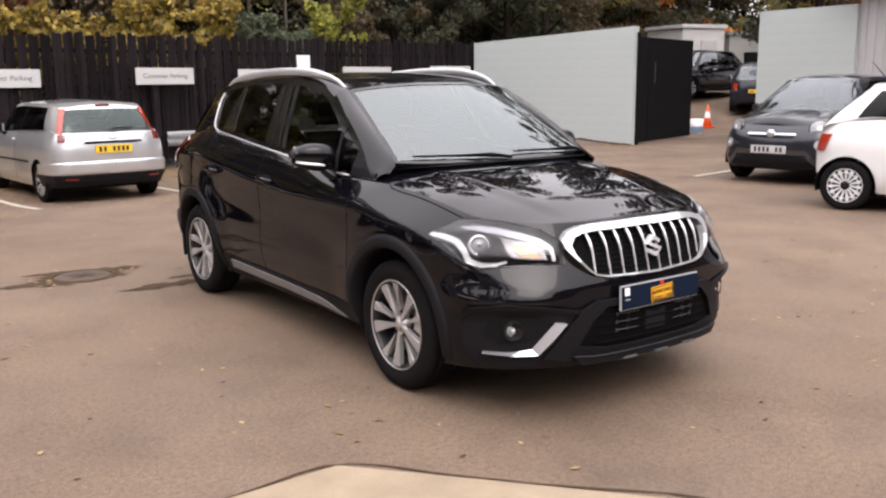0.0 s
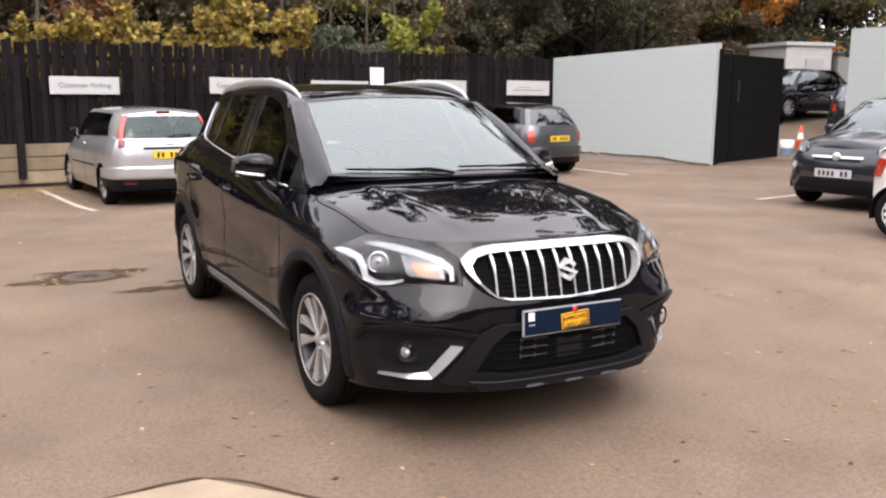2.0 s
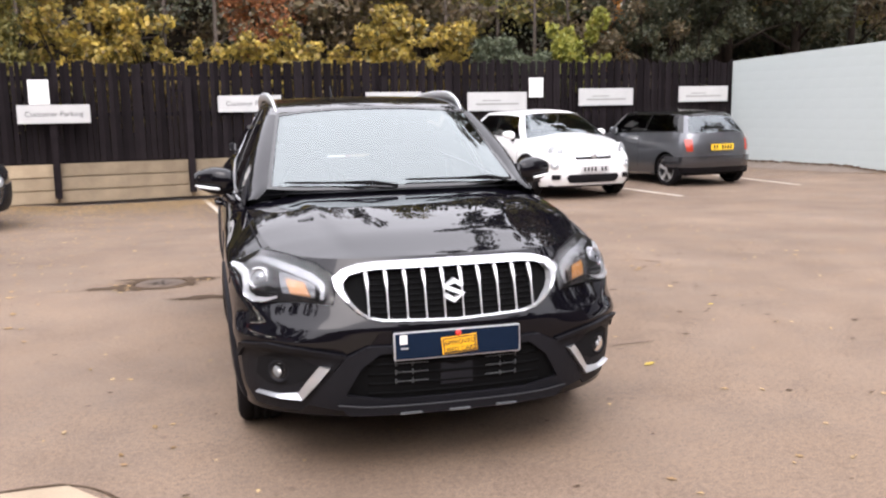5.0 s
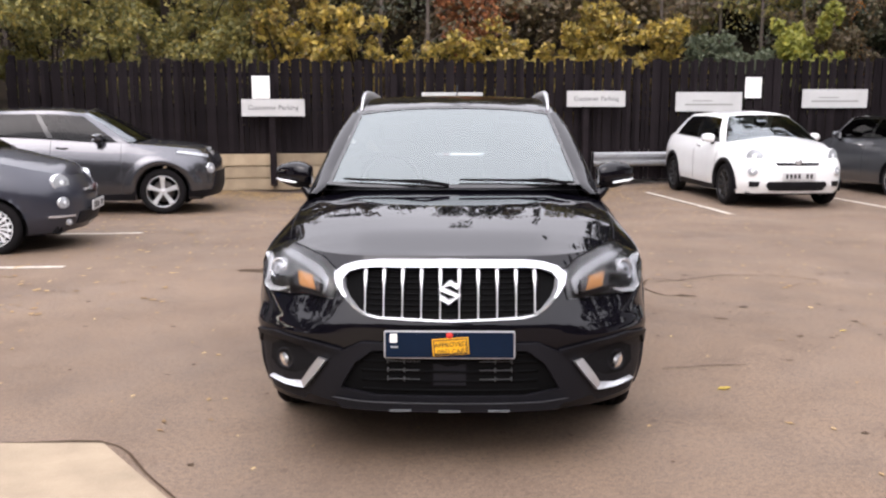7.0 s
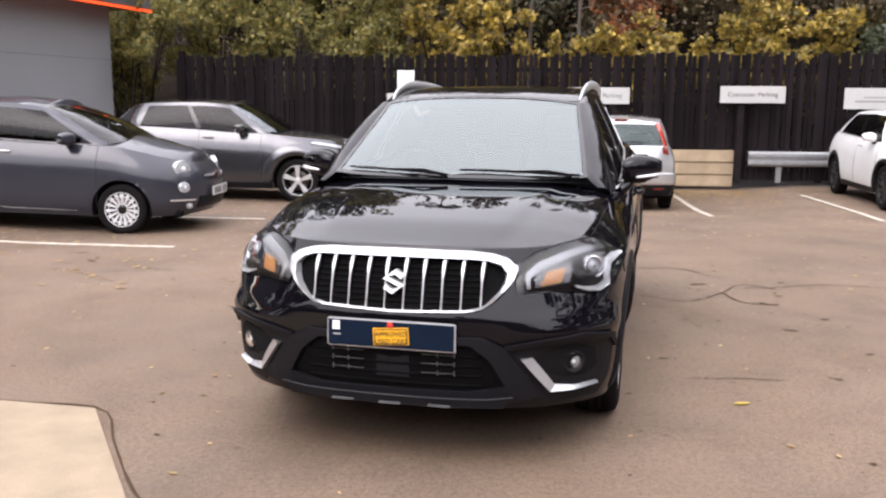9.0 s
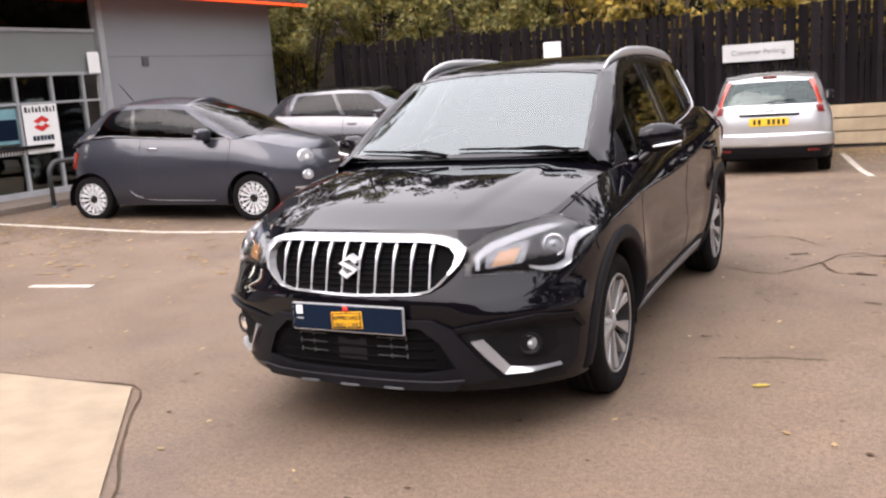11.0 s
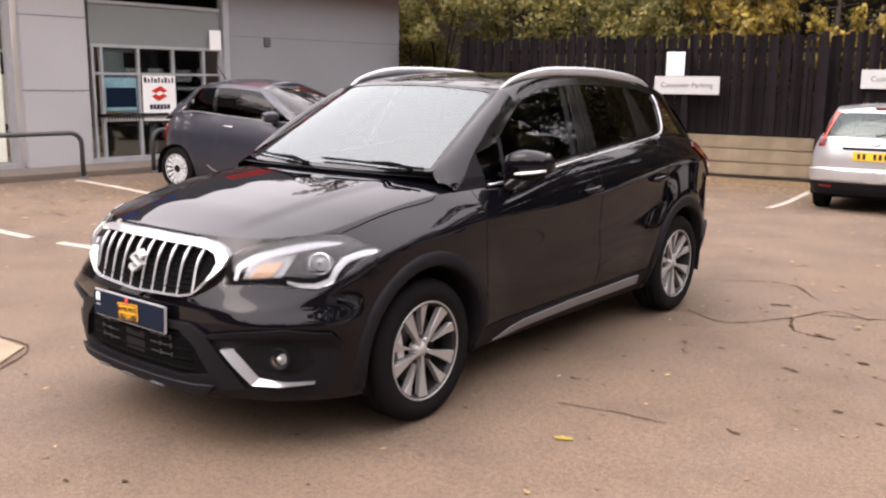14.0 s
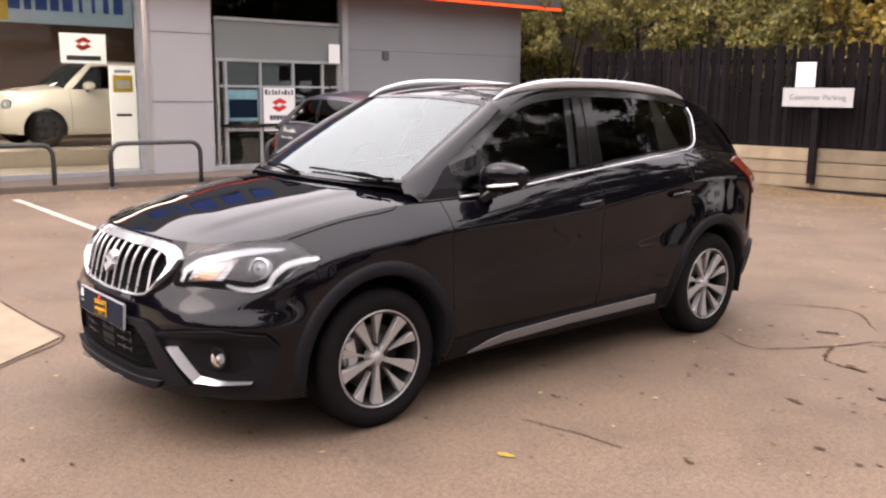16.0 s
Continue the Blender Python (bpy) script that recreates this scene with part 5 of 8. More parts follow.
def main_car():
    t = thing("crossover_car", pose(0, 0, 0), "glossy black compact crossover with chrome toothed grille", "car")
    sh = HeroShell(HERO_PLAN, eased(HERO_LOW), HERO_TOP, HERO_TOP_IN, eased(HERO_LOW_IN), n=220, ridge=hero_ridge)
    arches = [(-1.285, 0.335, 0.385), (1.335, 0.335, 0.385)]
    S, F, R, X, Y = sh.side, sh.front, sh.rear, sh.fx, sh.sy
    A = lambda pts: [(math.copysign(X(abs(x), z)[0], x), z) for x, z in pts]
    shell_panel("front_bumper", sh, 0.0, S(-1.62), BLACK, t, arches, nj=64)
    shell_panel("front_wing", sh, S(-1.62), S(-0.87), BLACK, t, arches, nj=64)
    fd = shell_panel("front_door", sh, S(-0.865), S(0.225), BLACK, t, arches, nj=48)
    rd = shell_panel("rear_door", sh, S(0.23), S(1.055), BLACK, t, arches, nj=48)
    shell_panel("rear_quarter", sh, S(1.06), S(1.86), BLACK, t, arches, nj=48)
    shell_panel("tailgate", sh, S(1.86), sh.a[-1], BLACK, t, arches, nj=30)
    gap = lambda pts, r=0.003: [part("panel_gap", link_mesh("panel_gap", *tube([(sg * p[0], p[1], p[2]) for p in pts], r, 6)), DARK, t) for sg in (1, -1)]
    for y in (-0.8675, 0.2275, 1.0575):
        gap([sh.at(S(y), z, -0.001) for z in np.linspace(0.34 if y < 1 else 0.62, table(y, HERO_TOP) - 0.01, 16)])
    gap([sh.at(*Y(y, z), 0.0) for y, z in spline([(-1.665, 0.893), (-1.482, 0.938), (-1.341, 0.960), (-1.20, 0.974), (-1.135, 0.985), (-1.115, 0.998)], 22)], 0.0035)
    gap([sh.at(*Y(y, z), 0.0) for y, z in spline([(-1.60, 0.80), (-1.615, 0.77), (-1.60, 0.735)], 8)])

    cowl = S(-0.99)
    spine = eased([(-2.2, 0.866), (-2.06, 0.870), (-1.95, 0.902), (-1.8, 0.943), (-1.6, 0.984), (-1.4, 1.020), (-1.2, 1.050), (-1.0, 1.072)], 0.04)
    rows = []
    for x, y, z in [sh.rim(a) for a in np.linspace(0.0, cowl, 90)]:
        crease = 0.50 - 0.17 * (-y - 1)
        lift = max(0.0, table(y, spine) - z)
        bow = 2.6 + 1.4 * smooth01(y, -2.0, -1.3)
        rows.append([])
        for k in np.linspace(-1, 1, 69):
            rise = lift * (1 - abs(k) ** bow) + 0.007 * (1 - smooth01(abs(x * k), crease, crease + 0.09)) * (1 - smooth01(-y, 1.75, 2.0))
            rows[-1].append((x * k, y, z + rise))
    part("bonnet", grid_mesh("bonnet", rows), BLACK, t)
    deck = [sh.rim(a) for a in np.linspace(cowl, sh.a[-1], 60)]
    part("cabin_floor", cap_mesh("cabin_floor", [(x * 0.93, y, z - 0.05) for x, y, z in deck], 0.0, 8), DARK, t)
    part("underbody", box(1.3, 3.4, 0.12, 0.03), DARK, t, m=pose(0, 0, 0.27))
    # ledge between the doors' top edge and the glass
    led = [(sh.rim(S(y)), (hero_x(y, table(y, HERO_TOP) + 0.012), y, float(table(y, HERO_TOP)) + 0.012)) for y in np.linspace(-0.99, 1.86, 50)]
    for sg in (1, -1):
        rows = [[(sg * p[0], p[1], p[2]), (sg * (0.5 * p[0] + 0.5 * q[0] + 0.004), q[1], q[2] - 0.002), (sg * q[0], q[1], q[2]), (sg * (q[0] - 0.01), q[1], q[2] + 0.03)] for p, q in led]
        part("shoulder", grid_mesh("shoulder", rows, flip=sg < 0), BLACK, t)
    # glasshouse: a seam along pillar, roof side and rear pillar, and the edge of screen, roof and tailgate above it
    seam = [(-0.985, 1.005), (-0.93, 1.035), (-0.80, 1.153), (-0.631, 1.269), (-0.481, 1.35), (-0.332, 1.417), (-0.18, 1.472), (0.0, 1.508), (0.3, 1.528), (0.6, 1.53), (0.93, 1.517), (1.2, 1.492), (1.38, 1.462), (1.50, 1.40), (1.60, 1.30), (1.70, 1.20), (1.78, 1.12)]
    edge = [(0.715, -1.03, 1.042), (0.662, -1.005, 1.088), (0.640, -0.87, 1.168), (0.612, -0.70, 1.267), (0.585, -0.53, 1.362), (0.556, -0.362, 1.455), (0.558, -0.20, 1.502), (0.566, 0.0, 1.530), (0.573, 0.3, 1.546), (0.573, 0.6, 1.547), (0.566, 0.93, 1.536), (0.553, 1.22, 1.508), (0.535, 1.45, 1.470), (0.52, 1.66, 1.43), (0.56, 1.74, 1.32), (0.60, 1.84, 1.21), (0.64, 1.93, 1.10)]
    on_side = lambda pts, off=0.0: [(hero_x(y, z) + off, y, z) for y, z in pts]
    loft("screen_pillar", on_side(seam[:6]), edge[:6], BLACK, t, 30, 8, 0.020)
    loft("roof_side", on_side(seam[5:13]), edge[5:13], BLACK, t, 40, 5, 0.010)
    loft("rear_pillar", on_side(seam[12:]), edge[12:], BLACK, t, 18, 6, 0.016)
    top = [(-0.585, 1.215), (-0.451, 1.307), (-0.293, 1.391), (-0.169, 1.437), (0.0, 1.468), (0.237, 1.486), (0.48, 1.490), (0.93, 1.478), (1.2, 1.453), (1.34, 1.432)]
    outer = [seam[2], (-0.631, 1.269), (-0.45, 1.365), (-0.27, 1.441), (-0.06, 1.498), (0.237, 1.526), (0.48, 1.531), (0.93, 1.517), (1.2, 1.492), (1.38, 1.462)]
    loft("window_frame", on_side(top), on_side(outer), GLOSSBLACK, t, 46, 3, 0.0)
    tail_in = [(1.34, 1.432), (1.378, 1.38), (1.352, 1.29), (1.30, 1.216), (1.22, 1.180), (1.12, 1.168)]
    tail_out = [(1.38, 1.462), (1.50, 1.40), (1.60, 1.30), (1.70, 1.20), (1.76, 1.14), (1.78, 1.12)]
    loft("quarter_panel", on_side(tail_in), on_side(tail_out), BLACK, t, 18, 6, 0.0)
    low = lambda y: float(np.interp(y, [-0.98, -0.756, -0.28, 0.055, 0.42, 0.76, 1.12, 1.22], [1.0, 1.016, 1.056, 1.087, 1.116, 1.145, 1.168, 1.178]))
    high = lambda y: float(np.interp(y, [p[0] for p in top], [p[1] for p in top]))
    # side windows, each with the posts beside it
    side_plate("sail_panel", [(-0.985, 1.0), (-0.752, 1.012), (-0.772, 1.168), (-0.80, 1.153), (-0.93, 1.035)], PLASTIC, t, 0.002, 0.006, "matt black corner panel ahead of the door glass")
    side_plate("corner_glass", [(-0.752, 1.012), (-0.62, 1.022), (-0.575, 1.22), (-0.585, 1.25), (-0.631, 1.269), (-0.72, 1.208), (-0.772, 1.168)], FRONTGLASS, t, -0.002)
    side_plate("window_post", [(-0.625, 1.024), (-0.605, 1.026), (-0.562, 1.232), (-0.582, 1.232)], PLASTIC, t, 0.004, 0.008)
    side_plate("front_window", [(-0.605, 1.026)] + [(y, low(y)) for y in (-0.3, 0.055)] + [(0.19, 1.482)] + [(y, high(y)) for y in (0.0, -0.169, -0.293, -0.451, -0.57)], FRONTGLASS, t, -0.003, label="dark tinted door glass")
    side_plate("interior_trim", [(0.058, 1.09), (0.112, 1.094), (0.235, 1.483), (0.188, 1.480)], CLADLIGHT, t, -0.012, 0.004, "pale pillar trim behind the door glass")
    side_plate("front_window_edge", [(0.055, 1.087), (0.125, 1.093), (0.25, 1.486), (0.19, 1.484)], FRONTGLASS, t, -0.002)
    side_plate("door_pillar", [(0.125, 1.09), (0.332, 1.106), (0.404, 1.487), (0.25, 1.486)], GLOSSBLACK, t, 0.001, 0.006)
    side_plate("pillar_bead", [(0.222, 1.098), (0.232, 1.099), (0.326, 1.487), (0.316, 1.487)], DARK, t, 0.004, 0.004)
    side_plate("rear_window", [(0.332, 1.108), (0.60, 1.131), (0.895, 1.155), (0.967, 1.476), (0.70, 1.485), (0.404, 1.488)], TINT, t, -0.003, label="dark tinted rear door glass")
    side_plate("window_post", [(0.895, 1.153), (1.138, 1.170), (1.02, 1.473), (0.967, 1.476)], GLOSSBLACK, t, 0.001, 0.006)
    side_plate("quarter_glass", [(1.138, 1.170), (1.22, 1.182), (1.30, 1.218), (1.352, 1.29), (1.376, 1.38), (1.34, 1.430), (1.2, 1.452), (1.02, 1.472)], TINT, t, -0.003, label="small dark rear quarter glass")
    for sg in (1, -1):
        bead = on_side([(y, low(y) - 0.004) for y in np.linspace(-0.60, 1.10, 40)] + [(1.19, 1.172), (1.27, 1.192), (1.32, 1.228), (1.362, 1.30), (1.386, 1.38), (1.365, 1.428)], 0.007)
        part("window_trim", link_mesh("window_trim", *tube([(sg * x, y, z) for x, y, z in bead], 0.0062, 6)), SATIN, t, "satin metal window trim")
        bead = on_side([(-0.745, 1.017), (-0.69, 1.019), (-0.635, 1.022)], 0.007)
        part("window_trim", link_mesh("window_trim", *tube([(sg * x, y, z) for x, y, z in bead], 0.006, 6)), SATIN, t)
        rail = spline([(0.552, -0.31, 1.478), (0.556, -0.24, 1.516), (0.562, -0.12, 1.546), (0.572, 0.09, 1.572), (0.578, 0.34, 1.579), (0.576, 0.66, 1.575), (0.570, 0.97, 1.556), (0.560, 1.25, 1.526), (0.554, 1.36, 1.496)], 40)
        rad = [0.007 + 0.009 * min(1, 5 * min(k, 39 - k) / 39) for k in range(40)]
        part("roof_rail", link_mesh("roof_rail", *tube([(sg * x, y, z - 0.012) for x, y, z in rail], rad, 12, 1.6)), SATIN, t, "satin silver roof rail")
    head = [(0, -0.452, 1.492), (0.2, -0.444, 1.489), (0.40, -0.412, 1.476), (0.556, -0.362, 1.455)]
    hem = [(0.52, 1.66, 1.43), (0.40, 1.715, 1.437), (0.2, 1.75, 1.442), (0, 1.757, 1.443)]
    crown = [tuple(p) for p in spline(head, 14)[:-1]] + [tuple(p) for p in spline(edge[5:14], 44)[:-1]] + [tuple(p) for p in spline(hem, 12)]
    part("roof", cap_mesh("roof", crown, 0.016, 16), BLACK, t)
    foot = [(0, -1.150, 1.080), (0.30, -1.135, 1.080), (0.52, -1.085, 1.082), (0.662, -1.005, 1.088)]
    pf, ph = spline(foot, 31), spline(head, 31)

    def screen(s, h, off=0.0):
        u = np.linspace(0, 1, 31)
        p, q = (np.array([np.interp(abs(s), u, c[:, k]) for k in range(3)]) for c in (pf, ph))
        r = p + (q - p) * h + np.array([0.0, -0.55, 0.83]) * (0.016 * 4 * h * (1 - h) * (1 - abs(s) ** 4) + off)
        return (math.copysign(r[0], s), r[1], r[2])

    sheet = lambda s0, s1, h0, h1, off, ni, nj: grid_mesh("sheet", [[screen(s, h, off) for h in np.linspace(h0, h1, nj + 1)] for s in np.linspace(s0, s1, ni + 1)])
    glass_ob = part("windscreen", face_out(sheet(-1, 1, 0, 1, 0.0, 44, 14)), SCREEN, t, "slightly hazy laminated windscreen")
    for s0, s1, h0, h1 in ((-1, -0.965, 0, 1), (0.965, 1, 0, 1), (-0.965, 0.965, 0.965, 1), (-0.965, 0.965, 0, 0.035)):
        part("screen_border", face_out(sheet(s0, s1, h0, h1, 0.003, 2 if s1 - s0 < 0.1 else 30, 12 if h1 - h0 > 0.5 else 2)), GLOSSBLACK, glass_ob, "black printed edge of the windscreen")
    loft("rear_screen", hem[::-1], [(0, 1.97, 1.10), (0.25, 1.965, 1.10), (0.45, 1.95, 1.10), (0.64, 1.93, 1.10)], TINT, t, 20, 8, 0.02)
    # wheel-arch mouldings and liners
    for sg in (1, -1):
        for hy, hz, r in arches:
            rows = []
            for ang in np.linspace(-0.20, math.pi + 0.20, 50):
                row = []
                for rr, off in ((r - 0.006, -0.06), (r - 0.006, 0.004), (r + 0.004, 0.012), (r + 0.052, 0.010), (r + 0.060, -0.003)):
                    y, z = hy - rr * math.cos(ang), hz + rr * math.sin(ang)
                    q = sh.at(*Y(y, max(z, 0.225)), off)
                    row.append((sg * q[0], q[1], max(z, 0.225)))
                rows.append(row)
            part("arch_cladding", grid_mesh("arch_cladding", rows, flip=sg < 0), PLASTIC, t, "matt black wheel-arch moulding")
            v, f = [], []
            for k, ang in enumerate(np.linspace(-0.3, math.pi + 0.3, 28)):
                for xx in (0.85, 0.52):
                    v.append((sg * xx, hy - (r - 0.003) * math.cos(ang), hz + (r - 0.003) * math.sin(ang)))
                if k:
                    f.append((2 * k - 2, 2 * k, 2 * k + 1, 2 * k - 1))
            part("arch_liner", link_mesh("arch_liner", v, f), DARK, t)
    decal("sill_cladding", sh, [[Y(-0.86, 0.215), Y(0.90, 0.215), Y(0.90, 0.36), Y(-0.86, 0.34)]], 0.006, 0.02, PLASTIC, t, "matt black sill moulding", both=True, step=0.08)
    decal("sill_strip", sh, [[Y(*p) for p in ((-0.690, 0.230), (-0.60, 0.236), (-0.44, 0.252), (0.0, 0.266), (0.80, 0.272), (0.775, 0.334), (0.0, 0.322), (-0.47, 0.304), (-0.57, 0.282), (-0.64, 0.252))]], 0.018, 0.02, SILLGREY, t, "satin silver sill strip", both=True, step=0.06)
    for y0, y1, z, doors in ((0.015, 0.195, 0.925, fd), (0.835, 1.03, 0.925, rd)):
        for sg in (1, -1):
            pts = [sh.at(*Y(y0 + (y1 - y0) * k, z + 0.012 * k), o) for k, o in ((0, 0.0), (0.08, 0.026), (0.3, 0.034), (0.7, 0.036), (0.92, 0.028), (1, 0.0))]
            part("door_handle", link_mesh("door_handle", *tube([(sg * p[0], p[1], p[2]) for p in pts], [0.009, 0.012, 0.013, 0.013, 0.012, 0.009], 10, 1.25)), BLACK, doors[0 if sg > 0 else 1])
            cup = [sh.at(*Y(y0 + (y1 - y0) * (0.5 + 0.36 * math.cos(k)), z + 0.006 + 0.030 * math.sin(k)), 0.0012) for k in np.linspace(0, 2 * math.pi, 17)[:-1]]
            bm = bmesh.new()
            bm.faces.new([bm.verts.new((sg * p[0], p[1], p[2])) for p in cup])
            part("handle_cup", face_out(from_bm("handle_cup", bm), (0, 0, 0.5)), DARK, doors[0 if sg > 0 else 1])
    mirror_cap(t, 0.815, -0.60, 1.105, BLACK, 0.205, LAMPWHITE)
    for sg in (1, -1):
        part("mirror_foot", link_mesh("mirror_foot", *tube([(sg * 0.79, -0.635, 0.975), (sg * 0.825, -0.625, 1.005), (sg * 0.86, -0.60, 1.04), (sg * 0.88, -0.585, 1.06)], [0.03, 0.028, 0.024, 0.022], 10)), BLACK, t)
    for x0, h0, x1, h1 in ((0.62, 0.012, 0.03, 0.065), (-0.02, 0.012, -0.57, 0.06)):
        pts = []
        for k in np.linspace(0, 1, 12):
            x = x0 + (x1 - x0) * k
            p = screen(x / 0.662, h0 + (h1 - h0) * k + 0.016 * math.sin(math.pi * k), 0.014)
            pts.append(p)
        arm = part("wiper", link_mesh("wiper", *tube(pts, [0.007] + [0.006] * 10 + [0.004], 8)), DARK, t)
        base = screen(x0 * 0.93 / 0.662, 0.0, 0.018)
        part("wiper_arm", link_mesh("wiper_arm", *tube([base, (0.5 * (base[0] + pts[5][0]), 0.5 * (base[1] + pts[5][1]) - 0.01, 0.5 * (base[2] + pts[5][2]) + 0.016), pts[6]], [0.010, 0.006, 0.005], 8)), DARK, arm)
    part("scuttle", cap_mesh("scuttle", [(0.10, -1.165, 1.074), (0.45, -1.14, 1.072), (0.60, -1.085, 1.068), (0.68, -1.02, 1.062), (0.70, -0.98, 1.055)], 0.008, 10), PLASTIC, t)
    part("aerial", link_mesh("aerial", *tube([(0, 1.35, 1.52), (0, 1.40, 1.55), (0, 1.52, 1.66)], [0.02, 0.006, 0.003], 8)), PLASTIC, t)
    # grille: thick chrome brow, thin sides, teeth that thicken to the top
    ro = [(0.30, 0.867), (0.378, 0.858), (0.430, 0.842), (0.466, 0.812), (0.459, 0.772), (0.434, 0.735), (0.390, 0.683), (0.351, 0.654), (0.295, 0.643)]
    ri = [(0.30, 0.841), (0.362, 0.835), (0.406, 0.821), (0.432, 0.790), (0.428, 0.754), (0.411, 0.720), (0.370, 0.676), (0.342, 0.660), (0.29, 0.650)]
    ro_all = [(0.0, 0.870)] + ro + [(0.0, 0.633)] + [(-x, z) for x, z in ro[::-1]]
    ri_all = [(0.0, 0.843)] + ri + [(0.0, 0.640)] + [(-x, z) for x, z in ri[::-1]]
    decal("grille_mesh", sh, [A(ri_all)], 0.002, 0.02, GRILLEBLACK, t)
    decal("grille_surround", sh, ring(A(ro_all), A(ri_all)), lambda a, z: 0.014 + 0.026 * smooth01(z, 0.645, 0.735) - 0.55 * max(0.0, z - 0.842), 0.05, CHROME, t, "bright chrome grille surround", step=0.03)
    for k in range(5):
        for sg in (1, -1):
            x = sg * (0.0385 + 0.077 * k)
            zt, zl = float(np.interp(abs(x), [0, 0.30, 0.36], [0.841, 0.839, 0.832])), float(np.interp(abs(x), [0, 0.29, 0.35], [0.639, 0.648, 0.664]))
            fin, rows = [], []
            for z in np.linspace(zl, zt, 12):
                yy = sh.at(X(abs(x), z)[0], z, 0.0)[1] + 0.034 * (1 - smooth01(z, zl - 0.03, zt - 0.03)) + 0.010 * smooth01(z, zt - 0.03, zt + 0.01)
                w = 0.0034 + 0.0042 * smooth01(z, zt - 0.075, zt - 0.045)
                fin.append([(x - 0.010, yy + 0.0, z), (x - w * 0.9, yy - 0.030, z), (x + w * 0.9, yy - 0.030, z), (x + 0.010, yy + 0.0, z)])
                rows.append([(x - w, yy - 0.028, z), (x - w * 0.96, yy - 0.034, z), (x - w * 0.5, yy - 0.037, z), (x + w * 0.5, yy - 0.037, z), (x + w * 0.96, yy - 0.034, z), (x + w, yy - 0.028, z)])
            part("grille_fin", grid_mesh("grille_fin", fin), GRILLEBLACK, t)
            part("grille_bar", grid_mesh("grille_bar", rows), BRIGHT, t, "upright chrome grille bar")
    for k in range(8):
        z = 0.672 + 0.021 * k
        part("grille_slat", link_mesh("grille_slat", *tube([sh.at(math.copysign(X(abs(x), z)[0], x), z, 0.006) for x in np.linspace(-0.34, 0.34, 13)], 0.004, 6)), GRILLEBLACK, t)
    bm = bmesh.new()
    for quad in stroke([(0.038, 0.022), (0.004, 0.045), (-0.038, 0.018), (0.038, -0.018), (-0.004, -0.045), (-0.038, -0.022)], 0.022):
        bm.faces.new([bm.verts.new((0.95 * x, -2.158 + 0.24 * z, 0.750 + 0.84 * z)) for x, z in quad])
    bmesh.ops.remove_doubles(bm, verts=bm.verts, dist=1e-4)
    r = bmesh.ops.extrude_face_region(bm, geom=bm.faces[:])
    bmesh.ops.translate(bm, vec=(0, 0.03, 0), verts=[v for v in r["geom"] if isinstance(v, bmesh.types.BMVert)])
    part("badge", bm, BRIGHT, t, "satin metal emblem on the grille")
    # lower bumper: frame round the intake, brow over the fog lamps, lip
    hole = [(-0.31, 0.515), (0.31, 0.515), (0.385, 0.455), (0.445, 0.345), (0.30, 0.322), (-0.30, 0.322), (-0.445, 0.345), (-0.385, 0.455)]
    rim_o = [(-0.36, 0.543), (0.36, 0.543), (0.445, 0.500), (0.585, 0.300), (0.36, 0.262), (-0.36, 0.262), (-0.585, 0.300), (-0.445, 0.500)]
    decal("intake_mesh", sh, [A(hole)], 0.004, 0.012, GRILLEBLACK, t)
    decal("lower_surround", sh, ring(A(rim_o), A(hole)), 0.024, 0.04, PLASTIC, t, "matt black lower bumper frame")
    decal("bumper_lip", sh, [A([(-0.47, 0.305), (-0.37, 0.297), (0.37, 0.297), (0.47, 0.305), (0.43, 0.262), (-0.43, 0.262)])], 0.046, 0.03, PLASTIC, t)
    part("lip_edge", link_mesh("lip_edge", *tube([sh.at(math.copysign(X(abs(x), 0.301)[0], x), 0.301 + 0.008 * smooth01(abs(x), 0.36, 0.47), 0.048) for x in np.linspace(-0.47, 0.47, 33)], 0.0016, 6)), HOOP, t)
    for z in (0.345, 0.385, 0.425, 0.465, 0.495):
        part("intake_bar", link_mesh("intake_bar", *tube([sh.at(math.copysign(X(abs(x), z)[0], x), z, 0.004) for x in np.linspace(-0.36, 0.36, 13)], 0.006, 6)), GRILLEBLACK, t)
    for z in (0.395, 0.433, 0.470):
        for sg in (1, -1):
            pts = [sh.at(X(x, z)[0], z, 0.012) for x in (0.12, 0.18, 0.25)]
            part("radiator_edge", link_mesh("radiator_edge", *tube([(sg * p[0], p[1], p[2]) for p in pts], 0.0022, 6)), HOOP, t)
            for xx, k in ((0.185, 1), (0.252, 2)):
                part("radiator_edge", box(0.006, 0.006, 0.020, 0.001, segments=1), HOOP, t, m=pose(sg * xx, pts[k][1], z))
    part("sensor_block", box(0.15, 0.03, 0.12, 0.008), PLASTIC, t, m=pose(0, -2.160, 0.42))
    for x in (-0.2, 0.0, 0.2):
        part("lip_slot", box(0.09, 0.012, 0.008, 0.002), FASCIA, t, m=pose(x, -2.217 if x == 0 else -2.209, 0.272))
    recess = [X(0.455, 0.492), X(0.60, 0.522), X(0.737, 0.536), Y(-1.86, 0.515), Y(-1.79, 0.46), Y(-1.80, 0.33), Y(-1.84, 0.262), X(0.62, 0.262), X(0.575, 0.315)]
    decal("fog_recess", sh, [recess], 0.004, 0.02, PLASTIC, t, "matt black fog lamp surround", both=True)
    decal("fog_brow", sh, stroke([X(0.445, 0.500), X(0.60, 0.528), X(0.737, 0.540), Y(-1.84, 0.515), Y(-1.78, 0.46)], [0.016, 0.022, 0.026, 0.026, 0.018]), 0.017, 0.03, PLASTIC, t, both=True)
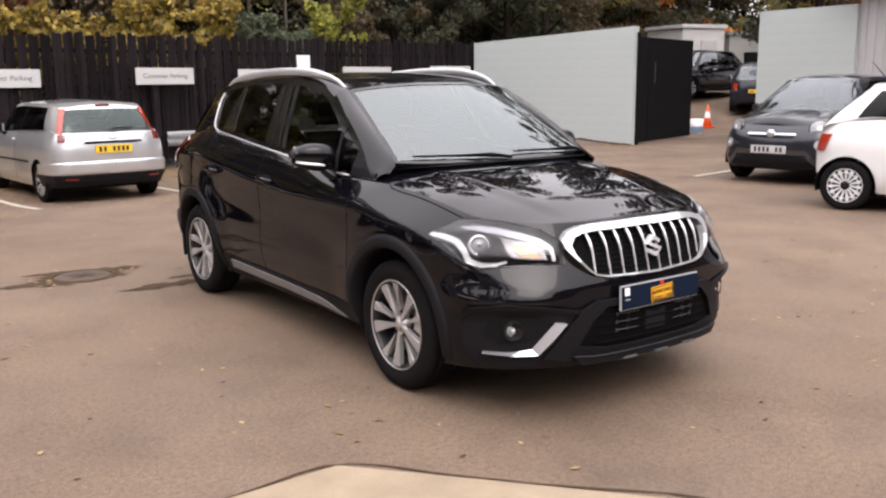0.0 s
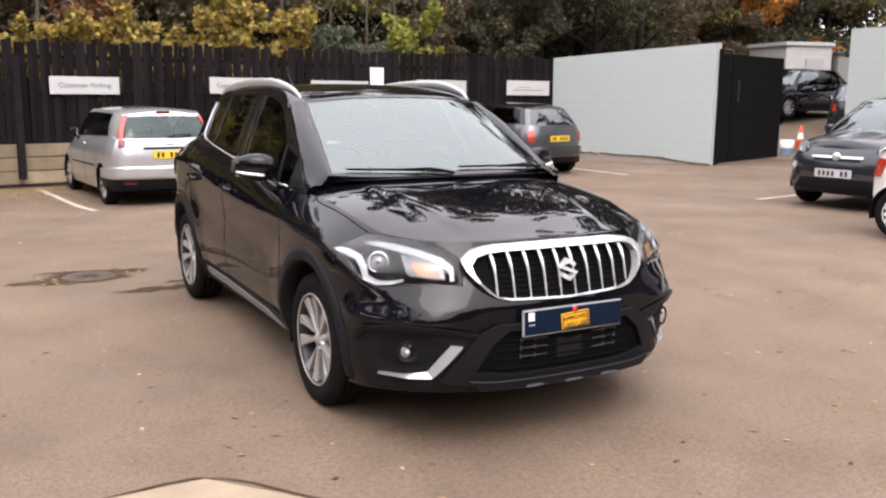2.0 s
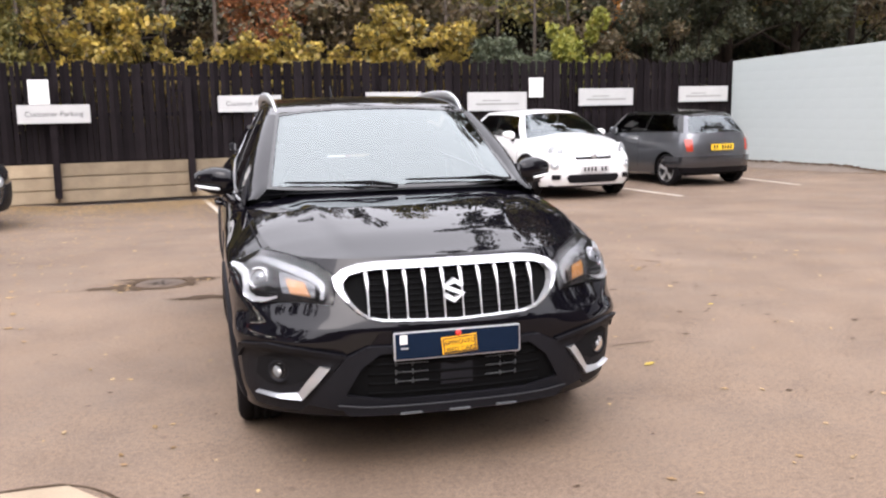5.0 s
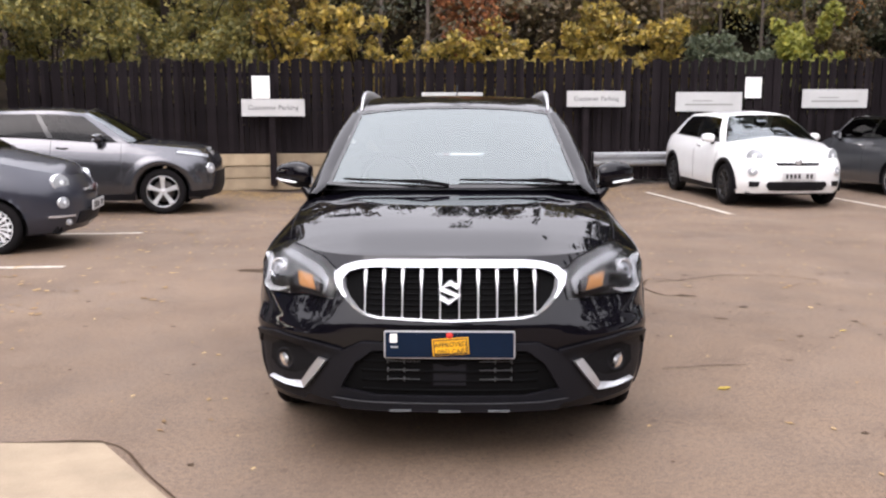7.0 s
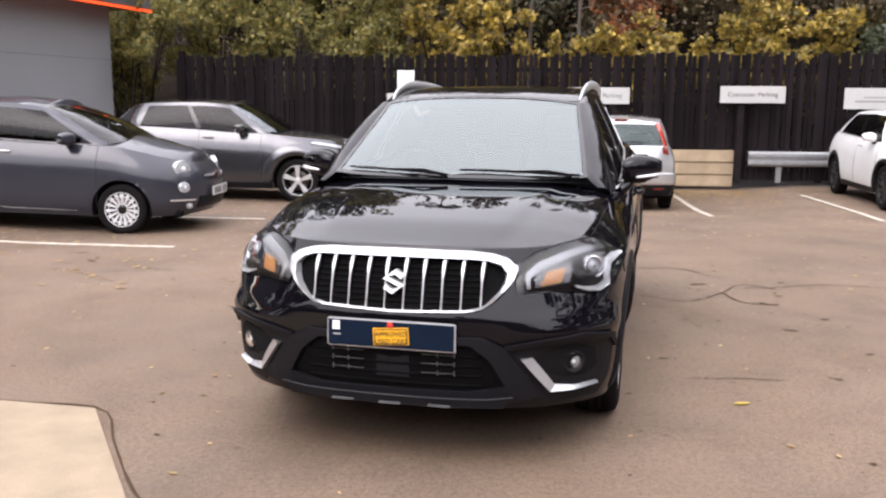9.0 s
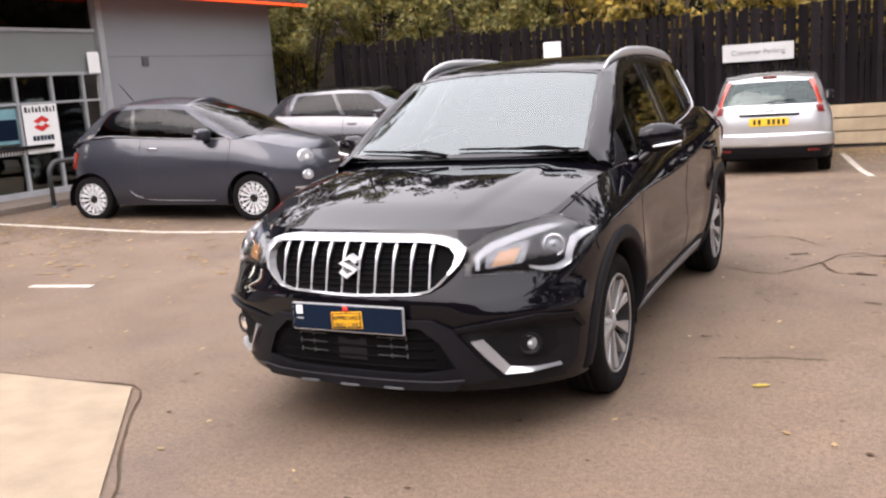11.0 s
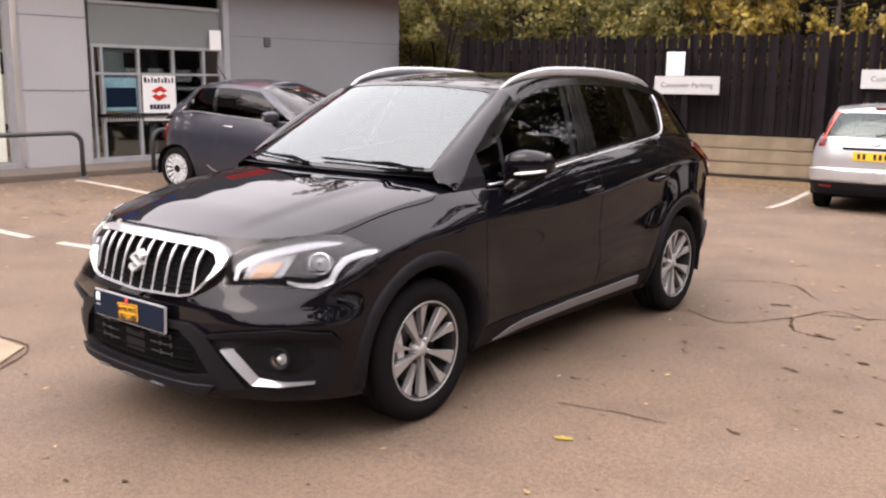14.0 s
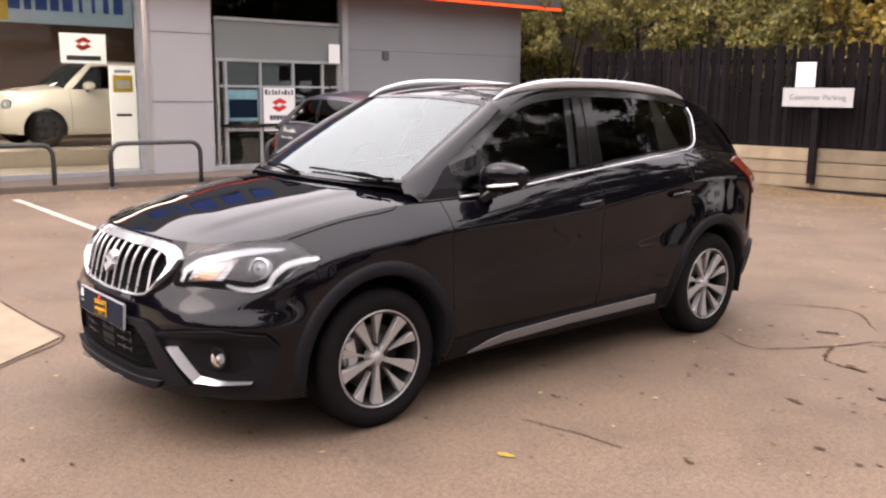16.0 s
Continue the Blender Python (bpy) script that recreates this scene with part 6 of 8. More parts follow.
    inner_rim = [X(0.55, 0.455), X(0.62, 0.495), X(0.72, 0.505), X(0.775, 0.47), X(0.785, 0.40), X(0.74, 0.365), X(0.655, 0.372), X(0.60, 0.40)]
    decal("fog_bowl", sh, [inner_rim], 0.007, 0.01, DARK, t, "dark bowl round the fog lamp", both=True)
    lower = [X(0.503, 0.457), X(0.553, 0.387), X(0.605, 0.318), X(0.69, 0.314), X(0.777, 0.321)]
    upper = [X(0.546, 0.462), X(0.590, 0.402), X(0.628, 0.343), X(0.70, 0.327), X(0.781, 0.327)]

    def reach(a, z, line):
        best = 9.0
        for (x0, z0), (x1, z1) in zip(line, line[1:]):
            k = min(max(((a - x0) * (x1 - x0) + (z - z0) * (z1 - z0)) / ((x1 - x0) ** 2 + (z1 - z0) ** 2), 0.0), 1.0)
            best = min(best, math.hypot(a - x0 - k * (x1 - x0), z - z0 - k * (z1 - z0)))
        return best

    def turn(a, z):
        u, l = reach(a, z, upper), reach(a, z, lower)
        return 0.008 + 0.020 * u / max(u + l, 1e-5)

    decal("fog_trim", sh, [[lower[k], upper[k], upper[k + 1], lower[k + 1]] for k in range(4)], turn, 0.03, TRIMCHROME, t, "chrome fog lamp trim", both=True)
    for sg in (1, -1):
        p = sh.at(*X(0.696, 0.428), 0.012)
        lamp = part("fog_lamp", link_mesh("fog_lamp", *lathe([(0.0, 0.050), (-0.006, 0.047), (-0.004, 0.040), (0.012, 0.030), (0.020, 0.0)], 28, "y")), PLASTIC, t, m=pose(sg * p[0], p[1], p[2], 0, 0, sg * 26) @ Matrix.Scale(0.95, 4))
        part("reflector", link_mesh("reflector", *lathe([(0.002, 0.0), (0.004, 0.014), (0.010, 0.030)], 20, "y")), HEADLENS, lamp, "round fog lamp bowl")
        part("bulb", link_mesh("bulb", *lathe([(-0.002, 0.0), (0.0, 0.008), (0.006, 0.011)], 14, "y")), LAMPWHITE, lamp)
        part("lens", link_mesh("lens", *lathe([(-0.010, 0.0), (-0.008, 0.018), (-0.001, 0.036)], 24, "y")), LENS, lamp, "round clear fog lamp lens")
    # headlamps: dark housing, pale hook, indicator cell, round projector, running light below it
    hl = [X(0.482, 0.706), X(0.453, 0.806), X(0.53, 0.860), X(0.615, 0.883), X(0.683, 0.893), Y(-1.675, 0.890), Y(-1.624, 0.852), Y(-1.575, 0.824), Y(-1.70, 0.780), Y(-1.78, 0.731), Y(-1.865, 0.695), X(0.69, 0.706), X(0.60, 0.712)]
    decal("headlamp_housing", sh, [hl], 0.003, 0.03, DARK, t, both=True)
    decal("headlamp_reflector", sh, stroke([X(0.520, 0.725), X(0.512, 0.775), X(0.548, 0.806), X(0.61, 0.830), X(0.67, 0.848), X(0.72, 0.858), Y(-1.70, 0.858)], [0.018, 0.026, 0.029, 0.028, 0.026, 0.020, 0.008]), 0.009, 0.008, LAMPHOOK, t, "pale hooked reflector bar inside the headlamp", both=True)
    decal("lamp_cell", sh, [[X(0.545, 0.728), X(0.540, 0.780), X(0.60, 0.806), X(0.672, 0.822), X(0.668, 0.742)]], 0.007, 0.006, LAMPCELL, t, "clear ribbed indicator cell", both=True)
    decal("indicator", sh, [[X(0.562, 0.735), X(0.580, 0.786), X(0.648, 0.797), X(0.636, 0.743)]], 0.010, 0.004, AMBER, t, "amber indicator bulb cover", both=True)
    decal("running_light", sh, stroke([X(0.691, 0.726), Y(-1.903, 0.714), Y(-1.859, 0.711), Y(-1.810, 0.728), Y(-1.775, 0.766), Y(-1.725, 0.800), Y(-1.65, 0.818), Y(-1.595, 0.824)], [0.008, 0.014, 0.018, 0.020, 0.020, 0.020, 0.018, 0.008]), 0.013, 0.012, LAMPWHITE, t, "white running light strip", both=True)
    for sg in (1, -1):
        p = sh.at(*X(0.752, 0.787), 0.004)
        m = pose(sg * p[0], p[1], p[2], -14, 0, sg * 34)
        lamp = part("projector", link_mesh("projector", *lathe([(0.02, 0.050), (-0.010, 0.047), (-0.014, 0.043), (-0.012, 0.038), (0.002, 0.034)], 30, "y")), CHROME, t, m=m, label="round chrome projector lamp")
        part("projector_lens", link_mesh("projector_lens", *lathe([(-0.016, 0.0), (-0.013, 0.016), (-0.006, 0.028), (0.004, 0.036)], 24, "y")), LAMPHOOK, lamp, "round glassy projector lens")
        part("projector_core", link_mesh("projector_core", *lathe([(-0.0185, 0.0), (-0.0175, 0.005), (-0.014, 0.008)], 20, "y")), GLOSSBLACK, lamp)
    rim_hl = hl + hl[:1]
    decal("headlamp_lens", sh, [hl], lambda a, z: 0.012 + 0.024 * smooth01(reach(a, z, rim_hl), 0.0, 0.06), 0, HEADCOVER, t, "clear headlamp cover", both=True, step=0.02, smooth=True)
    # tail lamps and rear bumper
    decal("tail_lamp", sh, [[Y(1.60, 1.09), Y(1.70, 1.115), Y(1.86, 1.085), Y(1.96, 1.02), Y(1.96, 0.90), Y(1.86, 0.87), Y(1.77, 0.95), Y(1.66, 1.03)]], 0.012, 0.03, DARKRED, t, "red wraparound tail lamp", both=True)
    decal("rear_bumper", sh, [[Y(1.72, 0.27), Y(1.72, 0.45), Y(1.9, 0.55), (sh.a[-1], 0.52), (sh.a[-1], 0.31), Y(1.9, 0.29)]], 0.022, 0.04, PLASTIC, t, "matt black rear bumper moulding", both=True)
    decal("rear_reflector", sh, [[Y(1.93, 0.46), Y(2.0, 0.46), Y(2.0, 0.50), Y(1.93, 0.50)]], 0.028, 0.01, RED, t, both=True)
    # plate with its sticker
    plate = part("number_plate", box(0.528, 0.012, 0.114, 0.004), SATIN, t, "dark blue blank plate with a yellow sticker", m=pose(0, -2.196, 0.545, -3, 0, 0))
    part("plate_face", box(0.516, 0.006, 0.103), PLATEBLUE, plate, m=pose(0, -0.006, 0))
    part("white_tab", box(0.03, 0.003, 0.036), PAPER, plate, m=pose(-0.225, -0.010, 0.028))
    part("tab_mark", box(0.03, 0.003, 0.006), FRAMEGREY, plate, m=pose(-0.222, -0.010, -0.008))
    note = part("sticker", box(0.146, 0.003, 0.070, 0.001, segments=1), STICKER, plate, "yellow sticker reading APPROVED USED CARS", m=pose(0.004, -0.011, -0.006, 0, -4, 0))
    for line_text, zz in (("APPROVED", 0.0115), ("USED CARS", -0.0165)):
        words(line_text, 0.0265, INK, note, pose(0.0, -0.0025, zz - 0.003), "sticker_lettering")
    for zz in (0.029, -0.030):
        part("sticker_border", box(0.134, 0.002, 0.004), INK, note, m=pose(0, -0.0025, zz))
    for xx in (-0.066, 0.066):
        part("sticker_border", box(0.004, 0.002, 0.060), INK, note, m=pose(xx, -0.0025, 0))
    part("sticker_mark", link_mesh("sticker_mark", *lathe([(-0.002, 0.0), (-0.002, 0.014), (0.0, 0.015)], 5, "y")), REDINK, plate, m=pose(0.0, -0.013, 0.040))
    # wheels, twin-spoked alloys
    full, slim = [33 - 72 * k for k in range(5)], [2 - 72 * k for k in range(5)]
    for y in (-1.272, 1.328):
        for sg in (1, -1):
            w = wheel(t, 0.760, y, 0.324, 0.222, 0.205, full, (0.016, 0.066), ALLOYDARK, ALLOY, sg, thin=(slim, (0.004, 0.054)))
            if y < 0:
                part("brake_caliper", box(0.05, 0.075, 0.14, 0.016), SATIN, w, "bare metal brake caliper", m=pose(0.025, -0.130 * sg, 0.040, 12 * sg, 0, 0))
    for x in (0.38, -0.38):
        seat(t, x, -0.02, 0.55, 1.0)
    for x in (0.4, -0.4):
        seat(t, x, 0.75, 0.55, 1.0)
    part("dashboard", box(1.20, 0.40, 0.12, 0.05), DARK, t, m=pose(0, -0.80, 1.00))
    part("steering_wheel", link_mesh("steering_wheel", *lathe([(-0.012, 0.17), (0.0, 0.185), (0.012, 0.17), (0.0, 0.158), (-0.012, 0.17)], 28, "y")), DARK, t, m=pose(-0.37, -0.50, 1.05, -25, 0, 0))
    part("rear_view_mirror", box(0.22, 0.03, 0.07, 0.012), DARK, t, m=pose(0, -0.44, 1.39))
    regroup(t, "headlamp_housing", ("headlamp_reflector", "lamp_cell", "indicator", "running_light", "headlamp_lens"))
    regroup(t, "grille_surround", ("grille_bar", "grille_fin", "grille_slat", "grille_mesh", "badge"))
    regroup(t, "intake_mesh", ("intake_bar", "radiator_edge"))
    regroup(t, "fog_recess", ("fog_trim", "fog_brow", "fog_bowl"))
    return t


main_car()


def small_car(name, label, m, body, d, nose="round", rear="hatch", rims=None, group=""):
    """A parked hatchback from a few sizes."""
    t = thing(name, m, label, "car", group)
    yf, yr, hw, hood, cowl_z, belt_f, belt_r, H = -d["L"] / 2 + d.get("sh", 0), d["L"] / 2 + d.get("sh", 0), d["W"] / 2, d["hood"], d["cowl"], d["belt"][0], d["belt"][1], d["H"]
    fr, rr = d.get("round", 1.0), d.get("tail_round", 1.0)
    plan = [(0, yf), (0.45 * hw, yf + 0.035 * fr), (0.74 * hw, yf + 0.13 * fr), (0.9 * hw, yf + 0.30 * fr), (0.975 * hw, yf + 0.55), (hw, yf + 0.95), (hw, 0), (hw, yr - 0.8), (0.975 * hw, yr - 0.42 * rr), (0.90 * hw, yr - 0.2 * rr), (0.70 * hw, yr - 0.07 * rr), (0.4 * hw, yr - 0.02 * rr), (0, yr)]
    yc, ya, yt, yq, yd = d["y"]  # screen base, pillar base, roof front, roof rear, rear glass base
    low = [(yf, 0.24), (yf + 0.6, 0.2), (yr - 0.6, 0.22), (yr, 0.28)]
    top = [(yf, hood), (yf + 0.25, hood + 0.045), (ya - 0.15, cowl_z - 0.03), (ya, belt_f), (0.2, (belt_f + belt_r) / 2), (yd - 0.3, belt_r), (yr - 0.1, d["tail"]), (yr, d["tail"])]
    sh = Shell(plan, low, top, [(yf, 0.14), (yf + 0.5, 0.16), (ya, 0.11), (yr - 0.4, 0.11), (yr, 0.05)], [(yf, 0.06), (0, 0.05), (yr, 0.07)], n=110)
    wy = (-d["wb"] / 2 + d.get("ax", 0), d["wb"] / 2 + d.get("ax", 0))
    r = d["tyre"]
    arches = [(y, r, r + 0.045) for y in wy]
    S, F, R = sh.side, sh.front, sh.rear
    cuts = [0.0, S(yf + 0.42), S(ya + 0.05), S(d["door"]), S(yr - 0.55), sh.a[-1]]
    for nm, a, b in zip(("front_bumper", "front_wing", "door", "rear_quarter", "tailgate"), cuts, cuts[1:]):
        pair = shell_panel(nm, sh, a, b, body, t, arches, nj=14)
        if nm == "door":
            doors = pair
    for y in (ya + 0.05, d["door"]):
        for sg in (1, -1):
            pts = [sh.at(S(y), z, 0.0) for z in np.linspace(0.3, table(y, top) - 0.01, 8)]
            part("panel_gap", link_mesh("panel_gap", *tube([(sg * p[0], p[1], p[2]) for p in pts], 0.004, 5)), INK, t)
    part("bonnet", cap_mesh("bonnet", [sh.rim(a) for a in np.linspace(0, S(ya), 34)], d.get("crown", 0.07), 12), body, t)
    part("cabin_floor", cap_mesh("cabin_floor", [(x * 0.97, y, z - 0.03) for x, y, z in (sh.rim(a) for a in np.linspace(S(ya), sh.a[-1], 26))], 0.0, 4), DARK, t)
    part("tail_deck", cap_mesh("tail_deck", [(x, y, z - 0.004) for x, y, z in (sh.rim(a) for a in np.linspace(S(yd - 0.75), sh.a[-1], 24))], 0.0, 4), body, t)
    part("underbody", box(d["W"] - 0.36, d["L"] - 0.4, 0.12, 0.03), DARK, t, m=pose(0, (yf + yr) / 2, 0.26))
    bw, tw = hw - 0.10, d["roofw"]
    zq, zt = float(table(yd - 0.1, top)) - 0.008, float(table(yd + 0.04, top)) - 0.008
    base = [[(0, yc, cowl_z + 0.03), (0.5 * bw, yc + 0.03, cowl_z + 0.025), (0.85 * bw, yc + 0.12, cowl_z + 0.01), (bw, ya, belt_f)],
            [(bw, ya, belt_f), (hw - 0.095, (ya + 0.2) / 2, belt_f + 0.01), (hw - 0.095, 0.2, (belt_f + belt_r) / 2), (hw - 0.10, yd - 0.5, belt_r - 0.004), (hw - 0.16, yd - 0.1, zq)],
            [(hw - 0.16, yd - 0.1, zq), (0.75 * hw, yd + 0.0, zt), (0.4 * hw, yd + 0.05, zt), (0, yd + 0.06, zt)]]
    zr = H - 0.04
    roof = [[(0, yt - 0.06, zr), (0.4 * tw, yt - 0.055, zr - 0.002), (0.8 * tw, yt - 0.03, zr - 0.014), (tw, yt, zr - 0.035)],
            [(tw, yt, zr - 0.035), (tw + 0.02, yt + 0.35, zr), (tw + 0.02, (yt + yq) / 2 + 0.1, zr), (tw, yq - 0.25, zr - 0.02), (tw - 0.04, yq - 0.04, zr - 0.06)],
            [(tw - 0.04, yq - 0.04, zr - 0.06), (0.75 * tw, yq, zr - 0.05), (0.4 * tw, yq + 0.03, zr - 0.04), (0, yq + 0.035, zr - 0.04)]]
    cab = Cabin(base, roof, (12, 30, 10), d.get("bulge", 0.02))
    roof_mat = d.get("roof", body)
    part("roof", cap_mesh("roof", cab.loop(), d.get("rcrown", 0.05), 9), roof_mat, t)
    cab.patch("windscreen", 0, 0, 0.92, 0.0, 0.96, d.get("screen", PALEGLASS), t, joined=True)
    cab.patch("roof_edge", 0, 0, 1, 0.96, 1.0, roof_mat, t, joined=True)
    cab.patch("screen_pillar", 0, 0.92, 1.0, 0.0, 0.96, body, t, ni=3)
    cab.patch("screen_pillar", 1, 0.0, 0.04, 0.0, 1.0, body, t, ni=3)
    q0, q1 = d["pillars"]
    cab.patch("front_window", 1, 0.04, q0, 0.03, 0.88, d.get("side_glass", TINT), t)
    cab.patch("door_pillar", 1, q0, q0 + 0.035, 0.0, 0.88, d.get("pillar_mat", GLOSSBLACK), t, ni=3)
    cab.patch("rear_window", 1, q0 + 0.035, q1, 0.03, 0.88, TINT, t)
    cab.patch("rear_pillar", 1, q1, 1.0, 0.0, 1.0, d.get("cpillar", body), t)
    cab.patch("roof_side", 1, 0.04, q1, 0.88, 1.0, roof_mat, t, nj=2)
    cab.patch("window_sill", 1, 0.04, q1, 0.0, 0.03, d.get("sill", PLASTIC), t, nj=2)
    cab.patch("rear_screen", 2, 0.14, 1.0, 0.06, 0.9, d.get("rear_glass", PALEGLASS), t)
    cab.patch("rear_frame", 2, 0.0, 0.14, 0.0, 1.0, body, t, ni=3)
    cab.patch("rear_frame", 2, 0.14, 1.0, 0.0, 0.06, body, t, nj=2)
    cab.patch("rear_frame", 2, 0.14, 1.0, 0.9, 1.0, roof_mat, t, nj=2)
    mirror_cap(t, hw - 0.07, ya + 0.33, belt_f + 0.06, d.get("mirror", body), d.get("wing_mirror", 0.18))
    for sg in (1, -1):
        for hy, hz, rr in arches:
            v, f = [], []
            for k, ang in enumerate(np.linspace(-0.25, math.pi + 0.25, 20)):
                for xx in (hw - 0.012, hw - 0.34):
                    v.append((sg * xx, hy - (rr - 0.002) * math.cos(ang), hz + (rr - 0.002) * math.sin(ang)))
                if k:
                    f.append((2 * k - 2, 2 * k, 2 * k + 1, 2 * k - 1))
            part("arch_liner", link_mesh("arch_liner", v, f), DARK, t)
            if d.get("clad"):
                rows = []
                for ang in np.linspace(-0.1, math.pi + 0.1, 26):
                    row = []
                    for q, off in ((rr - 0.005, -0.03), (rr, 0.012), (rr + 0.05, 0.010), (rr + 0.055, -0.004)):
                        y, z = hy - q * math.cos(ang), max(hz + q * math.sin(ang), 0.21)
                        p = sh.at(S(y), z, off)
                        row.append((sg * p[0], p[1], z))
                    rows.append(row)
                part("arch_cladding", grid_mesh("arch_cladding", rows, flip=sg < 0), PLASTIC, t)
        p = sh.at(S(d["door"] - 0.16), table(d["door"], top) - 0.13, 0.012)
        part("door_handle", link_mesh("door_handle", *tube([(sg * (p[0] - 0.01), p[1] - 0.08, p[2]), (sg * (p[0] + 0.012), p[1], p[2] + 0.003), (sg * (p[0] - 0.01), p[1] + 0.08, p[2] + 0.004)], 0.012, 6)), d.get("handle", CHROME), doors[0 if sg > 0 else 1])
    decal("sill_moulding", sh, [[(S(wy[0] + r + 0.06), 0.21), (S(wy[1] - r - 0.06), 0.21), (S(wy[1] - r - 0.06), 0.30), (S(wy[0] + r + 0.06), 0.30)]], 0.006, 0.02, PLASTIC if d.get("clad") else body, t, both=True, step=0.15)
    n, mat, sp = rims
    for y in wy:
        for sg in (1, -1):
            wheel(t, hw - 0.115, y, r, r - d.get("wall", 0.105), 0.185, [360 * k / n for k in range(n)], sp, ALLOYDARK, mat, sg, cap_mat=d.get("cap"))
    for x in (0.33, -0.33):
        seat(t, x, ya + 0.95, belt_f - 0.46, 0.9)
    part("dashboard", box(d["W"] - 0.45, 0.3, 0.12, 0.04), DARK, t, m=pose(0, ya + 0.22, belt_f - 0.02))
    return t, sh, cab, S, F, R


def lamp_disc(t, sh, a, z, rad, mat, ringmat, name, yaw, sg, off=0.004, tall=0.88):
    p = sh.at(a, z, off)
    o = part(name, link_mesh(name, *lathe([(0.05, rad * 1.08), (0.0, rad * 1.07), (-0.006, rad)], 28, "y")), ringmat, t, m=pose(sg * p[0], p[1], p[2], -8, 0, sg * yaw) @ Matrix.Diagonal((1, 1, tall, 1)))
    part("lens", link_mesh("lens", *lathe([(-0.014, 0.0), (-0.012, rad * 0.5), (-0.003, rad)], 24, "y")), mat, o)
    part("bulb", link_mesh("bulb", *lathe([(-0.018, 0.0), (-0.0165, rad * 0.22), (-0.012, rad * 0.30)], 16, "y")), LAMPWHITE, o)
    return o


def parked(x, y, yaw):
    return pose(x, y, ground_z(x, y), 0, 0, yaw)


def silver_hatch():
    d = dict(L=3.92, W=1.68, H=1.43, hood=0.74, cowl=0.95, belt=(0.95, 1.03), tail=0.975, wb=2.486, ax=-0.02, tyre=0.29, roofw=0.605, rcrown=0.04, tail_round=0.75, y=(-1.10, -0.88, -0.32, 1.58, 1.80), door=0.15, pillars=(0.42, 0.86), handle=SILVER, wall=0.10, rear_glass=REARGLASS, wing_mirror=0.13, mirror=PLASTIC)
    t, sh, cab, S, F, R = small_car("hatchback_car", "silver five-door hatchback parked nose to the fence", parked(0.30, 10.01, FENCE_YAW + 176), SILVER, d, rims=(9, ALLOY, (0.03, 0.05)))
    cab.patch("tail_lamp", 2, 0.0, 0.14, 0.0, 0.97, RED, t, "tall red tail lamp beside rear glass", off=0.014, ni=3)
    decal("tail_lamp_foot", sh, [[(R(0.735), 0.975), (R(0.625), 0.975), (R(0.635), 0.875), (R(0.725), 0.865)]], 0.014, 0.03, DARKRED, t, "dark red foot of the tail lamp", both=True)
    number_plate(t, sh, sh.a[-1], 0.765, PLATEYELLOW, off=0.012)
    part("boot_strip", box(0.80, 0.03, 0.03, 0.008), PLASTIC, t, m=pose(0, 1.965, 0.862))
    decal("bumper_strip", sh, [[(S(1.3), 0.235), (S(1.3), 0.42), (sh.a[-1], 0.42), (sh.a[-1], 0.255)]], 0.022, 0.03, PLASTIC, t, both=True, step=0.08)
    decal("bumper", sh, [[(S(1.32), 0.42), (S(1.32), 0.56), (R(0.6), 0.60), (sh.a[-1], 0.61), (sh.a[-1], 0.42)]], lambda a, z: 0.010 + 0.016 * smooth01(z, 0.62, 0.575), 0.05, SILVER, t, both=True, step=0.04, smooth=True)
    decal("reflector", sh, [[(R(0.66), 0.345), (R(0.50), 0.345), (R(0.50), 0.375), (R(0.66), 0.375)]], 0.022, 0.01, DARKRED, t, both=True)
    decal("rub_strip", sh, [[(S(-0.80), 0.535), (S(0.85), 0.555), (S(0.85), 0.580), (S(-0.80), 0.560)]], 0.010, 0.02, PLASTIC, t, "thin dark rubbing strip along the doors", both=True, step=0.1)
    part("brake_light", box(0.2, 0.03, 0.025, 0.006), DARKRED, t, m=pose(0, 1.615, 1.365))
    part("rear_wiper", link_mesh("rear_wiper", *tube([(0.02, 1.9, 1.025), (-0.1, 1.89, 1.045), (-0.33, 1.85, 1.05)], 0.011, 6)), PLASTIC, t)
    part("badge", link_mesh("badge", *lathe([(0.0, 0.0), (0.008, 0.0), (0.006, 0.055), (0.0, 0.06)], 20, "y")), CHROME, t, m=pose(0, 1.955, 0.93) @ Matrix.Diagonal((1, 1, 0.5, 1)))


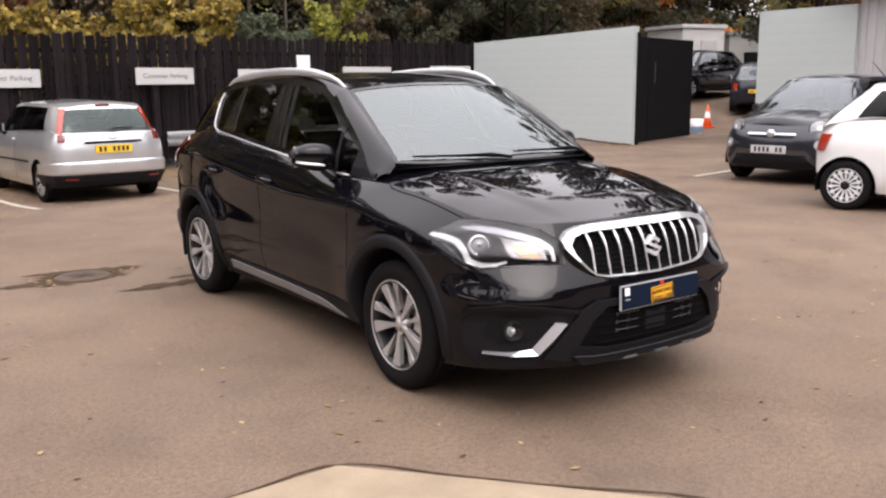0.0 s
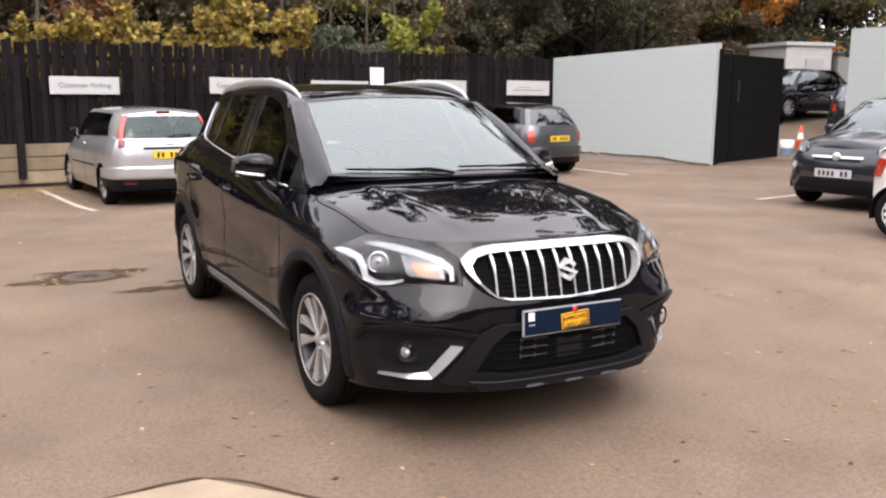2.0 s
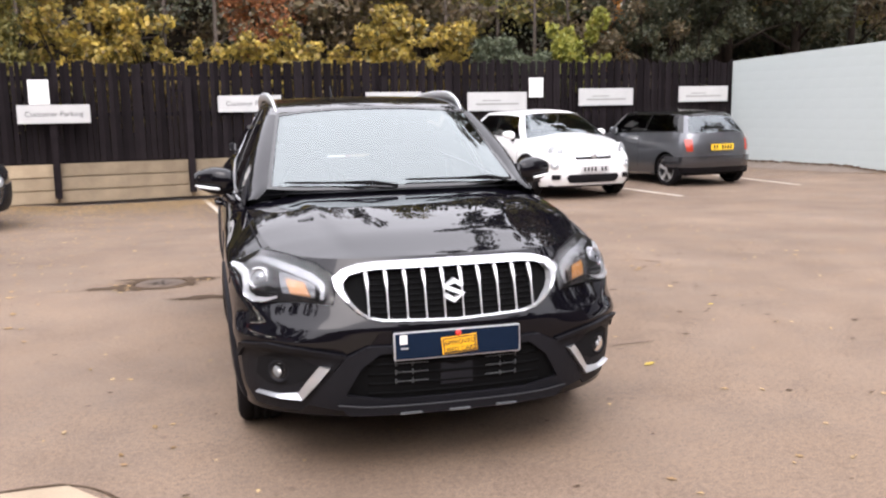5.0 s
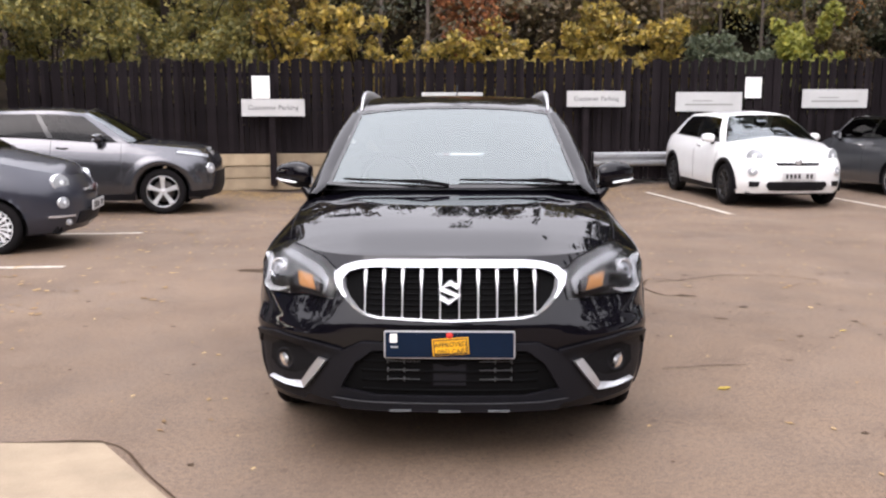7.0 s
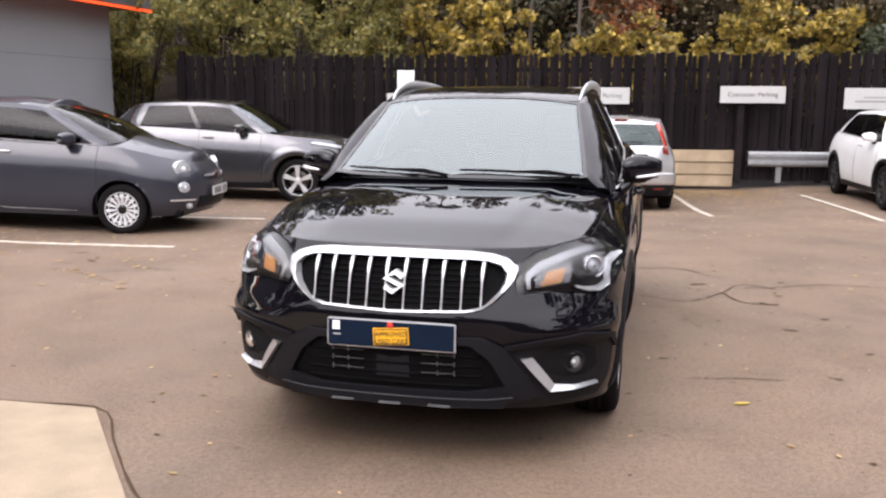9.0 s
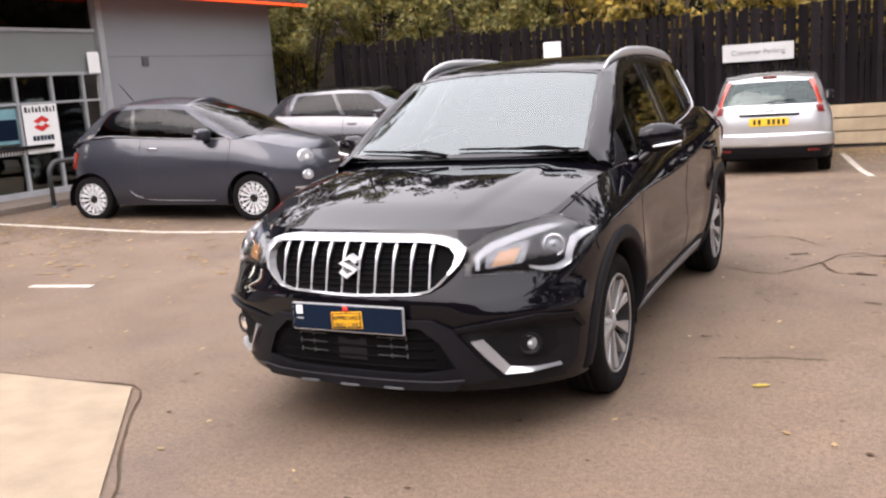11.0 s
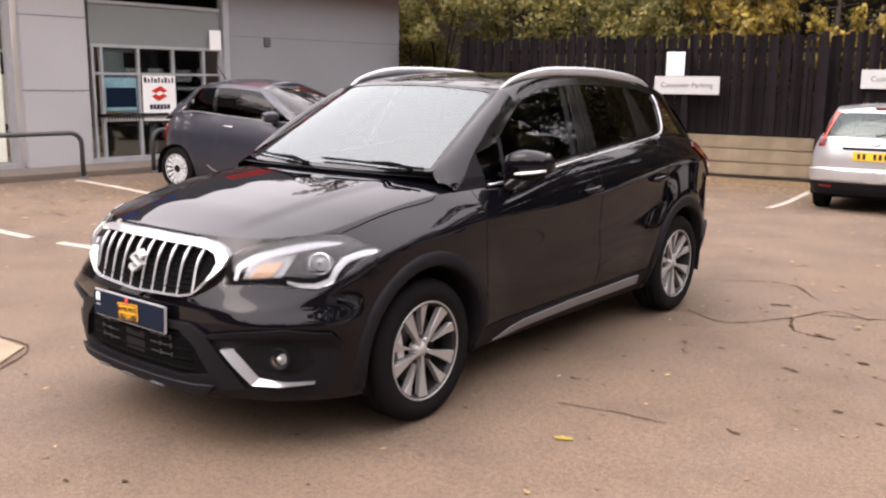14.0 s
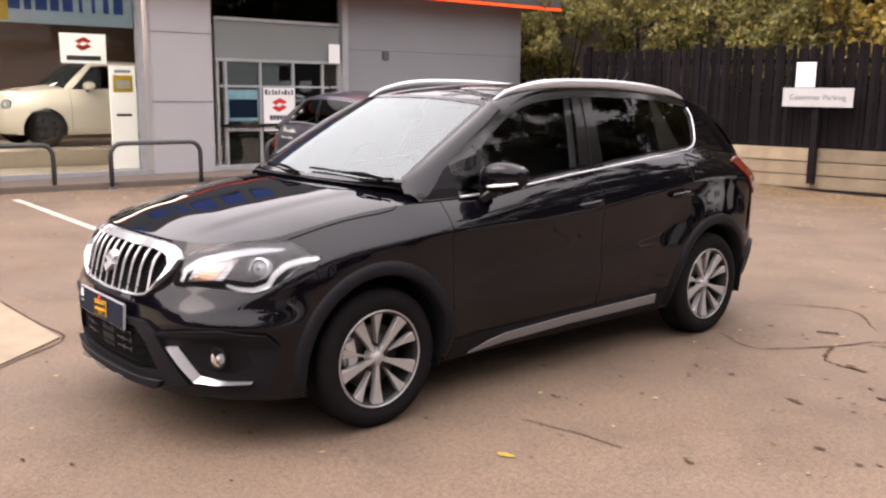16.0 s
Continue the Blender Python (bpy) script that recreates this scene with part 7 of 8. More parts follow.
def round_crossover(name, label, m, body, roof=None, tall=1.54):
    d = dict(L=4.15, W=1.79, H=tall, hood=0.83, cowl=1.01, belt=(0.98, 1.07), tail=0.99, wb=2.55, ax=-0.02, tyre=0.33, roofw=0.54, bulge=0.03, y=(-1.28, -1.00, -0.42, 1.45, 1.85), door=0.10, pillars=(0.40, 0.80), crown=0.11, clad=True, roof=roof or body, pillar_mat=GLOSSBLACK)
    t, sh, cab, S, F, R = small_car("crossover_car", label, m, body, d, rims=(10, ALLOYDARK if body is WHITE else ALLOY, (0.025, 0.05)))
    A = lambda pts: [(math.copysign(F(abs(x)), x), z) for x, z in pts]
    for sg in (1, -1):
        lamp_disc(t, sh, F(0.665), 0.80, 0.125, HEADLENS, body, "headlamp", 33, sg)
        lamp_disc(t, sh, F(0.66), 0.575, 0.075, HEADLENS, body, "fog_lamp", 33, sg)
    decal("upper_slot", sh, [A([(-0.34, 0.70), (0.34, 0.70), (0.32, 0.665), (-0.32, 0.665)])], 0.006, 0.02, PLASTIC, t)
    decal("chrome_bar", sh, [A([(-0.36, 0.735), (0.36, 0.735), (0.36, 0.71), (-0.36, 0.71)])], 0.02, 0.03, CHROME, t)
    part("badge", link_mesh("badge", *lathe([(-0.02, 0.0), (-0.02, 0.05), (0.0, 0.058)], 20, "y")), SATIN, t, m=pose(0, sh.at(0, 0.725, 0.02)[1], 0.725))
    decal("lower_intake", sh, [A([(-0.44, 0.42), (0.44, 0.42), (0.48, 0.36), (0.42, 0.28), (-0.42, 0.28), (-0.48, 0.36)])], 0.010, 0.03, PLASTIC, t)
    decal("fog_slot", sh, [[(F(0.56), 0.42), (F(0.70), 0.42), (F(0.70), 0.33), (F(0.58), 0.34)]], 0.010, 0.03, PLASTIC, t, both=True)
    if body is not WHITE:
        decal("bumper_bar", sh, stroke(A([(-0.66, 0.30), (-0.56, 0.38), (-0.50, 0.47), (0.50, 0.47), (0.56, 0.38), (0.66, 0.30)]), 0.07), 0.025, 0.04, GUNMETAL, t)
        decal("bumper_clad", sh, [A([(-0.7, 0.36), (0.7, 0.36), (0.7, 0.25), (-0.7, 0.25)])], 0.012, 0.03, PLASTIC, t)
    number_plate(t, sh, 0.0, 0.505, PLATEWHITE, off=0.03)
    return t


def grey_mini():
    d = dict(L=3.65, W=1.69, H=1.41, hood=0.78, cowl=0.98, belt=(0.96, 1.02), tail=0.98, wb=2.467, ax=0.0, tyre=0.30, roofw=0.58, y=(-1.0, -0.84, -0.45, 1.42, 1.66), door=0.35, pillars=(0.52, 0.94), roof=GLOSSBLACK, cpillar=GLOSSBLACK, pillar_mat=GLOSSBLACK, wall=0.085, rear_glass=PALEGLASS)
    t, sh, cab, S, F, R = small_car("hatchback_car", "grey three-door hatchback with black roof at the fence", parked(8.02, 11.12, FENCE_YAW + 180), STEEL, d, rims=(5, ALLOY, (0.04, 0.07)))
    decal("tail_lamp", sh, [[(R(0.74), 0.88), (R(0.62), 0.88), (R(0.60), 0.66), (R(0.70), 0.66)]], 0.02, 0.03, RED, t, "upright red tail lamp", both=True)
    number_plate(t, sh, sh.a[-1], 0.73, PLATEYELLOW, off=0.014)
    decal("bumper", sh, [[(S(1.25), 0.36), (S(1.25), 0.56), (sh.a[-1], 0.58), (sh.a[-1], 0.36)]], 0.045, 0.06, GUNMETAL, t, both=True, step=0.05)
    decal("lower_bumper", sh, [[(S(1.3), 0.25), (S(1.3), 0.36), (sh.a[-1], 0.36), (sh.a[-1], 0.25)]], 0.03, 0.05, PLASTIC, t, both=True, step=0.08)
    part("rear_wiper", link_mesh("rear_wiper", *tube([(0.0, 1.76, 1.02), (-0.3, 1.74, 1.03)], 0.010, 6)), PLASTIC, t)


def grey_juke():
    d = dict(L=4.135, W=1.765, H=1.55, hood=0.90, cowl=1.06, belt=(1.05, 1.16), tail=1.05, wb=2.53, ax=-0.03, tyre=0.335, roofw=0.60, y=(-1.02, -0.78, -0.18, 1.42, 1.78), door=0.25, pillars=(0.40, 0.80), crown=0.06, handle=GUNMETAL, clad=True)
    t, sh, cab, S, F, R = small_car("crossover_car", "gunmetal grey crossover with bulging wheel arches", parked(-5.78, 7.95, FENCE_YAW + 90) @ pose(0, 0, -0.02), GUNMETAL, d, rims=(5, BRIGHT, (0.05, 0.085)))
    for sg in (1, -1):
        lamp_disc(t, sh, F(0.60), 0.66, 0.085, HEADLENS, CHROME, "headlamp", 30, sg)
    decal("upper_lamp", sh, [[(F(0.52), 0.86), (S(-1.55), 0.93), (S(-1.50), 0.90), (F(0.60), 0.82)]], 0.015, 0.03, HEADLENS, t, both=True)
    decal("lower_grille", sh, [[(0, 0.60), (F(0.45), 0.60), (F(0.58), 0.34), (0, 0.34)]], 0.012, 0.03, PLASTIC, t, both=True)
    decal("bumper_clad", sh, [[(0, 0.34), (S(-1.66), 0.34), (S(-1.66), 0.24), (0, 0.24)]], 0.014, 0.03, PLASTIC, t, both=True)
    decal("upper_grille", sh, [[(0, 0.84), (F(0.4), 0.84), (F(0.34), 0.74), (0, 0.74)]], 0.012, 0.03, PLASTIC, t, both=True)
    for y, hy in ((0, -1.295), (1, 1.235)):
        for sg in (1, -1):
            rows = []
            for ang in np.linspace(0.0, math.pi, 26):
                row = []
                for q, off in ((0.38, 0.0), (0.40, 0.035), (0.47, 0.04), (0.56, 0.0)):
                    yy, z = hy - q * math.cos(ang), 0.34 + q * math.sin(ang)
                    p = sh.at(S(yy), z, off)
                    row.append((sg * p[0], p[1], z))
                rows.append(row)
            part("wheel_arch_flare", grid_mesh("wheel_arch_flare", rows, flip=sg < 0), GUNMETAL, t)


def city_car(label, m, body, roof=None):
    d = dict(L=3.53, W=1.627, H=1.455, hood=0.80, cowl=1.00, belt=(0.98, 1.05), tail=0.93, wb=2.22, ax=-0.01, tyre=0.285, roofw=0.53, bulge=0.038, rcrown=0.075, sh=-0.18, y=(-1.14, -0.90, -0.14, 1.00, 1.45), door=0.36, pillars=(0.58, 0.86), tail_round=1.5, crown=0.11, round=1.25, roof=roof or body, pillar_mat=GLOSSBLACK, wall=0.095, cap=GLOSSBLACK, sill=SATIN, screen=DOORGLASS)
    t, sh, cab, S, F, R = small_car("city_car", label, m, body, d, rims=(15, RIMWHITE, (0.012, 0.036)))
    A = lambda pts: [(math.copysign(F(abs(x)), x), z) for x, z in pts]
    hub = link_mesh("hub_cover", *lathe([(0.078, 0.0), (0.078, 0.042), (0.072, 0.050), (0.05, 0.052)], 24))
    slot = link_mesh("rim_band", *lathe([(0.083, 0.140), (0.086, 0.146), (0.084, 0.152), (0.078, 0.153)], 40))
    for w in [k for k in t.children if k.name.split(".")[0] == "wheel"]:
        part("hub_cover", hub, GLOSSBLACK, w)
        part("rim_band", slot, RIMWHITE, w)
    for sg in (1, -1):
        lamp_disc(t, sh, F(0.60), 0.74, 0.10, HEADLENS, CHROME, "headlamp", 36, sg)
        lamp_disc(t, sh, F(0.61), 0.54, 0.065, HEADLENS, CHROME, "lower_lamp", 36, sg)
        lamp_disc(t, sh, F(0.56), 0.33, 0.04, HEADLENS, CHROME, "fog_lamp", 30, sg)
    decal("side_strip", sh, stroke([(S(0.52), 0.385), (S(0.46), 0.335), (S(0.34), 0.292), (S(0.15), 0.272), (S(-0.62), 0.262)], [0.008, 0.011, 0.012, 0.010, 0.006]), 0.005, 0.02, FRAMEGREY if body is GREY else SILLGREY, t, both=True, step=0.1)
    decal("chrome_whisker", sh, [A([(-0.28, 0.665), (0.28, 0.665), (0.28, 0.645), (-0.28, 0.645)])], 0.02, 0.03, CHROME, t)
    decal("lower_intake", sh, [A([(-0.42, 0.43), (0.42, 0.43), (0.46, 0.30), (-0.46, 0.30)])], 0.012, 0.03, PLASTIC, t)
    decal("bumper_chrome", sh, [[(F(0.50), 0.405), (F(0.70), 0.405), (F(0.70), 0.385), (F(0.50), 0.385)]], 0.02, 0.03, CHROME, t, both=True)
    part("badge", link_mesh("badge", *lathe([(-0.02, 0.0), (-0.02, 0.045), (0.0, 0.05)], 20, "y")), BADGE, t, m=pose(0, sh.at(0, 0.655, 0.02)[1], 0.655))
    number_plate(t, sh, 0.0, 0.475, PLATEWHITE, off=0.035)
    decal("tail_lamp", sh, [[(R(0.72), 0.86), (R(0.60), 0.86), (R(0.58), 0.66), (R(0.68), 0.66)]], 0.02, 0.03, RED, t, "red tail lamp", both=True)
    part("aerial", link_mesh("aerial", *tube([(0, 0.92, 1.47), (0, 1.10, 1.68)], [0.008, 0.003], 6)), PLASTIC, t)
    return t


silver_hatch()
round_crossover("crossover_car", "white rounded crossover parked facing the yard", parked(4.97, 10.08, FENCE_YAW - 3.7), WHITE, tall=1.47)
grey_mini()
grey_juke()
city_car("dark grey small city car with fifteen-spoke silver wheels", parked(-5.98, 3.775, 100) @ pose(0, 0, -0.015, 1.2), GREY)
round_crossover("crossover_car", "dark navy-grey rounded crossover facing the yard", parked(10.1, 3.06, FENCE_YAW - 90), NAVY)
city_car("white small city car with bright multi-spoke wheels", parked(7.54, -0.17, 15), WHITE)


def far_cars():
    d = dict(L=4.25, W=1.80, H=1.60, hood=0.86, cowl=1.05, belt=(1.02, 1.10), tail=1.0, wb=2.57, ax=0.0, tyre=0.33, roofw=0.56, y=(-1.2, -1.00, -0.42, 1.45, 1.85), door=0.10, pillars=(0.40, 0.84), clad=True, side_glass=PALEGLASS)
    p = (22.8, 15.9)
    small_car("crossover_car", "black crossover parked on higher ground behind the gate", pose(p[0], p[1], ground_z(*p) + 0.05, 0, 0, -90), BLACK, d, rims=(10, ALLOY, (0.025, 0.05)))
    d = dict(L=3.57, W=1.627, H=1.49, hood=0.80, cowl=1.00, belt=(0.98, 1.05), tail=0.93, wb=2.22, ax=-0.01, tyre=0.285, roofw=0.53, bulge=0.032, rcrown=0.07, sh=-0.16, y=(-1.14, -0.90, -0.14, 1.00, 1.45), door=0.36, pillars=(0.58, 0.83), tail_round=1.5, crown=0.11, round=1.25, wall=0.085)
    p = (21.9, 12.75)
    t, sh, cab, S, F, R = small_car("city_car", "dark blue small city car parked beyond the gate", pose(p[0], p[1], ground_z(*p), 0, 0, 126), NAVY, d, rims=(14, ALLOY, (0.018, 0.030)))
    number_plate(t, sh, sh.a[-1], 0.62, PLATEYELLOW, off=0.02)
    decal("tail_lamp", sh, [[(R(0.72), 0.86), (R(0.60), 0.86), (R(0.58), 0.66), (R(0.68), 0.66)]], 0.02, 0.03, RED, t, both=True)
    d2 = dict(L=3.84, W=1.735, H=1.50, hood=0.86, cowl=1.02, belt=(0.98, 1.06), tail=0.98, wb=2.45, ax=0.0, tyre=0.31, roofw=0.58, y=(-1.0, -0.84, -0.35, 1.42, 1.68), door=0.25, pillars=(0.42, 0.82), roof=CREAM)
    base = pose(-9.55, 0, 0, 0, 0, -2.86)
    t, sh, cab, S, F, R = small_car("hatchback_car", "cream hatchback displayed inside the showroom", base @ pose(-3.45, 2.3, 0.495, 0, 0, 4), CREAM, d2, rims=(10, ALLOYDARK, (0.025, 0.05)))
    for sg in (1, -1):
        lamp_disc(t, sh, F(0.62), 0.72, 0.10, HEADLENS, GLOSSBLACK, "headlamp", 32, sg)


far_cars()


# ---- the wooded bank behind the fence ----
def leaf_cloud(rng, blobs, count, size):
    """Many small folded leaves scattered through uneven blobs (x, y, z, rx, ry, rz)."""
    blobs = np.array(blobs)
    wts = blobs[:, 3] * blobs[:, 4] * blobs[:, 5]
    pick = rng.choice(len(blobs), count, p=wts / wts.sum())
    u = rng.normal(size=(count, 3))
    u /= np.linalg.norm(u, axis=1)[:, None]
    rad = rng.uniform(0.35, 1.0, count)[:, None] ** 0.6
    c = blobs[pick, :3] + u * rad * blobs[pick, 3:] * rng.uniform(0.8, 1.15, (count, 1))
    s = size * rng.uniform(0.55, 1.35, count)[:, None]
    d = rng.normal(size=(count, 3)) + np.array([0, 0, -0.4])
    d /= np.linalg.norm(d, axis=1)[:, None]
    e = np.cross(d, rng.normal(size=(count, 3)))
    e /= np.linalg.norm(e, axis=1)[:, None]
    n = np.cross(d, e)
    quad = np.stack([c - d * s * 0.5, c + e * s * 0.36 + n * s * 0.12, c + d * s * 0.55, c - e * s * 0.36 + n * s * 0.12], axis=1).reshape(-1, 3)
    idx = np.arange(count)[:, None] * 4
    faces = np.concatenate([np.stack([idx[:, 0], idx[:, 0] + 1, idx[:, 0] + 2], 1), np.stack([idx[:, 0], idx[:, 0] + 2, idx[:, 0] + 3], 1)])
    return quad.tolist(), faces.tolist()


def bank_z(x, y):
    back = (y - fence_y(x)) * 0.989
    return 0.5 + 0.42 * max(back, 0) - 0.2 * max(0, back - 12) + 0.25 * math.sin(x * 0.7) * min(max(back, 0), 3) / 3


def bank():
    xs, ds = np.arange(-34, 46.1, 1.0), np.concatenate([np.arange(0.3, 20, 1.0), [24, 30, 45]])
    verts = []
    for x in xs:
        for d in ds:
            y = fence_y(min(x, 14)) + d + (0.7 * max(0, x - 16) if x > 16 else 0)
            verts.append((x, y, (bank_z(x, y) if x <= 16 else 0.4 + 0.35 * d) + 0.15 * noise.noise((x, y, 0))))
    n = len(ds)
    faces = [(i * n + j, (i + 1) * n + j, (i + 1) * n + j + 1, i * n + j + 1) for i in range(len(xs) - 1) for j in range(n - 1)]
    keep = []
    for f in faces:
        cx = sum(verts[k][0] for k in f) / 4
        cy = sum(verts[k][1] for k in f) / 4
        if cx > 11.5 and cy < 30:
            continue
        keep.append(f)
    ob = new("bank", link_mesh("bank", verts, keep))
    ob.data.materials.append(SOIL)
    tagged(ob, "steep dark wooded bank behind the fence", "bank", kind="structure")


bank()


def shrub(x, back, height, spread, leafmat, count, size, seed, label, low=None, name="shrub"):
    rng = np.random.default_rng(seed)
    y = fence_y(x) + back
    z0 = bank_z(x, y) if x < 12 else 0.5
    t = thing(name, pose(x, y, z0 - 0.1), label, name)
    blobs = []
    lo = 0.15 if low is None else low
    for k in range(9):
        f = lo + (1 - lo) * (k + 0.5) / 9
        tip = (rng.uniform(-1, 1) * spread * (0.5 + 0.5 * f), rng.uniform(-1, 0.7) * spread * 0.6, height * f)
        pts = [(0.1 * tip[0], 0.1 * tip[1], 0), (0.35 * tip[0], 0.3 * tip[1], tip[2] * 0.5), (0.75 * tip[0], 0.8 * tip[1], tip[2] * 0.85), tip]
        part("stem", link_mesh("stem", *tube(pts, [0.03, 0.022, 0.014, 0.006], 5)), BARK, t)
        for q in range(4):
            blobs.append((tip[0] + rng.normal() * spread * 0.28, tip[1] + rng.normal() * spread * 0.2, tip[2] + rng.normal() * height * 0.09, spread * rng.uniform(0.14, 0.36), spread * rng.uniform(0.14, 0.3), height * rng.uniform(0.05, 0.13)))
    # what leans over the fence hangs above its top
    for k, (bx, by, bz, rx, ry, rz) in enumerate(blobs):
        if x < 11.5 and y + by - 1.15 * ry < fence_y(x + bx) + 0.08:
            blobs[k] = (bx, by, max(bz, 2.28 - z0 + 1.1 * rz), rx, ry, rz)
    v, f = leaf_cloud(rng, blobs, count, size)
    part("foliage", link_mesh("foliage", v, f, False), leafmat, t)


def tree(x, y, z, height, spread, leafmat, count, size, seed, label, first=0.25, trunk=0.16, bark=None):
    bark = bark or BARK
    rng = np.random.default_rng(seed)
    t = thing("tree", pose(x, y, z - 0.2), label, "tree")
    lean = rng.normal(size=2) * 0.05 * height
    tr = [(lean[0] * k**1.5, lean[1] * k**1.5, height * 0.92 * k) for k in np.linspace(0, 1, 8)]
    part("trunk", link_mesh("trunk", *tube(tr, [trunk * (1 - 0.85 * k) for k in np.linspace(0, 1, 8)], 8)), bark, t)
    blobs = []
    for k in range(16):
        f = first + (1 - first) * (k + rng.uniform()) / 16
        a = k * 2.4 + rng.uniform(-0.4, 0.4)
        reach = spread * (1.1 - 0.75 * f) * rng.uniform(0.6, 1.15)
        b = np.array([lean[0] * f**1.5, lean[1] * f**1.5, height * 0.92 * f])
        e = b + np.array([math.cos(a) * reach, math.sin(a) * reach, height * 0.10 * rng.uniform(0, 1.4)])
        mid = (b + e) / 2 + np.array([0, 0, 0.1])
        part("limb", link_mesh("limb", *tube([tuple(b), tuple(mid), tuple(e)], [trunk * 0.35 * (1 - 0.6 * f), trunk * 0.22 * (1 - 0.5 * f), 0.01], 5)), bark, t)
        for q in range(3):
            c = b + (e - b) * rng.uniform(0.45, 1.1)
            blobs.append((*(c + rng.normal(size=3) * 0.25), reach * rng.uniform(0.22, 0.5) + 0.1, reach * rng.uniform(0.22, 0.5) + 0.1, height * rng.uniform(0.03, 0.06)))
    v, f = leaf_cloud(rng, blobs, count, size)
    part("crown", link_mesh("crown", v, f, False), leafmat, t)


def woods():
    k = 100
    rows = [(-11.0, 1.6, 3.0, 1.5, LEAF_OLIVE), (-9.6, 1.0, 2.6, 1.2, LEAF_OLIVE), (-9.1, -0.5, 2.2, 0.8, LEAF_OLIVE), (-8.2, 1.5, 2.4, 1.3, LEAF_OLIVE), (-6.9, 1.3, 2.1, 1.2, LEAF_OLIVE), (-5.6, 1.5, 2.5, 1.2, LEAF_OLIVE), (-4.6, 1.2, 2.1, 1.0, LEAF_OLIVE),
            (-3.3, 1.0, 2.3, 0.8, LEAF_YELLOW), (-1.9, 0.9, 2.5, 0.8, LEAF_YELLOW), (-1.0, 1.0, 1.9, 0.8, LEAF_YELLOW), (0.2, 1.0, 1.6, 0.8, LEAF_YELLOW), (1.3, 1.0, 1.7, 0.7, LEAF_YELLOW), (2.6, 0.9, 2.2, 0.8, LEAF_YELLOW), (3.5, 0.9, 2.0, 0.9, LEAF_YELLOW), (4.4, 0.9, 1.5, 0.6, LEAF_YELLOW),
            (0.45, 2.4, 3.0, 0.9, LEAF_RUST), (1.7, 2.6, 2.6, 0.9, LEAF_BROWN), (5.2, 0.8, 1.8, 0.7, LEAF_GREYGREEN), (6.0, 0.9, 1.7, 0.8, LEAF_GREYGREEN), (7.3, 1.0, 2.2, 0.75, LEAF_LIME), (8.6, 2.0, 2.6, 1.2, LEAF_BROWN), (10.2, 2.0, 2.8, 1.4, LEAF_DARK), (11.8, 3.0, 3.4, 1.7, LEAF_DARK),
            (9.2, 2.4, 3.0, 0.35, LEAF_ORANGE)]
    for x, back, h, s, mat in rows:
        k += 1
        kind = {LEAF_OLIVE: "olive-green autumn shrub overhanging the fence", LEAF_YELLOW: "yellow-leaved autumn shrub overhanging the fence", LEAF_RUST: "rust-red autumn shrub behind the fence", LEAF_GREYGREEN: "grey-green bushy shrub behind the fence",
                LEAF_LIME: "bright lime-yellow shrub behind the fence", LEAF_BROWN: "brown thinning shrub on the bank", LEAF_DARK: "dark evergreen shrub on the bank", LEAF_ORANGE: "shrub with bright orange autumn leaves"}[mat]
        shrub(x, back, h + 0.3, s, mat, int(1900 * s * h * (0.35 if mat is LEAF_ORANGE else 1)), 0.12 if mat in (LEAF_YELLOW, LEAF_LIME) else 0.09, k, kind, 0.3)
    rng = random.Random(3)
    for i in range(15):
        x = -9.5 + 1.5 * i + rng.uniform(-0.6, 0.6)
        y = fence_y(x) + rng.uniform(1.8, 4.2)
        tree(x, y, bank_z(x, y), rng.uniform(5.5, 8.5), rng.uniform(1.2, 2.0), [LEAF_BROWN, LEAF_OLIVE, LEAF_DARK][i % 3], 900, 0.09, 700 + i, "slender half-bare pale-barked tree behind the fence", 0.12, 0.055, PALEBARK)
    for i in range(30):
        x = -17 + 1.45 * i + rng.uniform(-0.6, 0.6)
        back = rng.uniform(3.5, 8.5) if i % 2 else rng.uniform(8, 14)
        y = fence_y(min(x, 14)) + back + (0.55 * max(0, x - 14))
        if x > 12:
            y = max(y, 27 + rng.uniform(0, 6))
        mat = [LEAF_DARK, LEAF_BROWN, LEAF_DARK, LEAF_OLIVE][i % 4]
        lab = {LEAF_DARK: "tall dark evergreen tree on the bank", LEAF_BROWN: "tall tree with thinning brown autumn leaves", LEAF_OLIVE: "tall tree with olive autumn leaves"}[mat]
        tree(x, y, bank_z(x, y) if x < 14 else 1.0, rng.uniform(6.5, 10.5), rng.uniform(2.2, 3.4), mat, 8200, 0.17, 300 + i, lab, 0.10)
    for i in range(26):
        x, y = 12.5 + 1.15 * i + rng.uniform(-0.6, 0.6), (17.5 + 0.62 * i if i % 2 else 21 + 0.6 * i) + rng.uniform(-1, 1)
        if x > 21:
            y = max(y, 30 + rng.uniform(0, 5))
        mat = [LEAF_DARK, LEAF_DARK, LEAF_BROWN, LEAF_DARK, LEAF_GREYGREEN][i % 5]
        lab = {LEAF_DARK: "tall dark evergreen tree on the bank", LEAF_BROWN: "tall tree with thinning brown autumn leaves", LEAF_GREYGREEN: "tall ivy-clad grey-green tree"}[mat]
        tree(x, y, 1.0 if x > 14 else 2.5, rng.uniform(11, 15), rng.uniform(2.4, 3.4), mat, 8200, 0.17, 400 + i, lab, 0.06)
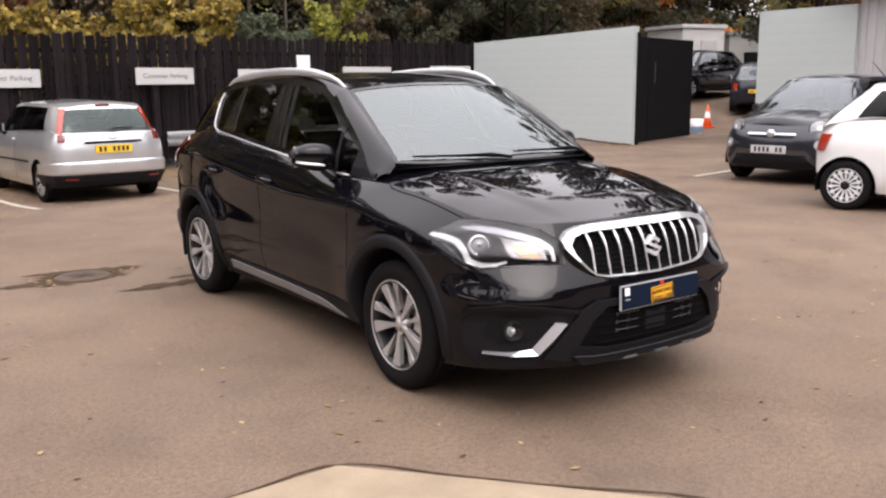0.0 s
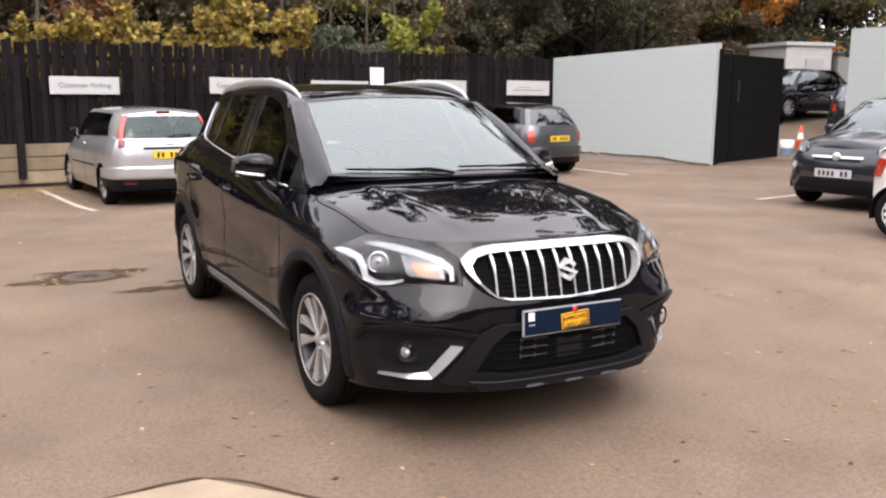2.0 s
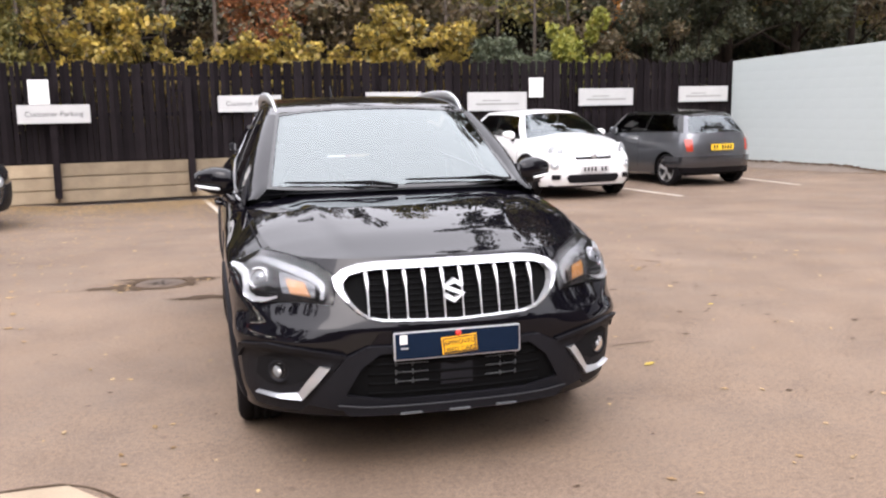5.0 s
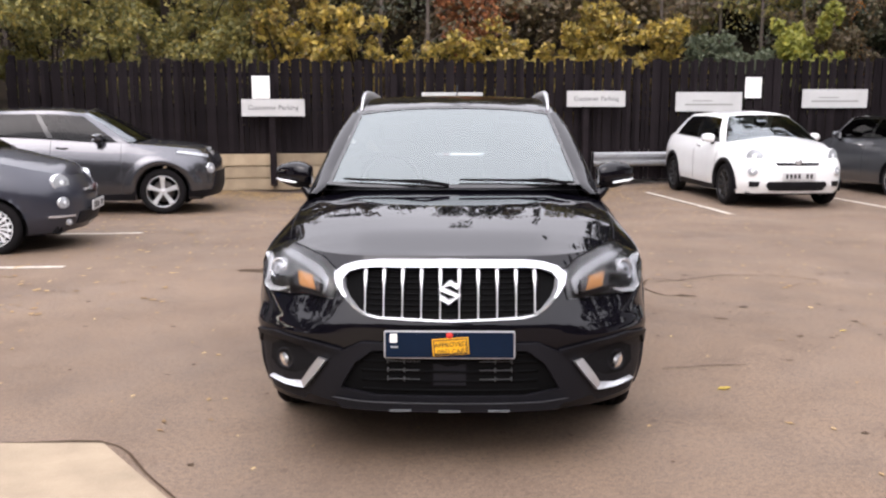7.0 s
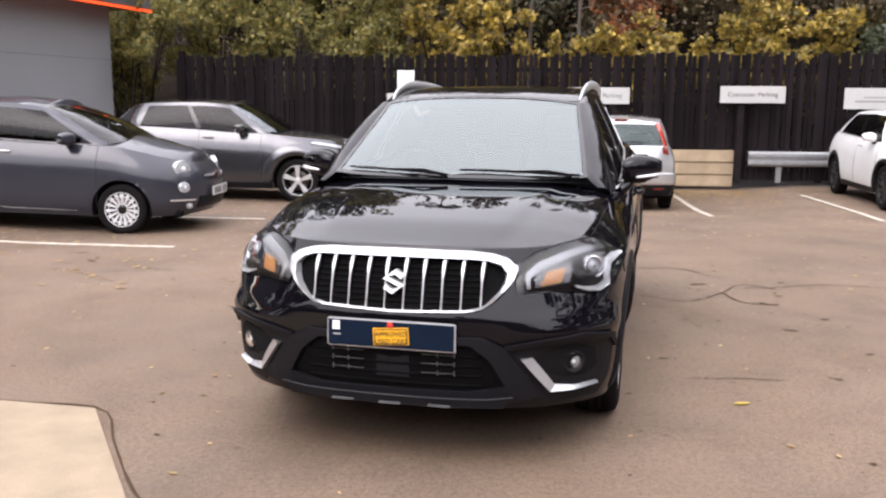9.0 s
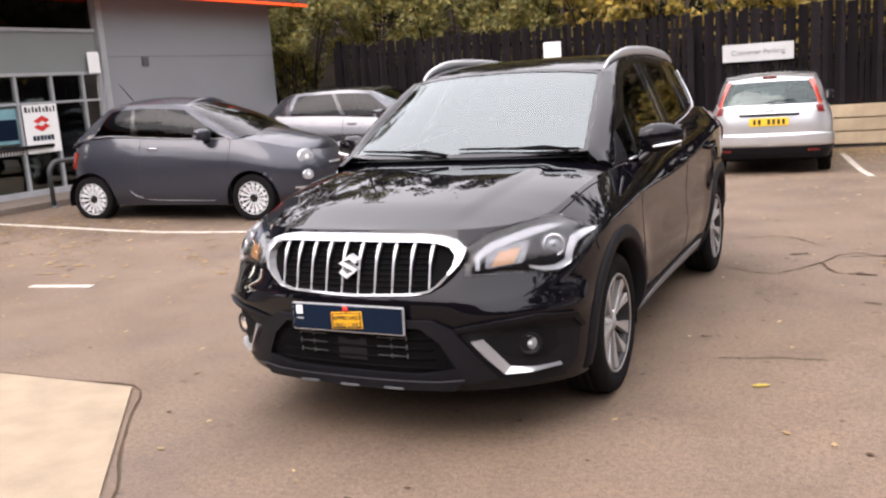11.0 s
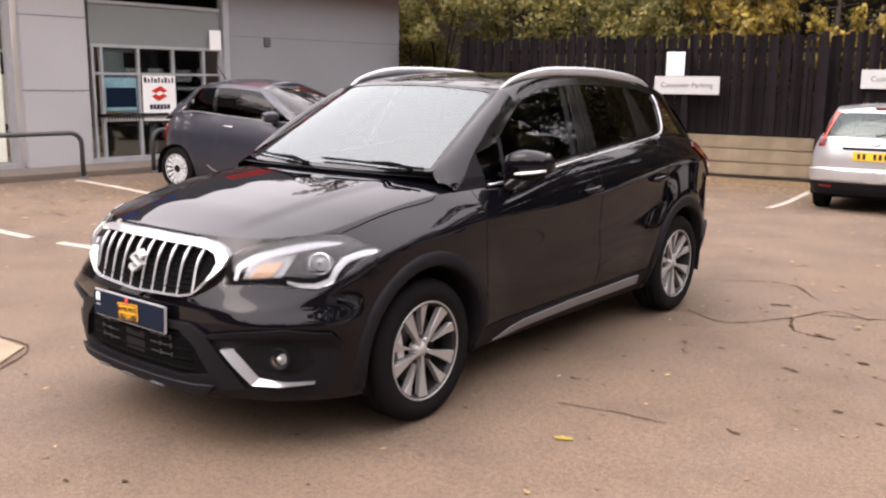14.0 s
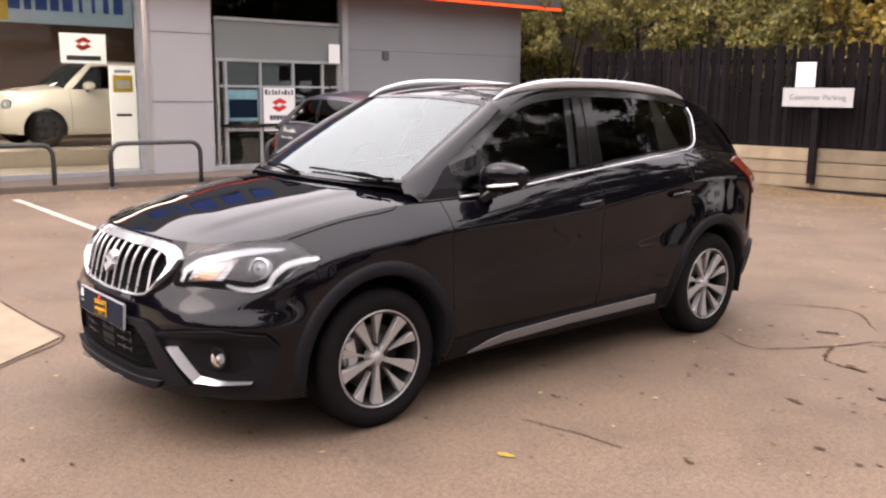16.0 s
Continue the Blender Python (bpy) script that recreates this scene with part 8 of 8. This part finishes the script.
    for i in range(12):
        x = 25.0 + 1.4 * i
        tree(x, 26.5 - 0.45 * (x - 25) + rng.uniform(-0.5, 0.8), 1.0, rng.uniform(8, 10.5), 2.7, [LEAF_BROWN, LEAF_OLIVE, LEAF_DARK, LEAF_BROWN, LEAF_ORANGE, LEAF_DARK][i % 6], 8500, 0.17, 660 + i, "dense autumn tree behind the outbuildings", 0.02)
    for i in range(20):
        tree(32 + 1.0 * i, 38 - 1.7 * i + rng.uniform(-1, 1), 1.0, rng.uniform(11, 14), 3.6, [LEAF_DARK, LEAF_BROWN, LEAF_DARK, LEAF_DARK, LEAF_BROWN, LEAF_ORANGE][i % 6], 6500, 0.21, 450 + i, "tall autumn tree beyond the outbuildings", 0.02)
    # row added east, mostly out of view, to darken reflections in the doors
    for i in range(11):
        tree(23.5 + rng.uniform(-1, 1.5), -17 + 2.9 * i, 0.2, rng.uniform(12, 15), 3.4, [LEAF_DARK, LEAF_BROWN, LEAF_DARK, LEAF_OLIVE][i % 4], 7000, 0.2, 480 + i, "tall autumn tree behind the dealership building", 0.08)
    # ring of mostly unseen trees, added to block low sky from car reflections
    for i in range(44):
        a = math.radians(-25 + 7.9 * i)
        far = 4 < i < 10
        if 18 < i < 26:
            continue
        r = 26.0 + rng.uniform(-1.5, 2.5) + (16 if far else 0)
        x, y = r * math.cos(a), r * math.sin(a)
        high = rng.uniform(27, 31) if far else rng.uniform(20, 24) if i < 12 else rng.uniform(12, 15) if i < 19 else rng.uniform(8, 9.5) if i < 26 or i > 31 else rng.uniform(17, 20)
        tree(x, y, 1.5 if y > 14 else 0.1, high, 5.5, [LEAF_DARK, LEAF_BROWN, LEAF_DARK][i % 3], 8000 if i < 26 else 5000, 0.36 if i < 26 else 0.48, 520 + i, "very tall dark woodland tree beyond the yard", 0.2, 0.3)


woods()


def soil_drift(a, b, reach=0.5, tall=0.095):
    """Soil and swept leaves lying against the foot of a wall, running out at b."""
    rng = random.Random(41)
    a, b = Vector(a), Vector(b)
    d = b - a
    n = 60
    bed, dark = [], []
    for k in range(n + 1):
        x = d.length * k / n
        h = tall * (1 - smooth01(x, d.length * 0.62, d.length * 0.97)) * rng.uniform(0.85, 1.15)
        w = reach * (0.35 + 0.65 * h / tall) * rng.uniform(0.85, 1.1)
        gz = float(ground_z(a.x + d.x * k / n, a.y + d.y * k / n))
        bed.append([(x, -w, gz - 0.01), (x, -w * 0.6, gz + h * 0.45 + 0.004), (x, -w * 0.22, gz + h * 0.9 + 0.006), (x, 0.02, gz + h + 0.008)])
        dark.append([(x, -0.05 - 0.09 * rng.random(), gz + h + 0.006), (x, -0.03, gz + h + 0.022 + 0.022 * rng.random()), (x, 0.02, gz + h + 0.026 + 0.03 * rng.random())])
    t = thing("soil_drift", pose(a.x, a.y, 0, 0, 0, math.degrees(math.atan2(d.y, d.x))) @ pose(0, -0.112, 0), "low drift of brown soil along the white wall", "soil", kind="structure")
    part("soil_bed", grid_mesh("soil_bed", bed), PAVING, t)
    part("leaf_mould", grid_mesh("leaf_mould", dark), DIRT, t, "dark leaf mould against the wall")


soil_drift((11.32, 13.72), (12.6, 9.42))


def litter():
    """Fallen leaves, thick along the sleepers and sparse over the yard."""
    rng = np.random.default_rng(9)
    verts, faces = [], []

    def put(x, y, s):
        a = rng.uniform(0, 6.28)
        c, d = math.cos(a), math.sin(a)
        z = ground_z(x, y) + 0.006
        k = len(verts)
        for px, py, pz in ((-1, 0, 0.0), (-0.2, 0.55, 0.35), (1, 0, 0.1), (-0.2, -0.55, 0.3)):
            verts.append((x + s * (px * c - py * d), y + s * (px * d + py * c), z + s * 0.16 * pz * rng.uniform(0, 1)))
        faces.extend([(k, k + 1, k + 2), (k, k + 2, k + 3)])

    for _ in range(6500):
        x = rng.uniform(-8.5, 3.0)
        put(x, fence_y(x) - 0.3 - abs(rng.normal()) * 1.3, rng.uniform(0.012, 0.036))
    for _ in range(5000):
        x = rng.uniform(-8.4, 2.6)
        put(x, fence_y(x) - 0.25 - abs(rng.normal()) * 0.6, rng.uniform(0.022, 0.048))
    for _ in range(700):
        x = rng.uniform(3.0, 12.0)
        put(x, fence_y(x) - 0.3 - abs(rng.normal()) * 0.8, rng.uniform(0.02, 0.045))
    for _ in range(1100):
        put(rng.uniform(-8.5, 9), rng.uniform(-3.5, 10), rng.uniform(0.008, 0.028))
    for _ in range(2600):
        x = rng.uniform(-8.3, 4.0)
        put(x, fence_y(x) - 0.4 - abs(rng.normal()) * 2.4, rng.uniform(0.015, 0.045))
    for _ in range(520):
        put(rng.uniform(-8.2, -2.2), rng.uniform(0.5, 7.5), rng.uniform(0.018, 0.045))
    for _ in range(70):
        put(rng.uniform(-8.0, -3.0), rng.uniform(0.2, 2.6), rng.uniform(0.035, 0.07))
    for _ in range(420):
        put(-7.6 + abs(rng.normal()) * 1.1, 2.2 + rng.normal() * 0.55, rng.uniform(0.015, 0.04))
    for _ in range(160):
        put(rng.uniform(0.8, 5.0), rng.uniform(1.5, 8.0), rng.uniform(0.015, 0.040))
    for _ in range(60):
        put(-1.5 + rng.normal() * 0.3, 2.45 + rng.normal() * 0.15, rng.uniform(0.015, 0.035))
    for _ in range(300):
        put(-8.35 + abs(rng.normal()) * 0.8, rng.uniform(-1, 8), rng.uniform(0.02, 0.04))
    for _ in range(900):
        k = rng.uniform(0, 1)
        put(11.2 + 1.28 * k - abs(rng.normal()) * 0.12, 13.6 - 4.3 * k - abs(rng.normal()) * 0.10, rng.uniform(0.02, 0.05))
    ob = new("fallen_leaves", link_mesh("fallen_leaves", verts, faces, False))
    ob.data.materials.append(LITTER)
    tagged(ob, "brown and yellow fallen autumn leaves on tarmac", "leaves", kind="stuff")
    # small dark clods and oil specks trodden into the tarmac
    verts, faces = [], []
    spots = [(rng.uniform(-6, 7), rng.uniform(-4.2, 9.5), rng.uniform(0.006, 0.02)) for _ in range(420)]
    spots += [(1.0 + abs(rng.normal()) * 1.6, rng.uniform(-1.0, 4.5), rng.uniform(0.006, 0.026)) for _ in range(80)]
    for x, y, s in spots:
        z, k, a0 = ground_z(x, y) + 0.0045, len(verts), rng.uniform(0, 6.28)
        for q in range(7):
            a, r = a0 + q * 0.8976, s * rng.uniform(0.45, 1.2)
            verts.append((x + 1.3 * r * math.cos(a), y + 0.7 * r * math.sin(a), z + 0.0004 * q))
        faces.append(tuple(range(k, k + 7)))
    ob = new("dirt_specks", link_mesh("dirt_specks", verts, faces, False))
    ob.data.materials.append(DIRT)
    tagged(ob, "small dark clods of dirt scattered on tarmac", "dirt", kind="stuff")
    for x, y, s in ((1.45, -1.06, 0.045), (2.6, 0.2, 0.03)):
        edge = [(-1.0, 0.0), (-0.75, 0.28), (-0.45, 0.30), (-0.2, 0.52), (0.1, 0.34), (0.45, 0.36), (1.0, 0.05), (0.5, -0.26), (0.2, -0.40), (-0.15, -0.34), (-0.4, -0.5), (-0.7, -0.22)]
        pts = [(s * px, s * py, 0.10 * s * (abs(py) + 0.4 * max(px, 0))) for px, py in edge] + [(0, 0, 0.0)]
        t = part("fallen_leaf", link_mesh("fallen_leaf", pts, [(k, (k + 1) % 12, 12) for k in range(12)], False), LEAF_YELLOW, m=pose(x, y, 0.006, 0, 0, 20))
        tagged(t, "single yellow leaf lying on the tarmac", "leaf")


litter()
